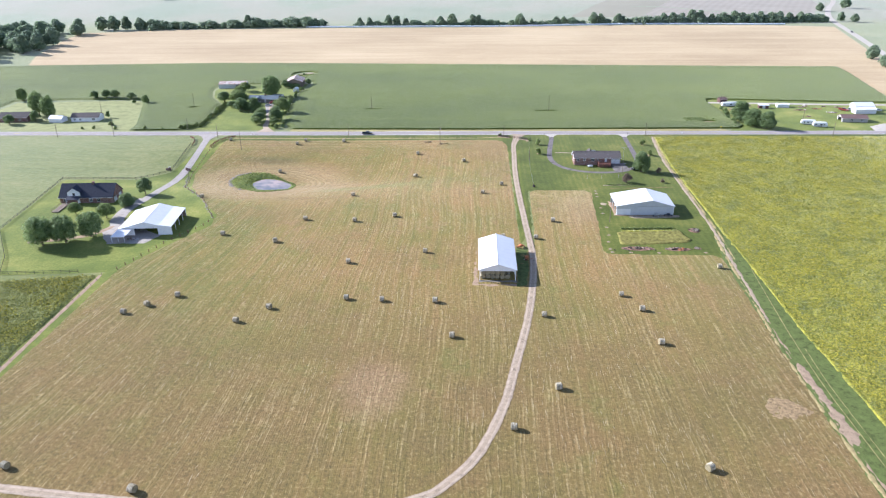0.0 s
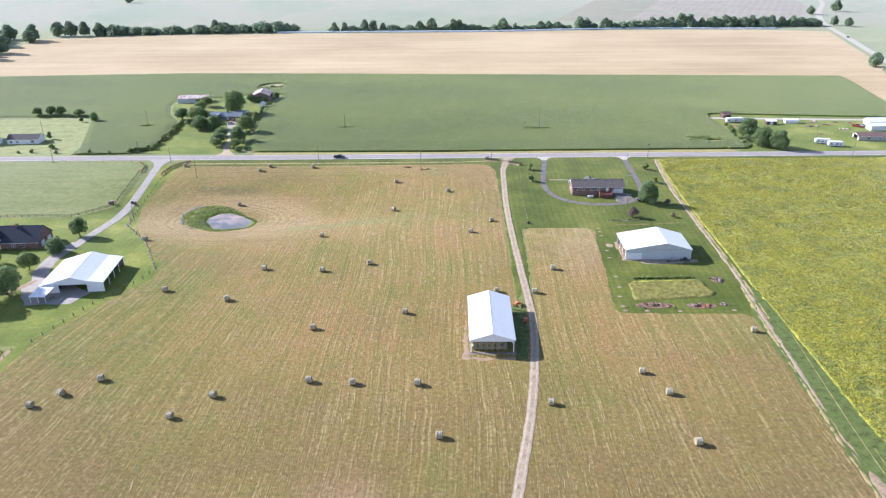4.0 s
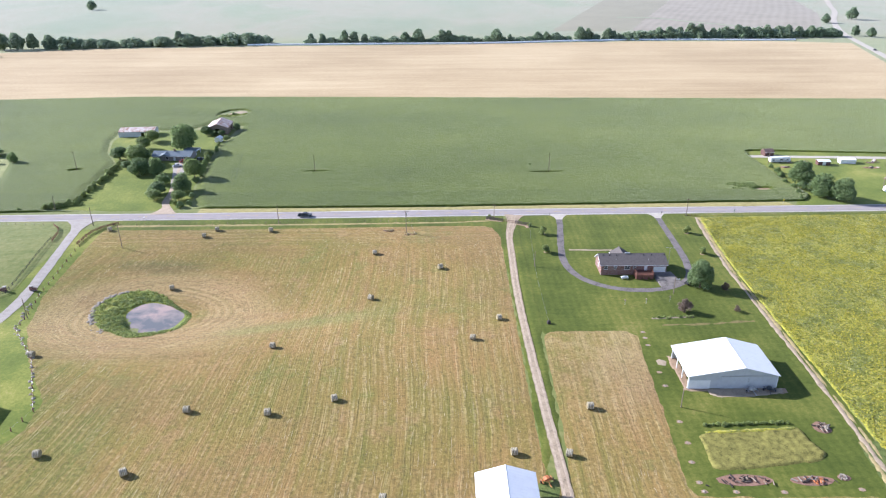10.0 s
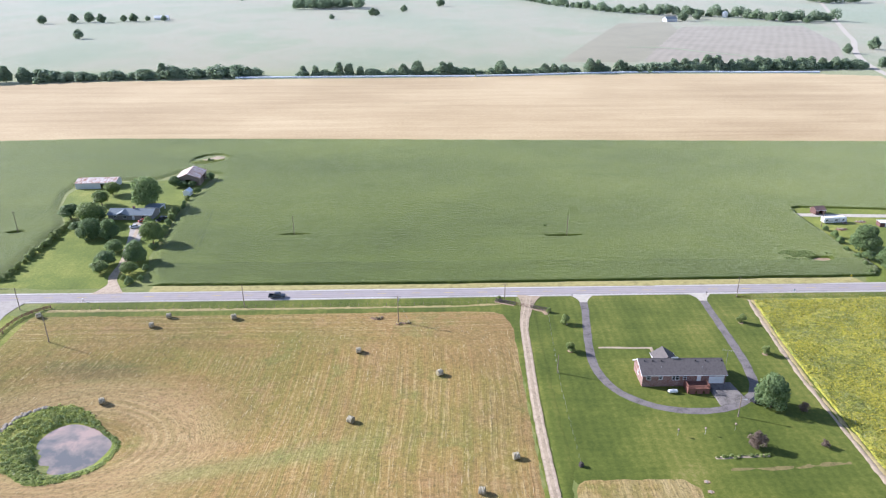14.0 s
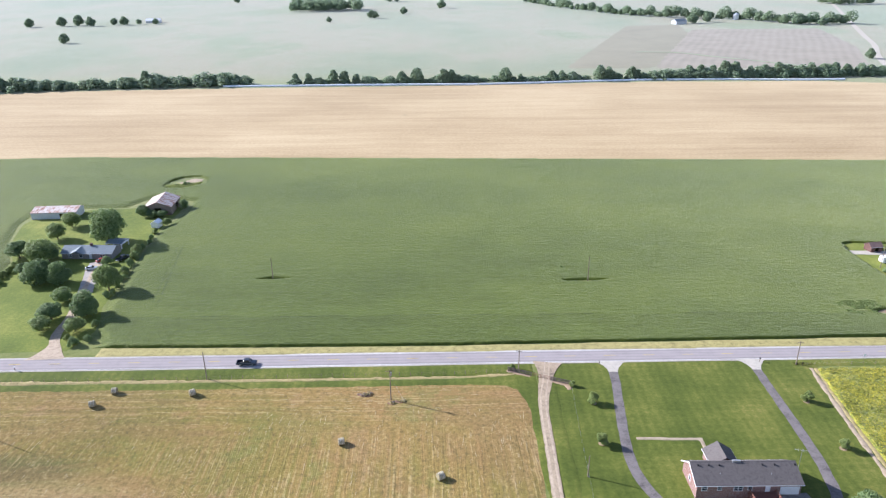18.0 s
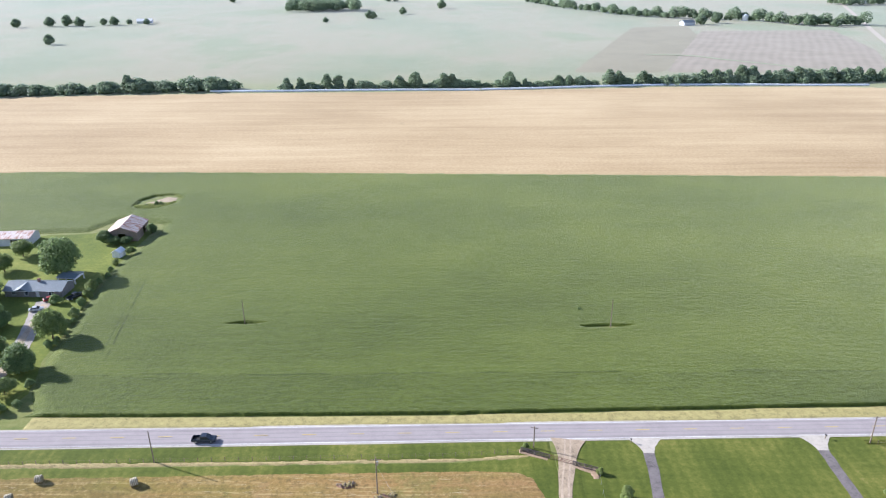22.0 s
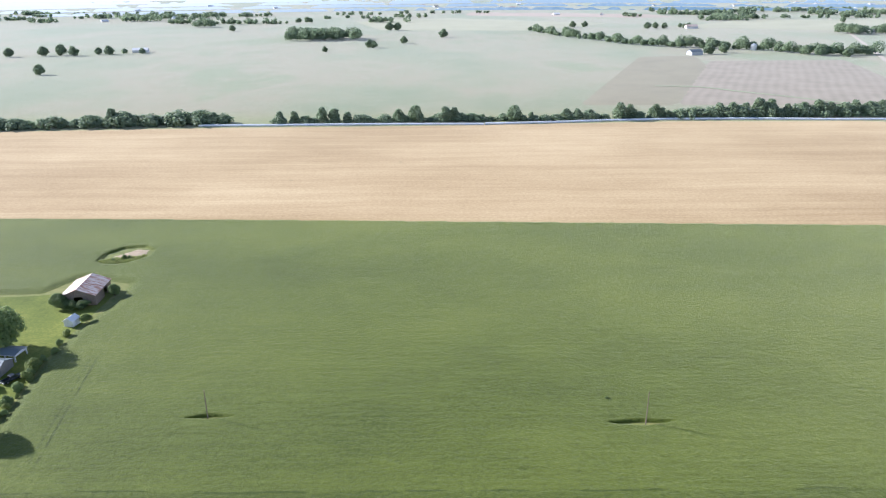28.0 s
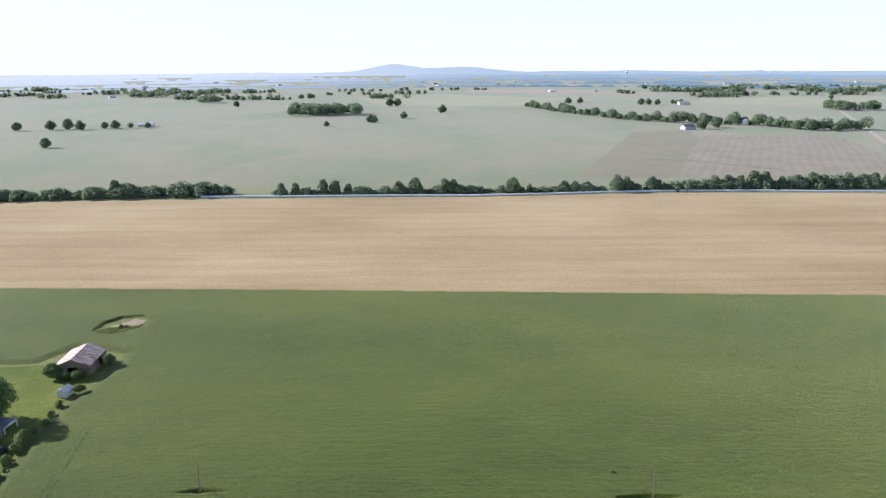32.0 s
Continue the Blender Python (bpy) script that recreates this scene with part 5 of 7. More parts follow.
# loose growth over the fields
def scatter(name, count, span, outline, lift, size, long, material, label, category, seed, turn=None, clump=0.0, clump_size=6.0, up=0.8, margin=2.6):
    """Many small leaves strewn over a field's outline, each one its own small quad."""
    r = np.random.RandomState(seed)
    x, y = r.uniform(span[0], span[1], count), r.uniform(span[2], span[3], count)
    ok = inside(outline, x, y) > 0.15 + margin * r.rand(count)
    thin = np.clip((y - span[2]) / 40, 0, 1) * np.clip(np.where(x > 0, (span[1] - x) / 45, (x - span[0]) / 20), 0, 1)
    if lift[1] > 0.3:
        ok &= r.rand(count) < thin
    if clump:
        ok &= (value_noise(x / clump_size, y / clump_size, seed) + 0.5 * value_noise(x / clump_size * 3, y / clump_size * 3, seed + 1)) / 1.5 + r.normal(0, 0.08, count) > clump
    x, y = x[ok], y[ok]
    n = len(x)
    c = np.stack([x, y, ground_z(x, y) + r.uniform(lift[0], lift[1], n)], 1)
    nrm = r.normal(0, 1, (n, 3)) * np.array([1, 1, 0.5]) * (1 - up) + np.array([0, 0, 1.0]) * up
    nrm /= np.linalg.norm(nrm, axis=1)[:, None]
    a = r.uniform(0, 6.283, n) if turn is None else turn(x, y) + r.normal(0, 0.12, n)
    t = np.stack([np.cos(a), np.sin(a), np.zeros(n)], 1)
    t -= nrm * (t * nrm).sum(1)[:, None]
    t /= np.linalg.norm(t, axis=1)[:, None]
    b = np.cross(nrm, t)
    s = size * r.uniform(0.5, 1.3, n)[:, None]
    l = long * r.uniform(0.5, 1.5, n)[:, None]
    v = np.stack([c - t * s * l, c - b * s, c + t * s * l, c + b * s], 1).reshape(-1, 3)
    f = np.arange(4 * n).reshape(n, 4)
    return structure(raw(name, v.tolist(), f.tolist(), material), label, category, "stuff")


def spread_leaf(name, low, high):
    k = Nodes(name, 0.75, 0.2)
    return k.done(k.ramp(k.island(), (0.0, low), (1.0, high)))


GOLD_LEAF, GREEN_LEAF = spread_leaf("yellow_flower_heads", (0.31, 0.28, 0.025), (0.50, 0.445, 0.045)), spread_leaf("weed_leaves", (0.120, 0.140, 0.020), (0.220, 0.235, 0.038))
STRAW_WISP = spread_leaf("loose_straw", (0.32, 0.25, 0.13), (0.52, 0.44, 0.27))
scatter("flower_heads", 330000, (98, 240, 95, 406), YELLOW_LINE, (0.36, 0.62), 0.155, 1.0, GOLD_LEAF, "scattered yellow flower heads above the leaves", "flowers", 5, None, 0.46, 4.5, 0.72, 0.4)
scatter("weed_leaves", 280000, (98, 240, 95, 406), YELLOW_LINE, (0.28, 0.58), 0.18, 1.2, GREEN_LEAF, "loose green leaves among yellow flowers", "leaves", 6, None, 0.0, 6.0, 0.72, 0.5)
scatter("weed_leaves", 70000, (-190, -135, 120, 222), WEED_LINE, (0.6, 0.95), 0.17, 1.2, GREEN_LEAF, "loose green leaves of the weed field", "leaves", 7, None, 0.0, 6.0, 0.7)
scatter("flower_heads", 60000, (-190, -135, 120, 222), WEED_LINE, (0.5, 0.98), 0.18, 1.0, GOLD_LEAF, "yellow flower heads of the weed field", "flowers", 8, None, 0.52, 12.0, 0.55)
scatter("straw_wisps", 11000, (-133, 92, 60, 398), HAY_LINE, (0.13, 0.18), 0.045, 30.0, STRAW_WISP, "pale wisps of loose straw on the stubble", "straw", 10, lambda x, y: np.where(y > 386, 0.0, 1.57 - 0.22 * np.clip((-25 - x) / 95, 0, 1)), 0.52, 14.0, 0.97)

# far fields


def make_striped():
    k = Nodes("striped_brown_field", 0.95, 0.1, sheen=0.24)
    p = k.pos()
    x, y, _ = k.xyz(p)
    u = k.math("SUBTRACT", k.math("MULTIPLY", x, 0.91), k.math("MULTIPLY", y, 0.41))
    s = k.math("SINE", k.math("MULTIPLY", k.math("ADD", u, k.math("MULTIPLY", k.noise(p, 0.01), 12.0)), 0.62))
    f = k.math("ADD", k.math("ADD", 0.22, k.math("MULTIPLY", k.noise(p, 0.03, 5, 0.65), 0.36)), k.math("MULTIPLY", k.math("MULTIPLY", s, k.noise(p, 0.02, 3)), 0.06))
    return k.done(k.ramp(f, (0.28, (0.20, 0.175, 0.125)), (0.4, (0.26, 0.22, 0.165)), (0.52, (0.31, 0.265, 0.20))))


FALLOW = make_striped()
PALE_CROP = make_road("far_pale_crop", (0.30, 0.29, 0.17), 0.12, 0.01, 0.3)
PINK_SOIL = make_road("far_red_soil", (0.34, 0.255, 0.19), 0.1, 0.01, 0.3)
structure(field("far_field", [(121, 966), (286, 1390), (372, 1400), (345, 1260), (211, 963)], 12, 0.2, make_road("grey_brown_field", (0.225, 0.200, 0.125), 0.1, 0.02, 0.24), slope=0.05), "dull brown-green far field", "crop field", "stuff")
structure(field("far_field", [(212, 963), (336, 1260), (372, 1330), (560, 1330), (500, 1110), (450, 1000), (433, 960)], 12, 0.2, FALLOW, slope=0.05), "pale brown striped far field", "crop field", "stuff")
structure(ribbon("grass_waterway", [(225, 1086), (254, 1082), (276, 1072), (301, 1042), (333, 1010), (351, 988), (372, 966)], 6.0, 0.45, make_road("far_waterway_grass", (0.20, 0.23, 0.11), 0.2, 0.05, 0.35), 6), "green grass strip curving through the brown field", "grass strip", "stuff")
structure(field("far_field", [(90, 2875), (60, 2650), (560, 2450), (680, 2480), (640, 2650)], 30, 0.4, PINK_SOIL, slope=0.02), "distant pinkish bare field", "crop field", "stuff")
structure(field("far_field", [(-150, 2000), (180, 1960), (420, 2200), (20, 2500), (-250, 2350)], 30, 0.3, PALE_CROP, slope=0.02), "distant pale green field", "crop field", "stuff")
structure(field("far_field", [(520, 2030), (840, 1900), (1300, 2300), (800, 2300)], 30, 0.3, PALE_CROP, slope=0.02), "distant pale green field", "crop field", "stuff")

# far belts of woodland and the hills at the edge of sight, haze in their glow
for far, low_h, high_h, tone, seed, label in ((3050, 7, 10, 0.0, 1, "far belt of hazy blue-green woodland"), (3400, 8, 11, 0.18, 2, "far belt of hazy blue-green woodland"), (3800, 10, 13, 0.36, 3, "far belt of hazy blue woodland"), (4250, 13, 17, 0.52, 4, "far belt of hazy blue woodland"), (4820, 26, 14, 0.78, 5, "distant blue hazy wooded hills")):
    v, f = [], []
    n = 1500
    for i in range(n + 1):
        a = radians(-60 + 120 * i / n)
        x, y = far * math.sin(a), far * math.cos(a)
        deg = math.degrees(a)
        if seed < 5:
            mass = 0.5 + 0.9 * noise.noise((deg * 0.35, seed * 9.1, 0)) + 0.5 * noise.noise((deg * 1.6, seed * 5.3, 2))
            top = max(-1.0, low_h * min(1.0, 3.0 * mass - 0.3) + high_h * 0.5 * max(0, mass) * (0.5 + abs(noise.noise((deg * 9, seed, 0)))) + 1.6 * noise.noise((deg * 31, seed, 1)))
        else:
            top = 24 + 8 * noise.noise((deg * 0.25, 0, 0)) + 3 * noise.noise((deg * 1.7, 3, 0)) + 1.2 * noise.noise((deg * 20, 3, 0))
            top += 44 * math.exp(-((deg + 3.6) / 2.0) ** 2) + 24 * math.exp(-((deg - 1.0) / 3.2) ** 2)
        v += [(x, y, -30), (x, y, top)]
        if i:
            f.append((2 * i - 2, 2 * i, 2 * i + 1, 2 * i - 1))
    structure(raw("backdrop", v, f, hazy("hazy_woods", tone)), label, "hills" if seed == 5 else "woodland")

# white-wrapped bale rows along the wheat
for xs, ys in (((-204, -150, -90, -40, 28), (877.5, 877.2, 878.2, 878.6, 876.6)), ((29, 80, 130, 190), (877.8, 882, 889, 893.5)), ((190.5, 260, 310, 366), (893.6, 892, 887.5, 886))):
    ob = thing("wrapped_bale_row", Matrix(), "long row of bales in white plastic wrap", "bale row", "wrapped bale rows")
    for (x0, y0), (x1, y1) in zip(zip(xs, ys), zip(xs[1:], ys[1:])):
        bmd = bmesh.new()
        n = int(math.hypot(x1 - x0, y1 - y0) / 0.8)
        last = None
        for i in range(n + 1):
            cx, cy = x0 + (x1 - x0) * i / n, y0 + (y1 - y0) * i / n
            r = (1.0 if i % 2 else 0.92) * rng.uniform(0.97, 1.03)
            ring = [bmd.verts.new((cx, cy + r * math.cos(a * 0.628), 0.75 + r * math.sin(a * 0.628))) for a in range(10)]
            if last:
                for a in range(10):
                    bmd.faces.new((last[a], last[(a + 1) % 10], ring[(a + 1) % 10], ring[a]))
            last = ring
        bmesh.ops.holes_fill(bmd, edges=bmd.edges)
        bmesh.ops.recalc_face_normals(bmd, faces=bmd.faces)
        part("tube", bmd, PLASTIC, ob)


# ---- buildings ----


def cells(bm, along, u0, u1, at, thick, z0, z1, holes):
    """A wall in boxes, with its openings left free. along: "x" or "y"; at: the wall's outer face, thick inwards by sign."""
    us = sorted({u0, u1, *(h[0] for h in holes), *(h[1] for h in holes)})
    vs = sorted({z0, z1, *(h[2] for h in holes), *(h[3] for h in holes)})
    a, b = sorted((at, at + thick))
    for ua, ub in zip(us, us[1:]):
        for va, vb in zip(vs, vs[1:]):
            if any(h[0] <= (ua + ub) / 2 <= h[1] and h[2] <= (va + vb) / 2 <= h[3] for h in holes):
                continue
            if along == "x":
                box(bm, ua, ub, a, b, va, vb)
            else:
                box(bm, a, b, ua, ub, va, vb)
    bmesh.ops.remove_doubles(bm, verts=bm.verts, dist=1e-4)
    return bm


def fitting(ob, along, at, inward, hole, kind, frame_m=None):
    """A window, door or garage door in an opening, as a part with its own pieces."""
    u0, u1, z0, z1 = hole
    d = 0.04

    def slab(bm, a, b, c, e, front, deep):
        lo, hi = sorted((at - inward * front, at + inward * deep))
        return box(bm, a, b, lo, hi, c, e) if along == "x" else box(bm, lo, hi, a, b, c, e)

    fm = frame_m or WHITE
    bm = bmesh.new()
    for a, b, c, e in ((u0 - 0.08, u1 + 0.08, z1, z1 + 0.1), (u0 - 0.08, u0, z0, z1), (u1, u1 + 0.08, z0, z1)):
        slab(bm, a, b, c, e, d, 0.06)
    if kind == "window":
        slab(bm, u0 - 0.12, u1 + 0.12, z0 - 0.1, z0, 0.08, 0.06)
        slab(bm, u0, u1, (z0 + z1) / 2 - 0.03, (z0 + z1) / 2 + 0.03, 0.0, 0.05)
        if u1 - u0 > 1.3:
            slab(bm, (u0 + u1) / 2 - 0.05, (u0 + u1) / 2 + 0.05, z0, z1, 0.01, 0.05)
        w = part("window", bm, fm, ob, "white framed window")
        part("pane", slab(bmesh.new(), u0, u1, z0, z1, -0.07, 0.09), GLASS, w, "dark reflecting glass")
    else:
        w = part("door" if kind == "door" else "garage_door", bm, fm, ob)
        n = 4 if kind == "garage" else 1
        for i in range(n):
            part("panel", slab(bmesh.new(), u0, u1, z0 + (z1 - z0) * i / n + 0.012, z0 + (z1 - z0) * (i + 1) / n - 0.012, -0.05, 0.1), WHITE, w)
        if kind == "door":
            part("handle", slab(bmesh.new(), u1 - 0.14, u1 - 0.06, z0 + 0.95, z0 + 1.05, -0.02, 0.06), STEEL, w, "steel door handle")


def roof_slope(ob, x0, x1, y_eave, z_eave, y_ridge, z_ridge, material, ribs, name="roof", t=0.14):
    bm = bmesh.new()
    n = Vector((0, -(z_ridge - z_eave), (y_ridge - y_eave))).normalized()
    if n.z < 0:
        n = -n
    prof = [(x0, 0.0)]
    if ribs:
        k = int((x1 - x0) / ribs)
        for i in range(1, k):
            x = x0 + (x1 - x0) * i / k
            prof += [(x - 0.05, 0.0), (x - 0.025, 0.025), (x + 0.025, 0.025), (x + 0.05, 0.0)]
    prof.append((x1, 0.0))
    low, up = Vector((0, y_eave, z_eave)), Vector((0, y_ridge, z_ridge))
    ring = [bm.verts.new(e + n * h + Vector((x, 0, 0))) for x, h in prof for e in (low, up)]
    for i in range(0, len(ring) - 2, 2):
        bm.faces.new((ring[i], ring[i + 2], ring[i + 3], ring[i + 1]))
    c = [bm.verts.new(e - n * t + Vector((x, 0, 0))) for x in (x0, x1) for e in (low, up)]
    bm.faces.new((c[0], c[1], c[3], c[2]))
    bm.faces.new((ring[0], ring[1], c[1], c[0]))
    bm.faces.new((ring[-2], c[2], c[3], ring[-1]))
    bm.faces.new([c[0], c[2]] + ring[-2::-2])
    bm.faces.new([c[3], c[1]] + ring[1::2])
    bmesh.ops.recalc_face_normals(bm, faces=bm.faces)
    return part(name, bm, material, ob)


def gable(name, x, y, turn, lx, dy, he, hr, wall_m, roof_m, label, category, over=0.4, ridge=0.0, ribs=0.0, south=(), north=(), east=(), west=(), open_sides="", he_n=None, group="", end_m=None):
    """A building with its ridge along local x; fittings are (centre, width, z0, z1, kind) on each side."""
    ob = thing(name, place(x, y, turn), label, category, group)
    he_n = he if he_n is None else he_n
    th = 0.2
    hx, hy = lx / 2, dy / 2
    for key, along, at, inward, rows, h in (("s", "x", -hy, 1, south, he), ("n", "x", hy, -1, north, he_n), ("e", "y", hx, -1, east, min(he, he_n)), ("w", "y", -hx, 1, west, min(he, he_n))):
        if key in open_sides:
            continue
        holes = [(c - w / 2, c + w / 2, z0, z1) for c, w, z0, z1, kind in rows]
        u = hx if along == "x" else hy - th
        bm = cells(bmesh.new(), along, -u, u, at, inward * th, -0.1, h, holes)
        if along == "y":
            prism(bm, [(at, -hy + 0.02, h), (at, -hy + 0.02, he - 0.02), (at, ridge, hr - 0.05), (at, hy - 0.02, he_n - 0.02), (at, hy - 0.02, h)], (inward * th, 0, 0))
        part("wall", bm, end_m if end_m and along == "y" else wall_m, ob)
        for hole, row in zip(holes, rows):
            if row[4] != "open":
                fitting(ob, along, at, inward, hole, row[4])
    for key in open_sides:
        if key in "ew":
            at = hx - 0.1 if key == "e" else -hx + 0.1
            hm = min(he, he_n)
            part("gable_panel", prism(bmesh.new(), [(at, -hy + 0.02, hm - 0.7), (at, -hy + 0.02, he - 0.02), (at, ridge, hr - 0.05), (at, hy - 0.02, he_n - 0.02), (at, hy - 0.02, hm - 0.7)], (-0.1 if key == "e" else 0.1, 0, 0)), wall_m, ob)
            spots = [(at, -hy + 0.2), (at, hy - 0.2)]
        else:
            at = hy - 0.15 if key == "n" else -hy + 0.15
            k = max(2, int(lx / 4.4))
            spots = [(-hx + 0.3 + (lx - 0.6) * i / k, at) for i in range(k + 1)]
            part("beam", boxes((-hx, hx, at - 0.06, at + 0.06, (he_n if key == "n" else he) - 0.4, (he_n if key == "n" else he) - 0.12)), WOOD, ob)
        for px, py in spots:
            part("post", boxes((px - 0.12, px + 0.12, py - 0.12, py + 0.12, -0.2, (he_n if py > 0 else he) - 0.1)), wall_m, ob)
    ks = (hr - he) / (ridge + hy)
    kn = (hr - he_n) / (hy - ridge)
    roof_slope(ob, -hx - over, hx + over, -hy - over, he - ks * over + 0.1, ridge, hr + 0.1, roof_m, ribs)
    roof_slope(ob, -hx - over, hx + over, hy + over, he_n - kn * over + 0.1, ridge, hr + 0.1, roof_m, ribs)
    part("ridge_cap", prism(bmesh.new(), [(-hx - over, ridge - 0.22, hr + 0.11 - 0.2 * ks), (-hx - over, ridge, hr + 0.16), (-hx - over, ridge + 0.22, hr + 0.11 - 0.2 * kn)], (lx + 2 * over, 0, 0)), roof_m, ob)
    for s, e in ((-hy - over, he - ks * over), (hy + over, he_n - kn * over)):
        part("gutter", boxes((-hx - over, hx + over, s - 0.06, s + 0.06, e - 0.05, e + 0.06)), WHITE if roof_m is not RUST else WOOD, ob)
    return ob


def stacked_bales(spots, group, label):
    for x, y, z in spots:
        b = copy_thing(bale, Matrix.LocRotScale((x, y, z), Euler((0, 0, radians(90 + rng.gauss(0, 4)))), (1, 1, 1)))
        tagged(b, label, "", group)


# the open hay barn with its stored bales
barn = gable("hay_barn", 8.7, 234.3, 90, 26.0, 12.8, 4.4, 6.5, WHITE, WHITE_ROOF, "open-sided hay barn with a white metal roof", "barn", 0.35, 0.0, 0.9, open_sides="nsew", end_m=GREY_METAL)
for s in (-1, 1):
    bmd = bmesh.new()
    for px in (-12.8,):
        rod(bmd, (px, s * 6.1, 3.2), (px, s * 5.0, 4.1), 0.08, None, 6)
    part("knee_brace", bmd, WHITE, barn)
for k in range(7):
    px = -12.5 + 25 * k / 6
    bmd = bmesh.new()
    prism(bmd, [(px, -6.3, 4.05), (px, 6.3, 4.05), (px, 6.3, 4.25), (px, -6.3, 4.25)], (0.08, 0, 0))
    prism(bmd, [(px, -0.08, 4.25), (px, 0.08, 4.25), (px, 0.08, 6.2), (px, -0.08, 6.2)], (0.08, 0, 0))
    part("truss", bmd, WOOD, barn)
stacked_bales([(3.6 + 1.72 * i, 223.4 + 1.7 * j, z) for z in (0.03, 1.62) for i in range(6) for j in range(13) if not (z > 1 and j == 0 and i > 4)], "bales stored in the barn", "round bale stored in the hay barn")
structure(field("barn_floor", [(1.0, 220.0), (16.2, 220.0), (16.0, 249), (1.2, 249)], 0.7, 0.10, DIRT, wander=0.7, seed=31), "trodden dirt floor under the hay barn", "floor", "stuff")

# The pad's grey is darkened to stand for the barn roof's shade.
structure(field("barn_apron", [(1.8, 219.9), (15.6, 219.9), (15.8, 221.6), (1.8, 221.6)], 0.5, 0.13, make_road("shade_grey_barn_pad", (0.21, 0.195, 0.175), 0.2, 0.6), wander=0.4, seed=35), "grey trodden pad before the hay barn, darkened for shade", "paving", "stuff")
structure(field("barn_verge", [(15.4, 217), (19.4, 217), (20.6, 232), (21.0, 247), (18.0, 250), (15.6, 249)], 0.6, 0.15, TRACK_GRASS, wander=0.9, rough=0.08, slope=0.3, seed=37), "lush dark grass between the barn and the drive", "verge", "stuff")
structure(field("barn_edge", [(-0.6, 217.6), (1.6, 216.6), (9, 216.4), (16, 217.4), (15.6, 219.4), (2.2, 219.2), (1.9, 247), (0.4, 246.5)], 0.6, 0.135, DIRT, wander=1.4, slope=0.15, seed=39), "pale trodden soil along the hay barn", "bare soil", "stuff")

# the white machine shed
shed = gable("machine_shed", 73.2, 291.2, 90, 14.8, 24.2, 4.1, 6.7, WHITE, WHITE_ROOF, "wide white metal machine shed with sliding doors", "shed", 0.35, -2.7, 0.9,
             south=(), west=((-4.2, 14.5, 0.05, 3.9, "open"), (9.0, 5.6, 0.05, 2.6, "open")), open_sides="n", end_m=GREY_METAL)
for i in range(4):
    u = -11.4 + 3.63 * i
    part("sliding_door", boxes((-7.52 - 0.03 * (i % 2), -7.44 - 0.03 * (i % 2), u, u + 3.6, 0.08, 3.95)), GREY_METAL, shed, "dull grey sliding door panel")
part("siding", boxes((-7.5, -7.42, 6.1, 11.9, 0.0, 2.75)), WHITE, shed)
part("door_rail", boxes((-7.6, -7.4, -11.6, 3.4, 3.95, 4.08)), STEEL, shed)
structure(field("shed_apron", [(60, 283), (60, 299.5), (63, 299.5), (63, 284.4), (66, 283.6), (88, 283.8), (87.5, 281.5), (72, 280.6), (66, 282)], 0.5, 0.10, DIRT, wander=0.8, seed=41), "bare red-brown dirt round the shed", "dirt", "stuff")
structure(field("shed_apron", [(66, 283.7), (87, 283.7), (86.4, 281.6), (77, 279.8), (69, 279.6), (66.4, 281)], 0.5, 0.13, TAN_SOIL, wander=0.3, seed=43), "pale concrete apron before the shed doors", "paving", "stuff")

# the brick ranch house
house = gable("brick_house", 63.5, 356.5, 0, 23.4, 9.2, 4.0, 6.0, BRICK, SHINGLE, "long low red brick ranch house", "house", 0.45, 0.6, 0.0,
              south=((-10.0, 1.2, 2.3, 3.5, "window"), (-6.6, 0.9, 2.4, 3.4, "window"), (-2.4, 1.9, 2.2, 3.5, "window"), (0.2, 0.9, 2.4, 3.4, "window"), (4.2, 0.95, 1.75, 3.6, "door"), (9.2, 4.2, 0.9, 3.1, "garage")),
              north=((-9, 1.2, 1, 2.1, "window"), (5, 1.6, 0.9, 2.2, "window"), (9, 1.2, 1, 2.1, "window")), west=((0, 1.0, 1.5, 2.6, "window"),), he_n=3.0)
part("gable_trim", prism(bmesh.new(), [(-12.2, -5.05, 3.86), (-12.2, 0.6, 6.05), (-12.2, 5.05, 2.86), (-12.2, 5.05, 2.6), (-12.2, 0.6, 5.75), (-12.2, -5.05, 3.6)], (0.05, 0, 0)), WHITE, house, "white gable trim")
for u in (-10.4, -8.0, -5.6, 4.2, 7.0, 11.6):
    part("vent", boxes((u - 0.15, u + 0.15, -0.5, -0.2, 5.55, 6.05)), BLACK, house, "small dark roof vent")
part("chimney", boxes((-2.4, -0.5, 0.3, 0.8, 5.4, 6.4)), STEEL, house, "low grey chimney with a flat cap")
for u, v2 in ((-6, -2.4), (5.5, -2.6)):
    part("vent_pipe", rod(bmesh.new(), (u, v2, 4.6), (u, v2, 5.3), 0.06), STEEL, house)
wing = gable("porch_wing", 61.2, 363.0, 90, 5.4, 6.2, 2.6, 4.6, BRICK, SHINGLE, "front brick wing with a shingled gable roof", "house wing", 0.4, 0.0, 0.0, east=((0, 1.0, 0.1, 2.1, "door"),), open_sides="")
deck = thing("deck", place(66.6, 350.0) @ Matrix.Diagonal((0.9, 0.95, 1, 1)), "raised red-stained wooden deck behind the brick house", "deck")
for i in range(22):
    part("deck_board", boxes((-3.3 + 0.3 * i, -3.3 + 0.3 * i + 0.27, -2.0, 2.0, 1.7, 1.75)), RED_WOOD, deck)
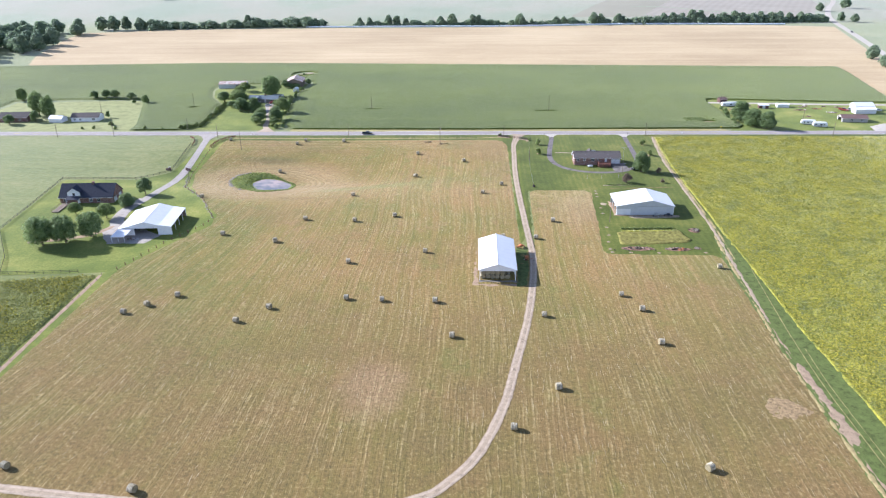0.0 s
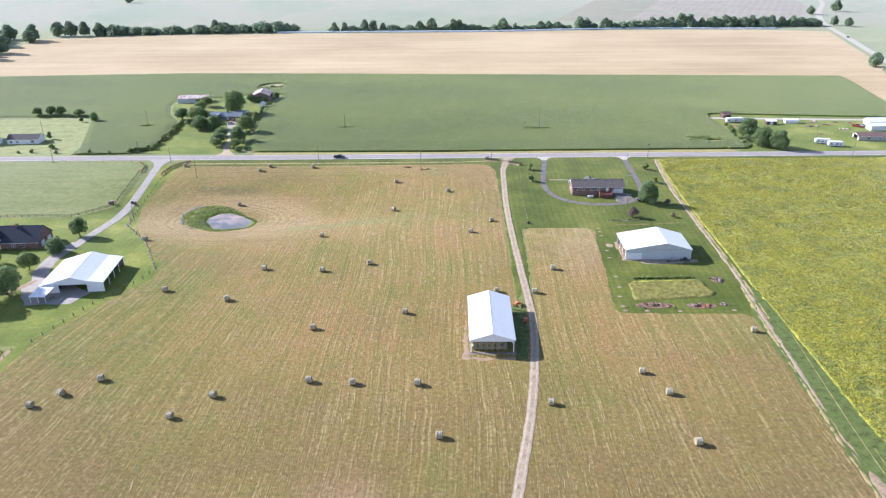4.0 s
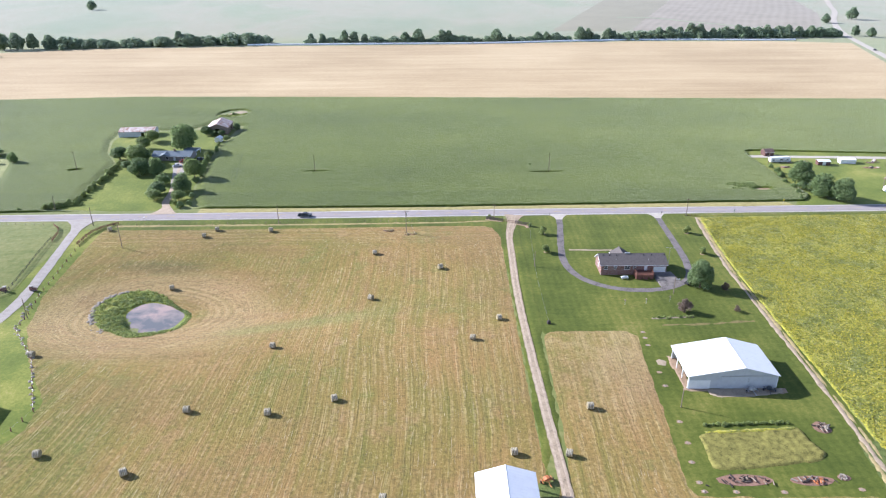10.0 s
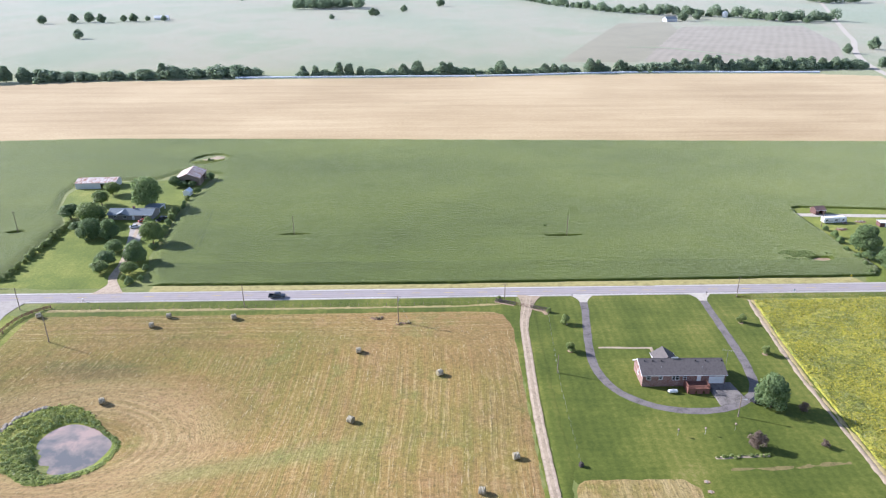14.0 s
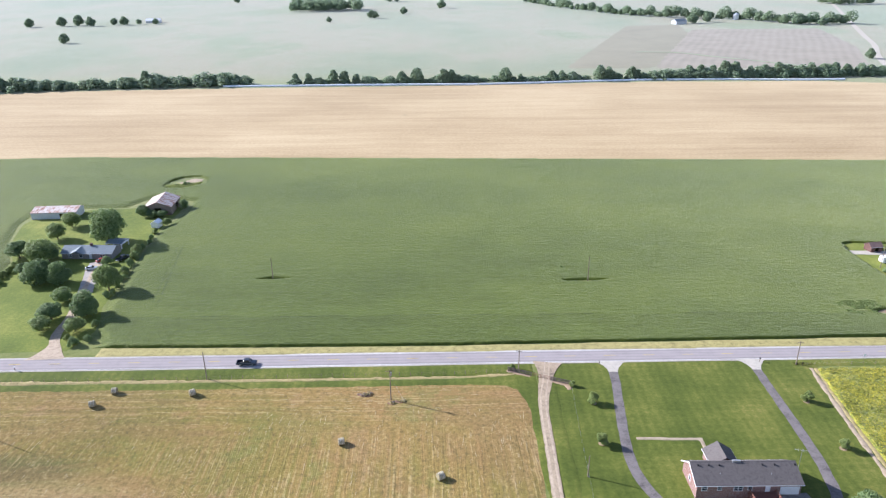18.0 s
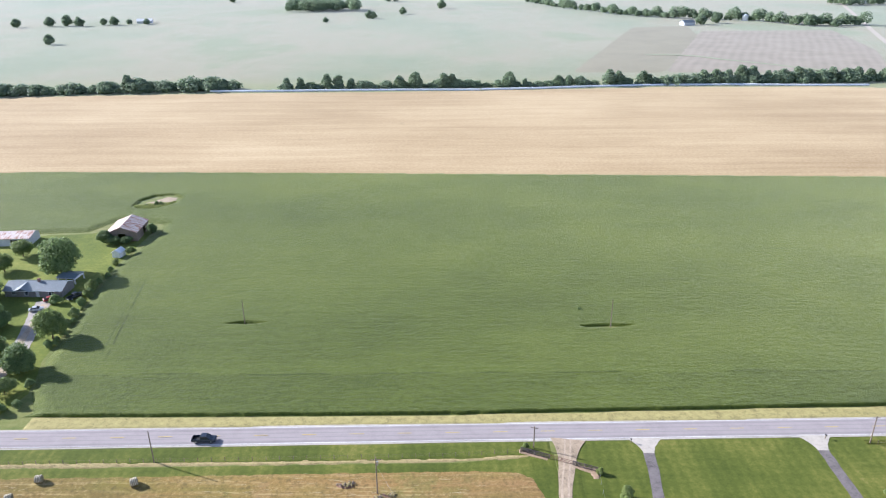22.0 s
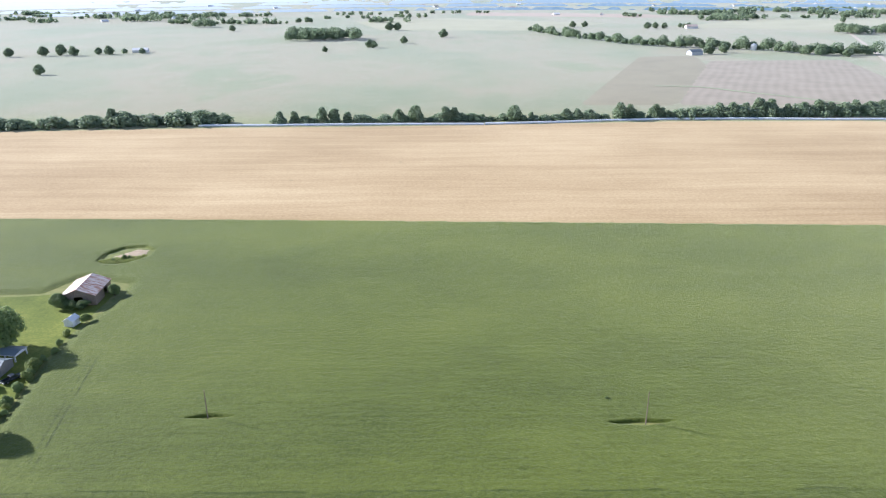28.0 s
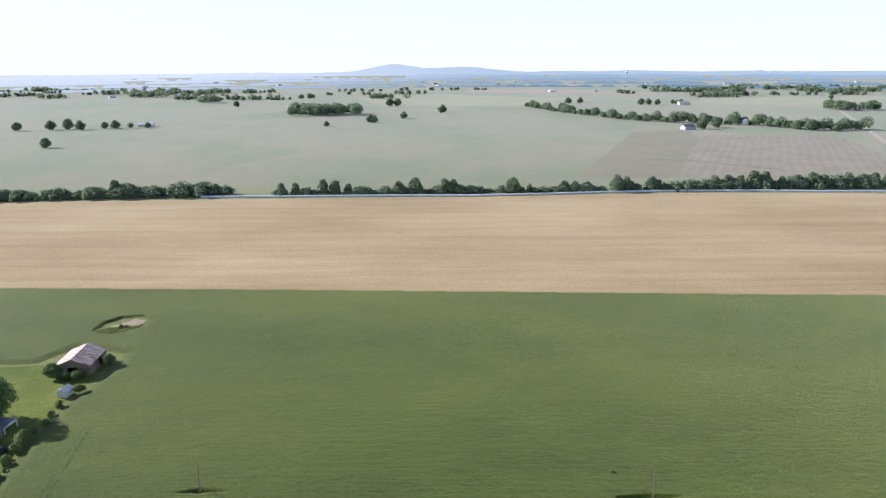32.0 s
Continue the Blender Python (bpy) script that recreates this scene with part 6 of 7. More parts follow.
for px in (-3.3, -1.1, 1.1, 3.3):
    for py in (-2.0, 2.0):
        if py < 0 or abs(px) > 3:
            part("post", boxes((px - 0.07, px + 0.07, py - 0.07, py + 0.07, 0, 2.75)), RED_WOOD, deck)
for z in (2.0, 2.25, 2.5, 2.7):
    part("rail", boxes((-3.3, 3.3, -2.05, -2.0, z, z + 0.1)), RED_WOOD, deck)
    for px in (-3.3, 3.25):
        part("rail", boxes((px, px + 0.05, -2.0, 2.0, z, z + 0.1)), RED_WOOD, deck)
for i in range(14):
    part("skirt_board", boxes((-3.3 + 0.474 * i, -3.3 + 0.474 * i + 0.44, -2.03, -1.99, 0.05 if i % 5 else 0.9, 1.68)), RED_WOOD, deck)
    if i < 8:
        part("skirt_board", boxes((-3.33, -3.29, -2.0 + 0.5 * i, -2.0 + 0.5 * i + 0.46, 0.05, 1.68)), RED_WOOD, deck)
tank = thing("propane_tank", place(59.6, 348.6), "white propane tank standing on the lawn", "propane tank")
bmd = bmesh.new()
bmesh.ops.create_uvsphere(bmd, u_segments=16, v_segments=10, radius=0.5)
for vv in bmd.verts:
    vv.co = Vector((vv.co.z * 0.8 + math.copysign(0.95, vv.co.z) if abs(vv.co.z) > 1e-4 else 0, vv.co.x, vv.co.y + 0.75))
part("vessel", bmd, WHITE, tank)
for px in (-0.8, 0.8):
    part("foot", boxes((px - 0.08, px + 0.08, -0.3, 0.3, 0, 0.35)), CONCRETE, tank)
part("dome", rod(bmesh.new(), (0, 0, 1.2), (0, 0, 1.42), 0.22, 0.18, 12), STEEL, tank, "valve cover")
ant = thing("tv_antenna", place(78.2, 359.5), "tall metal television antenna mast beside the house", "antenna")
part("mast", rod(bmesh.new(), (0, 0, -0.2), (0, 0, 7.2), 0.06, 0.04, 6), STEEL, ant)
bmd = bmesh.new()
rod(bmd, (-1.6, 0.4, 7.0), (1.6, -0.4, 7.0), 0.035, None, 5)
part("boom", bmd, STEEL, ant)
for i in range(6):
    s = -1.4 + 2.8 * i / 5
    part("element", rod(bmesh.new(), (s - 0.12, 0.25 * -s - 0.45, 7.0), (s + 0.12, 0.25 * -s + 0.45, 7.0), 0.018, None, 4), STEEL, ant)

# the west farmhouse
wh = gable("farmhouse", -176.2, 299.0, 3, 24.0, 11.0, 3.1, 7.7, BRICK, DARK_SHINGLE, "brick farmhouse with a steep dark roof and white dormer", "house", 0.45, 0.0, 0.0,
           south=((-9.5, 1.4, 0.9, 2.3, "window"), (2.0, 1.4, 0.9, 2.3, "window"), (5.5, 1.4, 0.9, 2.3, "window"), (-3.5, 1.0, 0.1, 2.2, "door")), east=((-2.6, 2.6, 0.05, 2.3, "garage"), (2.6, 2.6, 0.05, 2.3, "garage")))
bmd = bmesh.new()
cells(bmd, "x", -8.2, -2.6, -5.2, 0.2, 3.0, 5.2, [(-6.0, -4.8, 3.6, 4.9)])
prism(bmd, [(-8.2, -5.2, 5.2), (-2.6, -5.2, 5.2), (-5.4, -5.2, 7.1)], (0, 0.2, 0))
part("dormer", bmd, WHITE, wh, "white dormer with a pointed gable")
part("dormer_window", boxes((-6.0, -4.8, -5.12, -5.05, 3.6, 4.9)), GLASS, wh)
for s in (-1, 1):
    part("dormer_roof", prism(bmesh.new(), [(-5.4, -5.5, 7.3), (-5.4 + s * 3.2, -5.5, 5.15), (-5.4 + s * 3.2, -1.5, 5.15), (-5.4, 0.4, 7.3)], (0, 0, 0.12)), DARK_SHINGLE, wh)
part("porch_roof", prism(bmesh.new(), [(-8.4, -8.0, 2.5), (-2.4, -8.0, 2.5), (-2.4, -5.5, 3.3), (-8.4, -5.5, 3.3)], (0, 0, 0.14)), DARK_SHINGLE, wh)
for px in (-8.1, -2.7):
    part("porch_post", boxes((px - 0.09, px + 0.09, -7.8, -7.62, 0, 2.5)), WHITE, wh)
part("chimney", boxes((1.5, 2.5, -0.6, 0.6, 6.0, 8.5)), BRICK, wh, "brick chimney")
dk = thing("patio_deck", place(-184.5, 286.5, 3), "low dark timber deck at the farmhouse corner", "deck")
part("platform", boxes((-1.5, 1.5, -5, 5, 0, 0.5)), WOOD, dk)
for i in range(6):
    part("baluster", boxes((-1.5, -1.42, -5 + 1.96 * i, -4.9 + 1.96 * i, 0.5, 1.4)), WOOD, dk)
part("rail", boxes((-1.52, -1.4, -5, 5, 1.35, 1.45)), WOOD, dk)

# the white barn with lean-tos
wb = gable("white_barn", -136.6, 268.0, 95, 20.5, 16.0, 4.3, 5.9, WHITE, WHITE_ROOF, "white metal barn with open lean-to sides", "barn", 0.3, -2.5, 0.9, west=((-2.8, 9.4, 0.0, 3.3, "open"),), open_sides="s", he_n=3.0)
part("lean_to_roof", prism(bmesh.new(), [(-10.5, -13.2, 3.5), (-10.5, -8.3, 4.35), (10.5, -8.3, 4.35), (10.5, -13.2, 3.5)], (0, 0, 0.1)), WHITE_ROOF, wb, "lean-to roof of white metal")
for i in range(5):
    px = -10.0 + 5.0 * i
    part("post", boxes((px - 0.1, px + 0.1, -13.1, -12.9, -0.1, 3.5)), WHITE, wb)
part("lean_to_wall", prism(bmesh.new(), [(-10.2, -13.0, -0.1), (-10.2, -7.8, -0.1), (-10.2, -7.8, 4.3), (-10.2, -13.0, 3.45)], (0.15, 0, 0)), WHITE, wb)
part("back_wall", prism(bmesh.new(), [(10.1, -13.0, -0.1), (10.1, -7.8, -0.1), (10.1, -7.8, 4.3), (10.1, -13.0, 3.45)], (0.1, 0, 0)), WOOD, wb)
carport = thing("carport", Matrix(), "low white metal carport beside the barn", "carport")
part("roof", prism(bmesh.new(), [(-143.9, 250.2, 2.5), (-138.4, 250.2, 2.5), (-138.3, 257.6, 2.95), (-143.9, 257.6, 2.95)], (0, 0, 0.1)), WHITE_ROOF, carport)
for px in (-143.7, -141.1, -138.6):
    for py, h in ((250.5, 2.5), (257.3, 2.9)):
        part("post", boxes((px - 0.07, px + 0.07, py - 0.07, py + 0.07, -0.1, h + 0.03)), WHITE, carport)
structure(field("barn_yard", [(-145.5, 248.8), (-129.5, 249.3), (-127, 258.5), (-133, 262), (-146, 271), (-152, 268), (-154.5, 262), (-150, 254.5)], 0.8, 0.12, PALE_DRIVE, wander=1.0, seed=51, slope=0.1), "grey trodden yard before the white barn", "yard", "stuff")

# the homestead's buildings
# Siding colour is darkened to hold the shade on the front wall.
hh = gable("homestead_house", -148.6, 493.4, -2, 20.5, 8.2, 2.7, 4.3, plain("shade_darkened_siding", (0.27, 0.25, 0.235), 0.8, 0.2, 0, 0.15, 1.0), BLUE_ROOF, "low farmhouse with a blue-grey metal roof", "house", 0.5, 0.0, 0.8, south=((-7, 1.3, 0.9, 2.1, "window"), (-2.5, 1.3, 0.9, 2.1, "window"), (1.5, 1.0, 0.1, 2.1, "door"), (6.5, 2.0, 0.8, 2.1, "window")))
for s in (-1, 1):
    part("porch_roof", prism(bmesh.new(), [(-3.4, -5.6, 3.9), (-3.4 + s * 3.2, -5.6, 2.5), (-3.4 + s * 3.2, -3.2, 2.9), (-3.4, -0.6, 4.3)], (0, 0, 0.1)), BLUE_ROOF, hh)
part("chimney", boxes((0.2, 1.0, -0.5, 0.3, 3.9, 5.4)), BRICK, hh, "dark brick chimney")
gable("carport", -141.9, 502.5, -8, 7.0, 5.6, 2.5, 3.0, WHITE, BLUE_ROOF, "blue-grey metal carport behind the farmhouse", "carport", 0.25, 0.0, 0.8, open_sides="nsew")
gable("long_shed", -186.0, 540.6, 4, 20.5, 9.0, 3.2, 4.4, GREY_METAL, RUST, "long pale metal shed with a rusted roof", "shed", 0.2, 1.5, 0.8, south=((4, 3.0, 0, 2.6, "open"),))
gable("old_barn", -139.2, 547.8, 94, 15.0, 12.4, 4.1, 6.5, WOOD, RUST, "weathered timber barn with a rusted tin roof", "barn", 0.4, 0.0, 0.8, south=((2, 3.0, 0, 3.2, "open"),), west=((0, 3.2, 0, 3.4, "open"),))
gable("garden_hut", -133.8, 525.2, 80, 3.8, 3.4, 2.3, 3.3, WHITE, WHITE_ROOF, "tiny pale hut with a white metal roof", "hut", 0.3, 0.0, 0.6, west=((0, 0.9, 0.1, 1.9, "door"),))
structure(field("field_hollow", [(-149, 588), (-140, 598.5), (-134.5, 597), (-134, 591), (-139, 588)], 0.8, 0.08, TAN_SOIL, wander=1.2, seed=61), "bare pale soil in a crop hollow", "bare soil", "stuff")
v, f = [], []
for i in range(520):
    x, y = rng.uniform(-152, -132.5), rng.uniform(579, 594)
    if y - 587.5 > 0.35 * (x + 141) + rng.gauss(0, 0.8) or float(inside(CROP_HOLE, np.array([x]), np.array([y]))[0]) < 0.4:
        continue
    a1, b1 = leaf_cloud(rng, [(x, y, 0.3, rng.uniform(0.35, 0.8))], 40, 0.24)
    n0 = len(v)
    v += a1
    f += [tuple(k + n0 for k in t) for t in b1]
structure(raw("hollow_weeds", v, f, LEAF_R), "yellow-green weeds filling the crop hollow", "weeds", "stuff")
for x, y, h in ((-141.5, 586.4, 2.2), (-139.8, 587.2, 1.6), (-145.5, 584.2, 1.5)):
    plant("shrub2", x, y, h, 0.9, "low dark bush in the crop hollow", "hollow bushes")
structure(field("bare_patch", [(140, 438.4), (145, 441.2), (150.5, 440.6), (151, 437.2), (145.5, 435.8)], 0.5, 0.08, DIRT, wander=0.6, seed=91), "bare brown patch in the crop", "bare soil", "stuff")
v, f = [], []
for i in range(420):
    a, q = rng.uniform(0, 6.283), math.sqrt(rng.random())
    x, y = 139.5 + 12.5 * q * math.cos(a), 441.4 + 4.8 * q * math.sin(a)
    if math.hypot(x - 146, (y - 438.8) * 1.6) < 4.5 or value_noise(np.float64(x / 3), np.float64(y / 3), 4) < 0.52:
        continue
    a1, b1 = leaf_cloud(rng, [(x, y, 0.8, rng.uniform(0.25, 0.5))], 26, 0.18)
    n0 = len(v)
    v += a1
    f += [tuple(k + n0 for k in t) for t in b1]
structure(raw("tall_weeds", v, f, LEAF_C), "grey-green weeds standing above the crop", "weeds", "stuff")
plant("shrub2", 41.0, 476.2, 1.5, 0.9, "dark weed standing above the crop")

# the roadside farmyard
BROWN_ROOF = plain("brown_rusted_tin", (0.20, 0.135, 0.12), 0.7, 0.3, 0.1, 0.3, 1.5)
gable("red_shed", 170.2, 491.6, 8, 5.0, 4.2, 2.3, 3.6, BROWN_WOOD, BROWN_ROOF, "small dark red timber shed", "shed", 0.25, 0.0, 0.6, south=((0, 1.6, 0, 2.1, "open"),))
gable("metal_shed", 192.0, 475.0, -4, 6.0, 3.4, 2.1, 2.5, BROWN_WOOD, WHITE_ROOF, "small brown shed with a pale roof", "shed", 0.2, 0.6, 0.6, south=((0, 1.6, 0, 2.0, "door"),))
gable("metal_shed", 205.6, 477.6, -4, 7.6, 3.6, 2.1, 2.5, WHITE, WHITE_ROOF, "low white metal shed", "shed", 0.2, 0.6, 0.6)
gable("open_garage", 234.5, 442.0, -4, 15.0, 8.0, 2.5, 3.9, CONCRETE, BROWN_ROOF, "open-fronted garage with a brown roof", "garage", 0.4, 0.0, 0.0, west=((0, 5.0, 0, 2.4, "open"),), south=((-2, 1.6, 0.9, 2.0, "window"), (4, 1.6, 0.9, 2.0, "window")))
gable("white_house", 254.5, 472.0, 2, 12.0, 7.0, 2.8, 4.6, WHITE, WHITE_ROOF, "white two-part house behind the yard", "house", 0.4, 0.0, 0.8, south=((-3, 1.4, 0.9, 2.2, "window"), (3, 1.4, 0.9, 2.2, "window")))
gable("white_shed", 251.0, 462.0, 2, 13.0, 5.5, 2.8, 3.8, WHITE, WHITE_ROOF, "low white shed before the house", "shed", 0.3, 0.0, 0.8, south=((2, 2.6, 0.0, 2.1, "garage"),))
# the far west roadside houses
gable("roadside_house", -250.5, 441.0, 3, 17.5, 8.5, 2.8, 4.8, WHITE, SHINGLE, "low white house with a brown roof", "house", 0.4, 0.0, 0.0, south=((-6.5, 1.4, 0.9, 2.1, "window"), (-3, 1.4, 0.9, 2.1, "window"), (1, 1.0, 0.1, 2.1, "door"), (5.5, 1.8, 0.9, 2.1, "window")))
gable("roadside_house", -268.0, 437.0, -8, 9.0, 6.0, 2.6, 4.0, WHITE, WHITE_ROOF, "small white annex beside the roadside house", "house", 0.3)
gable("roadside_house", -297.0, 440.0, 5, 18.0, 10.0, 3.0, 5.4, BRICK, SHINGLE, "grey-roofed house among trees", "house", 0.4, south=((-4, 1.4, 0.9, 2.1, "window"), (4, 1.4, 0.9, 2.1, "window")))
# far farm buildings
gable("far_barn", 376, 1412, 20, 20, 13, 4.5, 8, GREY_METAL, BLUE_ROOF, "distant pale blue-grey barn", "barn", 0.4)
gable("far_barn", 560, 1990, 5, 26, 14, 5, 8.5, WHITE, RUST, "distant barn with a brown roof", "barn", 0.4)
gable("far_barn", -505, 1512, 10, 24, 12, 4, 7, WHITE, WHITE_ROOF, "distant barn with a white roof", "barn", 0.4)
gable("far_barn", 880, 1830, 30, 18, 10, 4, 7, WHITE, WHITE_ROOF, "distant white farm building", "barn", 0.4)
silo = thing("silo", place(492, 1478), "pale metal grain silo with a domed top", "silo")
part("drum", rod(bmesh.new(), (0, 0, 0), (0, 0, 8), 5, 5, 20), WHITE, silo)
part("dome", rod(bmesh.new(), (0, 0, 8), (0, 0, 10.5), 5, 1.2, 20), WHITE_ROOF, silo)
tower = thing("water_tower", place(905, 3900), "pale water tower in the distance", "water tower")
part("stem", rod(bmesh.new(), (0, 0, 0), (0, 0, 30), 2.2, 1.6, 10), WHITE, tower)
bmd = bmesh.new()
bmesh.ops.create_uvsphere(bmd, u_segments=14, v_segments=8, radius=7)
for vv in bmd.verts:
    vv.co.z = vv.co.z * 0.8 + 33
part("bulb", bmd, WHITE, tower)
for k, (x, y) in enumerate([(rg.uniform(200, 1700), rg.uniform(2500, 3600)) for _ in range(16)] + [(rg.uniform(-1400, 0), rg.uniform(2400, 3600)) for _ in range(8)]):
    gable("far_house", x, y, rg.uniform(0, 90), rg.uniform(14, 26), rg.uniform(9, 13), 3.5, 6.5, WHITE, WHITE_ROOF if k % 3 else RUST, "tiny pale building in the distance", "house", 0.3, group="distant buildings")

# ---- vehicles ----


def shell(rows, half):
    """A body lofted along x from rows of (x, z0, z1, half width factor)."""
    bm = bmesh.new()
    rings = []
    for x, z0, z1, w in rows:
        hw = half * w
        rings.append([bm.verts.new(p) for p in ((x, -hw, z0), (x, -hw, z0 + (z1 - z0) * 0.6), (x, -hw * 0.93, z1 - 0.05), (x, -hw * 0.82, z1), (x, hw * 0.82, z1), (x, hw * 0.93, z1 - 0.05), (x, hw, z0 + (z1 - z0) * 0.6), (x, hw, z0))])
    for a, b in zip(rings, rings[1:]):
        for i in range(8):
            bm.faces.new((a[i], a[(i + 1) % 8], b[(i + 1) % 8], b[i]))
    bm.faces.new(rings[0][::-1])
    bm.faces.new(rings[-1])
    bmesh.ops.recalc_face_normals(bm, faces=bm.faces)
    return bm


def vehicle(kind, x, y, turn, paint, label):
    ob = thing("pickup_truck" if kind == "pickup" else "car", place(x, y, turn, 1.0, 0.14), label, "pickup truck" if kind == "pickup" else "car")
    if kind == "pickup":
        n, hw = 2.95, 1.0
        part("body", shell([(-0.75, 0.42, 1.12, 1), (0.9, 0.42, 1.14, 1), (1.5, 0.42, 1.14, 1), (2.7, 0.42, 1.05, 0.97), (2.95, 0.5, 0.9, 0.9)], hw), paint, ob)
        part("cab", shell([(-0.75, 1.1, 1.75, 0.93), (-0.55, 1.1, 1.88, 0.9), (0.75, 1.1, 1.86, 0.9), (1.5, 1.1, 1.18, 0.93)], hw), GLASS, ob, "dark glazed cab")
        part("roof", boxes((-0.6, 0.75, -0.74, 0.74, 1.86, 1.92)), paint, ob)
        part("bed_floor", boxes((-2.9, -0.75, -1.0, 1.0, 0.45, 0.62)), BLACK, ob)
        for s in (-1, 1):
            part("bed_side", boxes((-2.9, -0.75, s * 1.0 - (0.1 if s > 0 else 0), s * 1.0 + (0.1 if s < 0 else 0), 0.45, 1.12)), paint, ob)
            part("headlight", boxes((2.86, 2.93, s * 0.62 - 0.16, s * 0.62 + 0.16, 0.74, 0.9)), SILVER, ob)
        part("tailgate", boxes((-2.98, -2.88, -0.98, 0.98, 0.5, 1.1)), paint, ob)
        part("bumper", boxes((-3.1, -2.98, -0.9, 0.9, 0.45, 0.62)), STEEL, ob)
        axles, wr = (-1.85, 1.85), 0.4
    else:
        hw = 0.9
        part("body", shell([(-2.25, 0.45, 0.85, 0.9), (-2.0, 0.32, 0.98, 1), (0.0, 0.3, 0.98, 1), (1.2, 0.3, 0.96, 1), (2.1, 0.35, 0.78, 0.95), (2.3, 0.45, 0.68, 0.85)], hw), paint, ob)
        part("cabin", shell([(-1.75, 0.92, 1.0, 0.9), (-1.1, 0.92, 1.42, 0.84), (0.3, 0.92, 1.44, 0.84), (1.1, 0.92, 1.0, 0.9)], hw), GLASS, ob, "dark glazed cabin")
        part("roof", boxes((-1.05, 0.3, -0.66, 0.66, 1.425, 1.47)), paint, ob)
        for s in (-1, 1):
            part("headlight", boxes((2.15, 2.28, s * 0.55 - 0.14, s * 0.55 + 0.14, 0.55, 0.67)), SILVER, ob)
        axles, wr = (-1.4, 1.4), 0.32
    for ax in axles:
        for s in (-1, 1):
            w = part("wheel", rod(bmesh.new(), (ax, s * (hw - 0.2), wr), (ax, s * (hw + 0.01), wr), wr, None, 16), BLACK, ob)
            part("rim", rod(bmesh.new(), (ax, s * (hw - 0.02), wr), (ax, s * (hw + 0.025), wr), wr * 0.6, None, 12), STEEL, w)
    return ob


vehicle("pickup", -63.9, road_y(-64) - 1.75, 0.8, NAVY, "dark blue pickup truck on the country road")
vehicle("car", -142.4, 479.0, 20, SILVER, "pale silver car parked before the farmhouse")
vehicle("car", -141.6, 486.6, 35, RED_PAINT, "red car parked close to the farmhouse")
vehicle("pickup", -133.8, 488.6, 60, NAVY, "dark pickup parked beside the farmhouse")
vehicle("car", 81.5, 344.3, 30, BLACK, "small dark car parked at the loop drive")
vehicle("car", 412, 820, 76, NAVY, "dark car on the side road")
vehicle("car", 262.5, 466.5, 10, SILVER, "silver car parked by the white house")
vehicle("pickup", 241.0, 467.5, -40, RED_PAINT, "faded red pickup standing in the yard")
vehicle("car", 245.6, 469.5, 60, SILVER, "pale car parked in the farmyard")


def trailer(x, y, turn, length, label):
    ob = thing("travel_trailer", place(x, y, turn), label, "trailer", "parked travel trailers")
    h = length / 2
    part("body", shell([(-h, 0.7, 2.6, 0.97), (-h + 0.3, 0.5, 2.85, 1), (h - 1.0, 0.5, 2.9, 1), (h - 0.3, 0.6, 2.5, 0.98), (h, 0.8, 1.9, 0.93)], 1.25), WHITE, ob)
    for px, w in ((-h + 1.5, 1.0), (0.3, 1.4), (h - 1.8, 0.8)):
        for s in (-1, 1):
            part("window", boxes((px - w / 2, px + w / 2, s * 1.25 - 0.015, s * 1.25 + 0.015, 1.35, 1.95)), GLASS, ob)
    part("door", boxes((1.3, 1.95, -1.275, -1.24, 0.65, 2.4)), SILVER, ob)
    part("stripe", boxes((-h + 0.4, h - 1.0, -1.27, -1.245, 1.0, 1.15)), NAVY, ob, "dark stripe along the side")
    part("air_unit", boxes((-0.4, 0.5, -0.35, 0.35, 2.85, 3.12)), WHITE, ob)
    part("hitch", boxes((h - 0.1, h + 1.2, -0.06, 0.06, 0.5, 0.6)), BLACK, ob)
    part("jack", boxes((h + 0.9, h + 1.0, -0.05, 0.05, 0.0, 0.6)), STEEL, ob)
    for ax in (-0.5, 0.4):
        for s in (-1, 1):
            part("wheel", rod(bmesh.new(), (ax, s * 1.02, 0.34), (ax, s * 1.24, 0.34), 0.34, None, 14), BLACK, ob)


trailer(203.8, 433.2, 168, 8.0, "white travel trailer parked on farmyard grass")
trailer(208.6, 427.8, -8, 8.0, "white travel trailer beside another one")
trailer(171.5, 479.6, 6, 11.0, "long white trailer home with a pale roof")


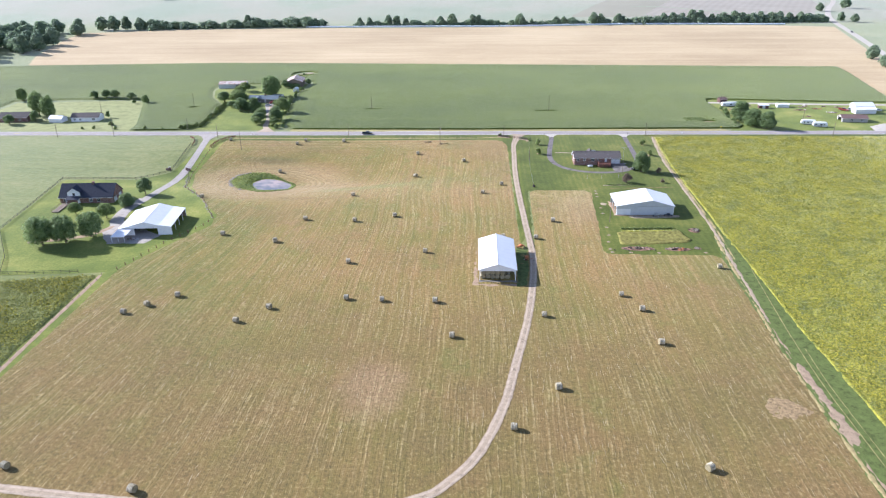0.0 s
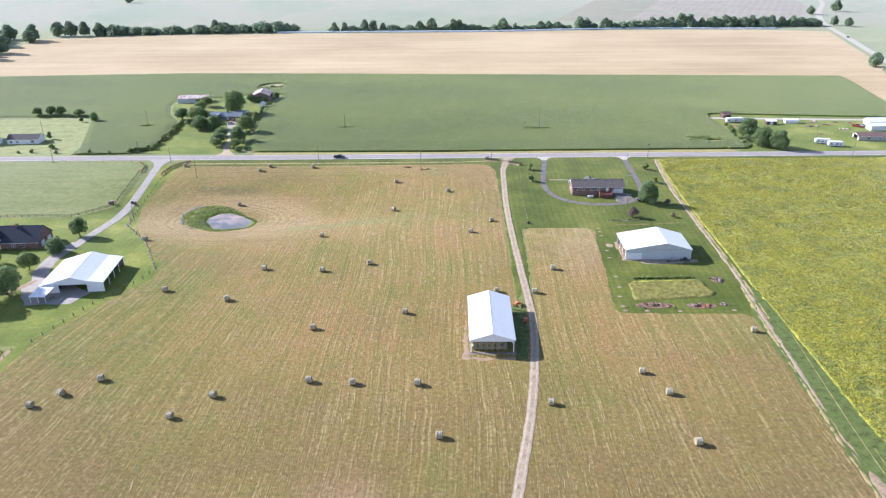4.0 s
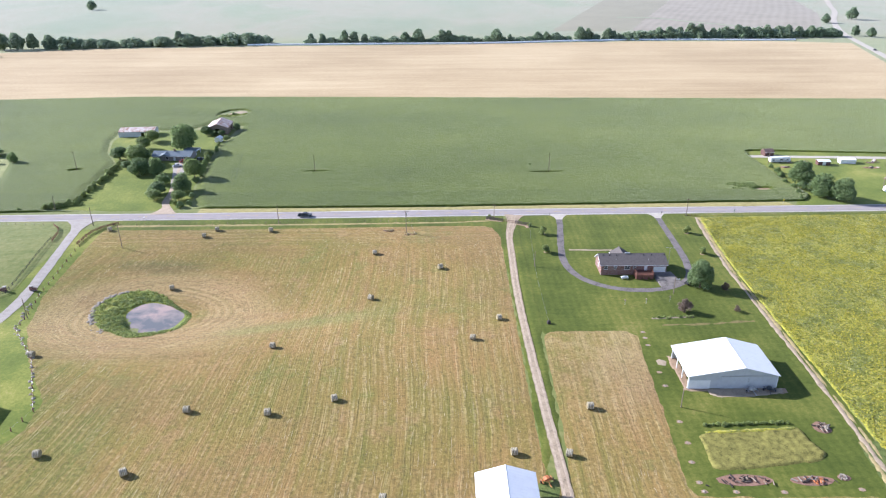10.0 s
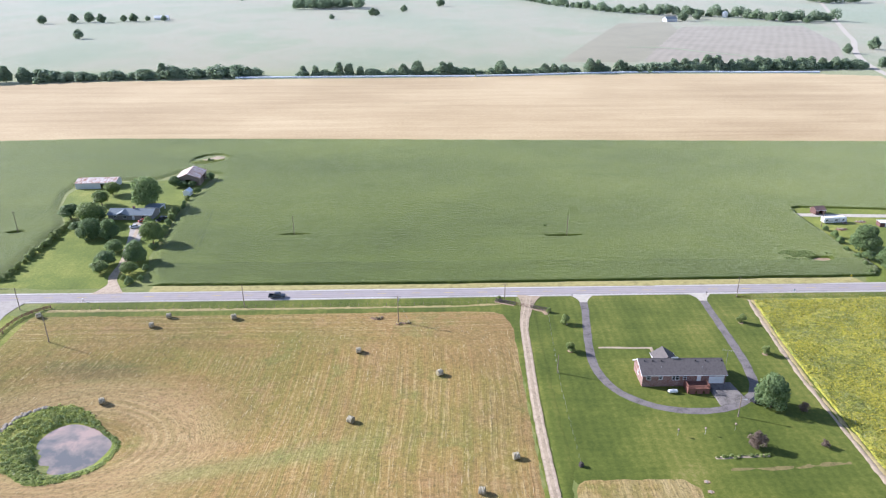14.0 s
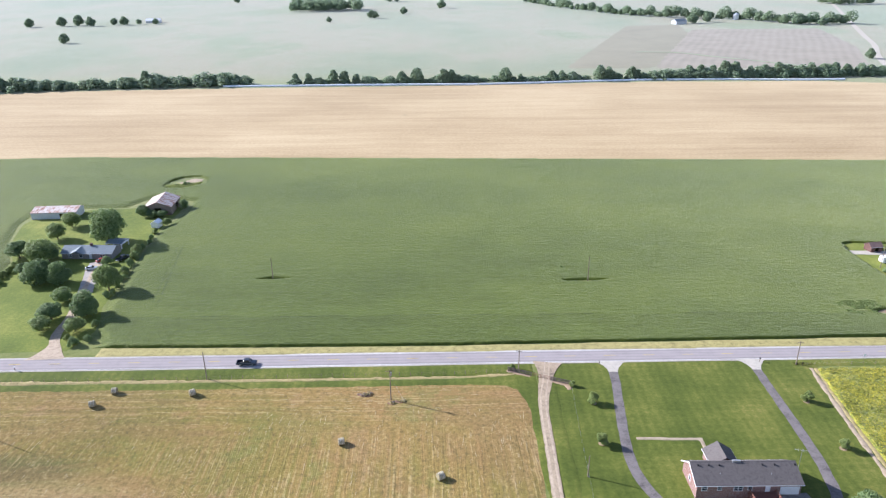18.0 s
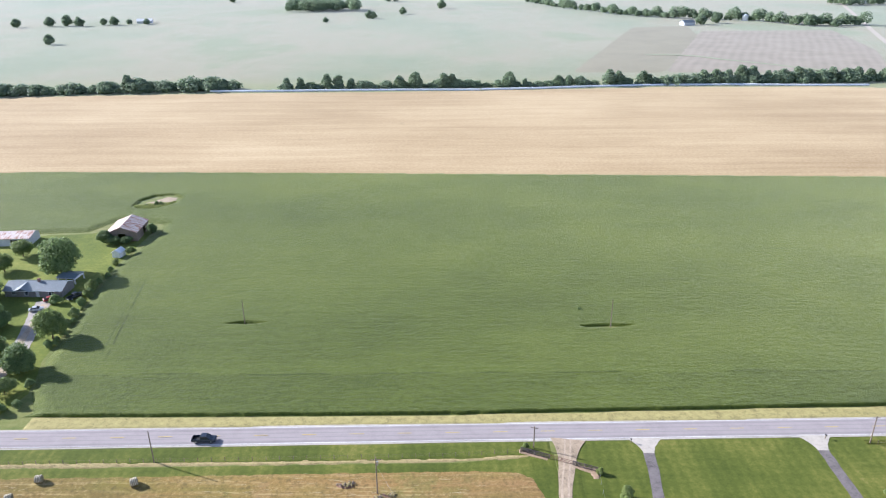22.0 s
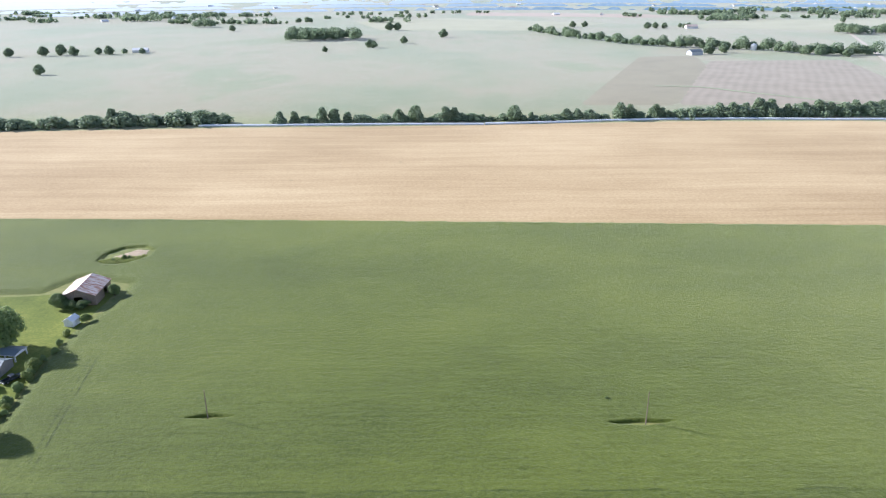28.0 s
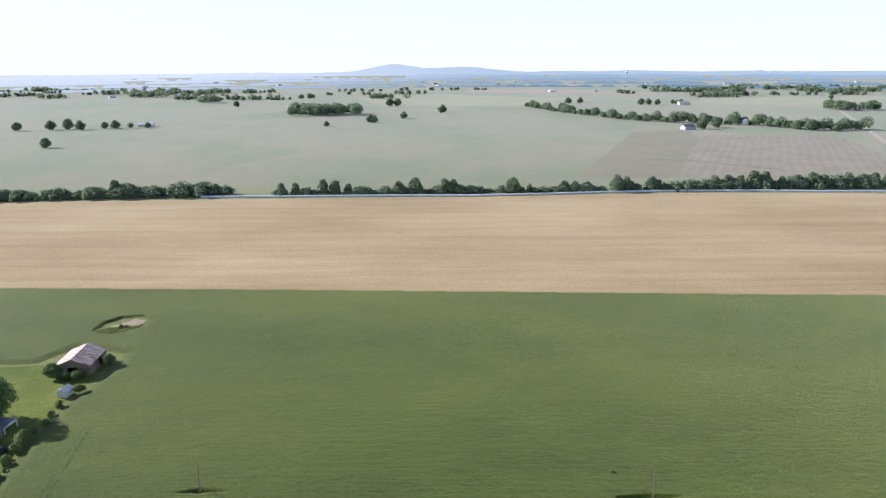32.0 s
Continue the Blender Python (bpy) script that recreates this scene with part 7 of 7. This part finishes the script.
# ---- poles, fences and gates ----
def pole(x, y, h, label="wooden utility pole with a short crossarm", arm=0.0, lamp=False, stay=0.0, turn=0.0):
    ob = thing("utility_pole", place(x, y, turn), label, "utility pole", "utility poles")
    part("shaft", rod(bmesh.new(), (0, 0, -0.5), (0, 0, h), 0.17, 0.11, 8), WOOD, ob)
    if arm:
        part("crossarm", boxes((-arm, arm, -0.12, -0.02, h - 0.55, h - 0.42)), WOOD, ob)
        for s in (-0.9, -0.4, 0.4, 0.9):
            part("insulator", rod(bmesh.new(), (arm * s, -0.07, h - 0.42), (arm * s, -0.07, h - 0.22), 0.05, 0.03, 6), GLASS, ob)
    else:
        part("insulator", rod(bmesh.new(), (0, 0, h), (0, 0, h + 0.2), 0.05, 0.03, 6), GLASS, ob)
    if lamp:
        part("lamp_arm", rod(bmesh.new(), (0, 0, h - 1.0), (1.3, -0.2, h - 0.8), 0.04, None, 6), STEEL, ob)
        part("lamp_head", rod(bmesh.new(), (1.3, -0.2, h - 0.95), (1.3, -0.2, h - 0.7), 0.22, 0.1, 10), STEEL, ob)
    if stay:
        part("stay_wire", rod(bmesh.new(), (0, 0, h * 0.8), (stay, -0.35 * stay, 0), 0.015, None, 4), STEEL, ob)
        part("transformer", rod(bmesh.new(), (0.3, 0, h - 1.9), (0.3, 0, h - 1.0), 0.24, None, 10), STEEL, ob)
    return ob


for args in ((-73.7, 401.9, 9.0, 0.0), (-19.4, 390.9, 10.0, 1.2), (17.4, 405.9, 6.5, 0.9), (99.9, 406.9, 8.0, 0.9), (-69, 468.4, 9.0, 0.0), (49, 464.6, 10.2, 0.0), (-131.5, 381.0, 10.5, 0.0), (-151.7, 401.3, 8.5, 0.0),
             (-192.4, 474.2, 10.0, 0.8), (-176, 418.5, 7.0, 0.0), (-215, 402.6, 9.0, 0.0), (-248, 399.8, 8.0, 0.0), (-248, 455, 9, 0), (163.5, 474.5, 9.0, 0.0), (204, 441, 8.0, 0.0), (206, 404.8, 9.0, 0.0), (-142.2, 329.5, 7.5, 0.0), (57.0, 275.8, 6.0, 0.0), (29.1, 359.7, 6.0, 0.0)):
    x, y, h, a = args
    pole(x, y, h, "wooden utility pole with a short crossarm" if a else "plain wooden utility pole", a, stay=4.0 if (x, y) == (-19.4, 390.9) else 0, turn=rng.uniform(-10, 10))
pole(73.6, 337.6, 6.5, "wooden yard light pole on the lawn", lamp=True)


def fence(name, path, spacing, post_h, rails, label, post_m=WOOD, rail_m=WOOD, post_r=0.08, group="", plank=0.0):
    """Posts along a line, joined by rails; each is a part."""
    ob = thing(name, Matrix(), label, "fence", group)
    spots = []
    for (ax, ay), (bx, by) in zip(path, path[1:]):
        n = max(1, round(math.hypot(bx - ax, by - ay) / spacing))
        spots += [(ax + (bx - ax) * i / n, ay + (by - ay) * i / n) for i in range(n)]
    spots.append(path[-1])
    zz = [gz(*s) for s in spots]
    for (x, y), z in zip(spots, zz):
        h = post_h * rng.uniform(0.92, 1.06)
        part("post", rod(bmesh.new(), (x, y, z - 0.3), (x + rng.gauss(0, 0.03), y, z + h), post_r, post_r * 0.85, 6), post_m, ob)
    for k in range(len(spots) - 1):
        (ax, ay), (bx, by) = spots[k], spots[k + 1]
        for r in rails:
            bm = bmesh.new()
            if plank:
                prism(bm, [(ax, ay, zz[k] + r), (bx, by, zz[k + 1] + r), (bx, by, zz[k + 1] + r + plank), (ax, ay, zz[k] + r + plank)], Vector((-(by - ay), bx - ax, 0)).normalized() * 0.04)
            else:
                rod(bm, (ax, ay, zz[k] + r), (bx, by, zz[k + 1] + r), 0.012, None, 3)
            part("rail" if plank else "wire", bm, rail_m, ob)
    return ob


fence("wire_fence", [(-146, 400.6), (-73, 401.9), (-4.7, 402.9), (14, 404.2)], 3.2, 1.2, (0.5, 1.0), "wire fence on wooden posts along the road")
fence("wire_fence", [(-163, 388), (-158.5, 346), (-170, 330.5), (-205.5, 327), (-200.5, 293), (-197, 262), (-178, 235), (-171.8, 221.8), (-143.7, 224)], 3.0, 1.3, (0.45, 1.0), "dark plank fence round the farmhouse lawn", BLACK, BLACK, 0.1, plank=0.13)
fence("wire_fence", [(-130.5, 226.7), (-122.5, 249.7), (-113.1, 268.2), (-111.6, 276), (-124.9, 300.5), (-140.6, 320), (-146.5, 345), (-149.5, 394)], 4.0, 1.3, (0.9,), "old reddish wooden post fence beside the hay field", RED_WOOD, STEEL, 0.15)
fence("wire_fence", [(-134, 222), (-135.2, 160), (-135.6, 70)], 4.0, 1.1, (0.9,), "old wooden post fence beside the weeds")
fence("wire_fence", [(31.4, 396), (30.2, 378), (28.8, 350), (28.6, 319)], 3.0, 1.1, (0.9,), "thin wire fence across the lawn", STEEL, STEEL, 0.04)
fence("wire_fence", [(101.5, 406.4), (160, 407.5), (290, 409)], 3.6, 1.2, (0.6, 1.0), "wire fence beside the flowering field", WOOD, STEEL, 0.06)
fence("wire_fence", [(-173, 402), (-215, 401.4), (-300, 400.2)], 4.0, 1.2, (0.6, 1.0), "wire fence along the pasture", WOOD, STEEL, 0.07)
fence("plank_gate_wing", [(14.2, 404.6), (17.3, 403.2), (20.7, 401.8)], 1.7, 1.5, (0.25, 0.6, 0.95, 1.25), "grey weathered plank fence wing beside the drive gate", GREY_WOOD, GREY_WOOD, 0.12, "gate wings", 0.2)
fence("plank_gate_wing", [(25.9, 399.5), (28.4, 398.3), (31.2, 397.2)], 1.5, 1.5, (0.25, 0.6, 0.95, 1.25), "grey weathered plank fence wing beside the drive gate", GREY_WOOD, GREY_WOOD, 0.12, "gate wings", 0.2)
fence("plank_fence", [(-150.2, 383), (-149.8, 390), (-148.2, 396), (-145.0, 400), (-141.5, 402.4)], 1.8, 1.4, (0.3, 0.65, 1.0), "curved brown plank fence at the west drive", RED_WOOD, RED_WOOD, 0.12, "west drive fences", 0.2)
fence("plank_fence", [(-161.5, 386), (-162.5, 393), (-164.8, 398), (-168, 401)], 1.8, 1.4, (0.3, 0.65, 1.0), "curved brown plank fence at the west drive", RED_WOOD, RED_WOOD, 0.12, "west drive fences", 0.2)
gate = thing("farm_gate", Matrix(), "low brown bar gate across the gravel drive", "gate")
for z in (0.35, 0.75, 1.15):
    part("bar", prism(bmesh.new(), [(20.7, 401.8, z), (25.9, 399.5, z), (25.9, 399.5, z + 0.1), (20.7, 401.8, z + 0.1)], (0.02, 0.05, 0)), RED_WOOD, gate)
for u in (0.0, 0.5, 1.0):
    x, y = 20.7 + 5.2 * u, 401.8 - 2.3 * u
    part("upright", boxes((x - 0.05, x + 0.05, y - 0.05, y + 0.05, 0.05, 1.3)), RED_WOOD, gate)
structure(field("gate_bed", [(13.5, 404.0), (13.9, 405.4), (20.6, 402.6), (20.4, 401.0)], 0.35, 0.12, DIRT, wander=0.3), "mulched bed under the gate fence", "flower bed", "stuff")
structure(field("gate_bed", [(25.8, 398.7), (26.2, 400.1), (31.9, 398.2), (31.4, 394.6), (30.0, 394.6), (29.4, 396.9)], 0.35, 0.12, DIRT, wander=0.3), "mulched bed under the gate fence", "flower bed", "stuff")
for x, y in ((15.4, 405.6), (31.7, 396.6)):
    plant("shrub", x, y, 1.9, 0.9, "round clipped shrub by the gate", "gate shrubs")
for x, y in ((-159.3, 347.8), (-152.6, 349.1)):
    ob = thing("gate_pillar", place(x + (-0.3 if x < -155 else 1.5), y), "dark brick gate pillar with wings at the drive", "gate pillar", "west gate pillars")
    part("pillar", boxes((-0.45, 0.45, -0.45, 0.45, -0.2, 1.7)), BRICK, ob)
    part("cap", boxes((-0.55, 0.55, -0.55, 0.55, 1.7, 1.85)), CONCRETE, ob)
    part("wing", boxes((-2.0, -0.45, -0.2, 0.2, -0.2, 1.2)) if x < -155 else boxes((0.45, 2.0, -0.2, 0.2, -0.2, 1.2)), BRICK, ob)
for x, y in ((94.1, 388.2), (93.8, 368.5), (36.0, 388.3), (34.8, 371.2)):
    ob = raw("mulch_ring", [(x + 0.9 * math.cos(a * 0.52), y + 0.9 * math.sin(a * 0.52), 0.10) for a in range(12)], [tuple(range(12))], DIRT)
    structure(ob, "red-brown mulch round a young tree", "mulch", "stuff")

# ---- yard pieces ----


def stone(x, y, s, name="stone", label="pale field stone on the grass", group=""):
    bm = bmesh.new()
    bmesh.ops.create_icosphere(bm, subdivisions=2, radius=1)
    o = rng.uniform(0, 99)
    for vv in bm.verts:
        k = 1 + 0.3 * noise.noise(vv.co * 1.4 + Vector((o, 0, 0)))
        vv.co = Vector((vv.co.x * s * k, vv.co.y * s * k * 0.8, vv.co.z * s * k * 0.5 + 0.15 * s))
    ob = part(name, bm, STONE, None)
    ob.matrix_world = place(x, y, rng.uniform(0, 360))
    return tagged(ob, label, "stone", group)


for x, y in ((56.7, 312.8), (56.5, 309.5), (56.3, 305.4), (55.8, 291.5), (55.6, 285.1), (54.8, 269.9), (54.3, 261.9), (53.1, 255.2), (52.7, 248.6), (52.9, 245.8), (59.9, 245.6), (70.5, 245.4), (88, 246)):
    ob = raw("dirt_spot", [(x + 0.75 * (1 + 0.3 * math.sin(3 * a)) * math.cos(a * 0.52), y + 0.6 * math.sin(a * 0.52), 0.115) for a in range(12)], [tuple(range(12))], DIRT)
    structure(ob, "small bare spot along the lawn edge", "bare soil", "stuff")
    stone(x, y, rng.uniform(0.3, 0.5), group="lawn edge stones")
for i in range(46):
    t = i / 45
    path = [(-111.6, 277), (-124.9, 301.4), (-140.6, 321), (-146, 340)]
    k = min(int(t * 3), 2)
    u = t * 3 - k
    stone(path[k][0] * (1 - u) + path[k + 1][0] * u + rng.gauss(-0.8, 0.5), path[k][1] * (1 - u) + path[k + 1][1] * u + rng.gauss(0, 0.4), rng.uniform(0.3, 0.65), group="field edge stones")
for i in range(84):
    a = 2.28 + 1.2 * i / 83
    r = float(pond_r(a)) + bank_depth(a) + 0.5
    stone(POND[0] + r * math.cos(a) + rng.gauss(0, 0.45), POND[1] + r * math.sin(a) + rng.gauss(0, 0.45), rng.uniform(0.35, 0.8), "stone", "pale rubble stone on the pond bank", "pond bank stones")
for i in range(12):
    stone(-113.5 + rng.gauss(0, 1.4), 321.2 + rng.gauss(0, 0.9), rng.uniform(0.3, 0.6), "stone", "pale rubble stone on the pond bank", "pond bank stones")
structure(field("bare_patch", [(56.2, 295), (58.6, 294.5), (59.6, 297), (57.5, 298.6), (56, 297.5)], 0.4, 0.10, TAN_SOIL, wander=0.4, seed=71, slope=0.2), "round patch of bare gravel in the lawn", "bare soil", "stuff")

# the garden plot behind the shed
PLOT = make_road("garden_plot_weeds", (0.20, 0.185, 0.050), 0.45, 0.7)
structure(field("garden_plot", [(58, 264.5), (61, 266), (83.5, 267.3), (86, 258), (84, 255.5), (72, 253.2), (60, 252.2), (57.5, 253)], 0.6, 0.35, PLOT, rough=0.25, rough_cell=1.0, rows=0.2, wander=0.7, seed=81), "overgrown yellow-green vegetable plot", "garden plot", "stuff")
structure(field("flower_strip", [(60, 264.6), (83, 266.0), (83, 267.6), (60, 266.2)], 0.5, 0.5, YELLOW, rough=0.3, rough_cell=0.8, wander=0.6, seed=83), "row of yellow flowering plants at the plot", "flower bed", "stuff")
hedge = thing("garden_hedge", Matrix(), "narrow clipped green hedge along the plot", "hedge")
for x0 in np.arange(60.8, 82.0, 2.4):
    v, f = leaf_cloud(rng, [(x0 + d + rng.gauss(0, 0.2), 268.2 + 0.05 * (x0 - 60) + rng.gauss(0, 0.2), 0.3, rng.uniform(0.3, 0.62)) for d in (0, 0.8, 1.6)], 420, 0.15)
    ob = raw("hedge_section", v, f, LEAF_S)
    ob.parent = hedge
structure(field("bed_soil", [(61.5, 320.4), (75.5, 321.2), (75.5, 322.6), (69, 322.3), (61.5, 321.8)], 0.4, 0.09, TAN_SOIL, wander=0.5, slope=0.2, seed=73), "pale soil of a planted border", "bare soil", "stuff")
structure(field("worn_grass", [(63, 316.2), (78, 316.6), (94, 318.4), (94, 319.6), (78, 318.4), (63, 317.8)], 0.6, 0.075, make_road("worn_brown_turf", (0.185, 0.155, 0.062), 0.3, 0.6), wander=1.4, slope=0.1, seed=75), "worn tan strip in the lawn", "bare soil", "stuff")
hedge = thing("flower_border", Matrix(), "low pale planted border on the lawn", "flower bed")
for x0 in np.arange(62.0, 75.0, 2.0):
    v, f = leaf_cloud(rng, [(x0 + d + rng.gauss(0, 0.25), 321.4 + 0.06 * (x0 - 62) + rng.gauss(0, 0.3), 0.15, rng.uniform(0.2, 0.55)) for d in (0, 0.7, 1.4)], 260, 0.14)
    ob = raw("border_section", v, f, LEAF_S)
    ob.parent = hedge


def wood_pile(x, y, w, d, n, label, mats, group=""):
    """A burn pile: a bare bed with charred logs and boards thrown over it."""
    ob = thing("wood_pile", place(x, y), label, "wood pile", group)
    bm = bmesh.new()
    vs = [bm.verts.new((w * (1 + 0.18 * noise.noise((x, k, 0))) * math.cos(k * 0.35), d * (1 + 0.18 * noise.noise((y, k, 4))) * math.sin(k * 0.35), 0.11)) for k in range(18)]
    bm.faces.new(vs)
    part("ash_bed", bm, ASH, ob, "bare reddish dirt bed")
    for i in range(n):
        a, l = rng.uniform(0, 3.14), rng.uniform(0.5, 1.6)
        cx, cy, cz = rng.gauss(0, w * 0.38), rng.gauss(0, d * 0.3), rng.uniform(0.15, 0.5)
        dx, dy, dz = l * math.cos(a) / 2, l * math.sin(a) / 2, rng.uniform(-0.1, 0.2)
        part("log", rod(bmesh.new(), (cx - dx, cy - dy, cz), (cx + dx, cy + dy, cz + dz), rng.uniform(0.07, 0.2), None, 7), rng.choice(mats), ob)


CHAR = plain("charred_wood", (0.06, 0.052, 0.05), 0.95, 0.1, 0, 0.3, 3)
ASH = plain("reddish_ash_soil", (0.27, 0.165, 0.12), 0.95, 0.1, 0, 0.3, 1.5)
wood_pile(63.2, 249.2, 6.4, 1.9, 34, "long burn pile of charred logs on bare dirt", (CHAR, WOOD, CHAR))
wood_pile(78.4, 248.9, 5.0, 1.6, 26, "burn pile with charred wood and red scraps", (CHAR, WOOD, ORANGE, STONE))
wood_pile(86.0, 249.8, 1.5, 1.1, 14, "small heap of broken stone and wood", (STONE, STONE, WOOD))
wood_pile(89.5, 267.2, 2.2, 2.3, 30, "round heap of grey logs ringed with stones", (CHAR, STONE, WOOD))
wood_pile(-16.6, 390.4, 1.7, 0.9, 18, "small heap of loose straw and branches", (STRAW, STRAW, WOOD))
wood_pile(-26.8, 393.6, 2.2, 1.1, 22, "small heap of loose straw and branches", (STRAW, WOOD))
wood_pile(-19.2, 389.6, 1.2, 0.8, 12, "loose straw caught round a wooden pole", (STRAW, STRAW, WOOD))
wood_pile(207.5, 482.0, 3.2, 1.4, 24, "rusty scrap heap in the farmyard", (RUST, ORANGE, WOOD), "scrap heaps")
wood_pile(214.0, 469.0, 4.5, 1.4, 26, "rusty scrap heap in the farmyard", (RUST, CHAR, WOOD), "scrap heaps")
wood_pile(226.0, 472.0, 3.0, 1.3, 20, "rusty scrap heap in the farmyard", (RUST, CHAR, ORANGE), "scrap heaps")
for x, y in ((176, 478.5), (197, 480.5), (218, 477), (233, 478.5), (241, 476), (246, 455), (212, 452)):
    wood_pile(x, y, rng.uniform(1.2, 2.6), 1.1, 12, "low heap of rusty farm scrap", (RUST, CHAR, WOOD, STONE), "scrap heaps")
wood_pile(184.0, 480.0, 2.6, 1.3, 18, "scrap heap in the farmyard", (RUST, STONE, WOOD), "scrap heaps")
wood_pile(170.5, 470.8, 2.6, 1.4, 16, "scrap heap beside the trailer home", (RED_WOOD, STONE, WOOD), "scrap heaps")
wood_pile(231.5, 462.0, 3.0, 1.5, 24, "heap of pale stones and junk", (STONE, STONE, WHITE), "scrap heaps")
wood_pile(-136.5, 253.5, 3.2, 1.0, 14, "scrap and timber beside the white barn", (WOOD, RED_WOOD, STEEL))


def implement(x, y, turn, paint, label):
    """A drawn farm implement: frame, drawbar, two wheels and tines."""
    ob = thing("farm_implement", place(x, y, turn), label, "farm implement", "farm implements")
    part("frame", boxes((-1.4, 1.4, -0.12, 0.12, 0.6, 0.78), (-1.4, -1.25, -0.9, 0.9, 0.6, 0.74), (1.25, 1.4, -0.9, 0.9, 0.6, 0.74)), paint, ob)
    part("drawbar", rod(bmesh.new(), (0, 0, 0.65), (0, -2.4, 0.45), 0.08, None, 6), paint, ob)
    for s in (-1, 1):
        w = part("wheel", rod(bmesh.new(), (s * 1.45, 0, 0.38), (s * 1.65, 0, 0.38), 0.38, None, 14), BLACK, ob)
        part("hub", rod(bmesh.new(), (s * 1.44, 0, 0.38), (s * 1.68, 0, 0.38), 0.15, None, 8), paint, w)
    for i in range(7):
        u = -1.2 + 0.4 * i
        part("tine", rod(bmesh.new(), (u, 0.5, 0.65), (u, 0.9, 0.08), 0.04, 0.03, 5), STEEL, ob)
    part("hood", shell([(-0.8, 0.75, 1.1, 0.9), (-0.3, 0.75, 1.45, 1), (0.5, 0.75, 1.4, 1), (0.9, 0.75, 1.05, 0.9)], 0.6), paint, ob)


implement(18.4, 249.3, 20, ORANGE, "faded orange hay implement beside the barn")
implement(20.0, 239.0, 80, ORANGE, "orange hay rake standing in the barn's shade")
implement(78.0, 282.3, 10, STEEL, "grey implement frame before the shed")
implement(82.8, 282.4, -15, NAVY, "small dark implement before the shed doors")
implement(-139.5, 262.0, 15, NAVY, "dark machine standing under the barn lean-to")
implement(220.5, 478.5, 30, RUST, "rusty implement in the farmyard")
cover = thing("covered_bundle", place(28.6, 318.8, 20), "dark covered post bundle at the lawn corner", "bundle")
part("cover", shell([(-0.5, 0, 1.0, 0.8), (0, 0, 1.25, 1), (0.5, 0, 0.9, 0.8)], 0.5), CHAR, cover)
for x, y in ((55.3, 330.0), (62.4, 330.4), (70.7, 332.0)):
    ob = thing("bird_feeder", place(x, y), "thin post with a small bird feeder", "bird feeder", "bird feeders")
    part("post", rod(bmesh.new(), (0, 0, -0.2), (0, 0, 1.7), 0.05, None, 6), STEEL, ob)
    part("box", boxes((-0.18, 0.18, -0.18, 0.18, 1.65, 1.95)), WOOD, ob)
    part("roof", prism(bmesh.new(), [(-0.26, -0.26, 1.95), (0.26, -0.26, 1.95), (0, -0.26, 2.15)], (0, 0.52, 0)), WOOD, ob)
sign = thing("road_sign", place(147.0, 419.5), "small yellow warning sign on a post", "road sign")
part("post", rod(bmesh.new(), (0, 0, -0.2), (0, 0, 2.2), 0.04, None, 6), STEEL, sign)
part("panel", prism(bmesh.new(), [(-0.55, -0.06, 2.1), (0, -0.06, 1.55), (0.55, -0.06, 2.1), (0, -0.06, 2.65)], (0, 0.03, 0)), YELLOW_PAINT, sign)
sign = thing("road_sign", place(121.5, 409.6), "small white sign on a post", "road sign")
part("post", rod(bmesh.new(), (0, 0, -0.2), (0, 0, 1.4), 0.04, None, 6), STEEL, sign)
part("panel", boxes((-0.35, 0.35, -0.06, -0.03, 1.0, 1.7)), WHITE, sign)
for x, y in ((-132.5, 407.2), (89.8, 408.6), (41.5, 407.5)):
    box_ = thing("mailbox", place(x, y), "small roadside mailbox on a wooden post", "mailbox", "mailboxes")
    part("post", boxes((-0.06, 0.06, -0.06, 0.06, -0.2, 1.05)), WOOD, box_)
    part("box", boxes((-0.12, 0.12, -0.28, 0.28, 1.05, 1.32)), WHITE if x < 0 else BLACK, box_)
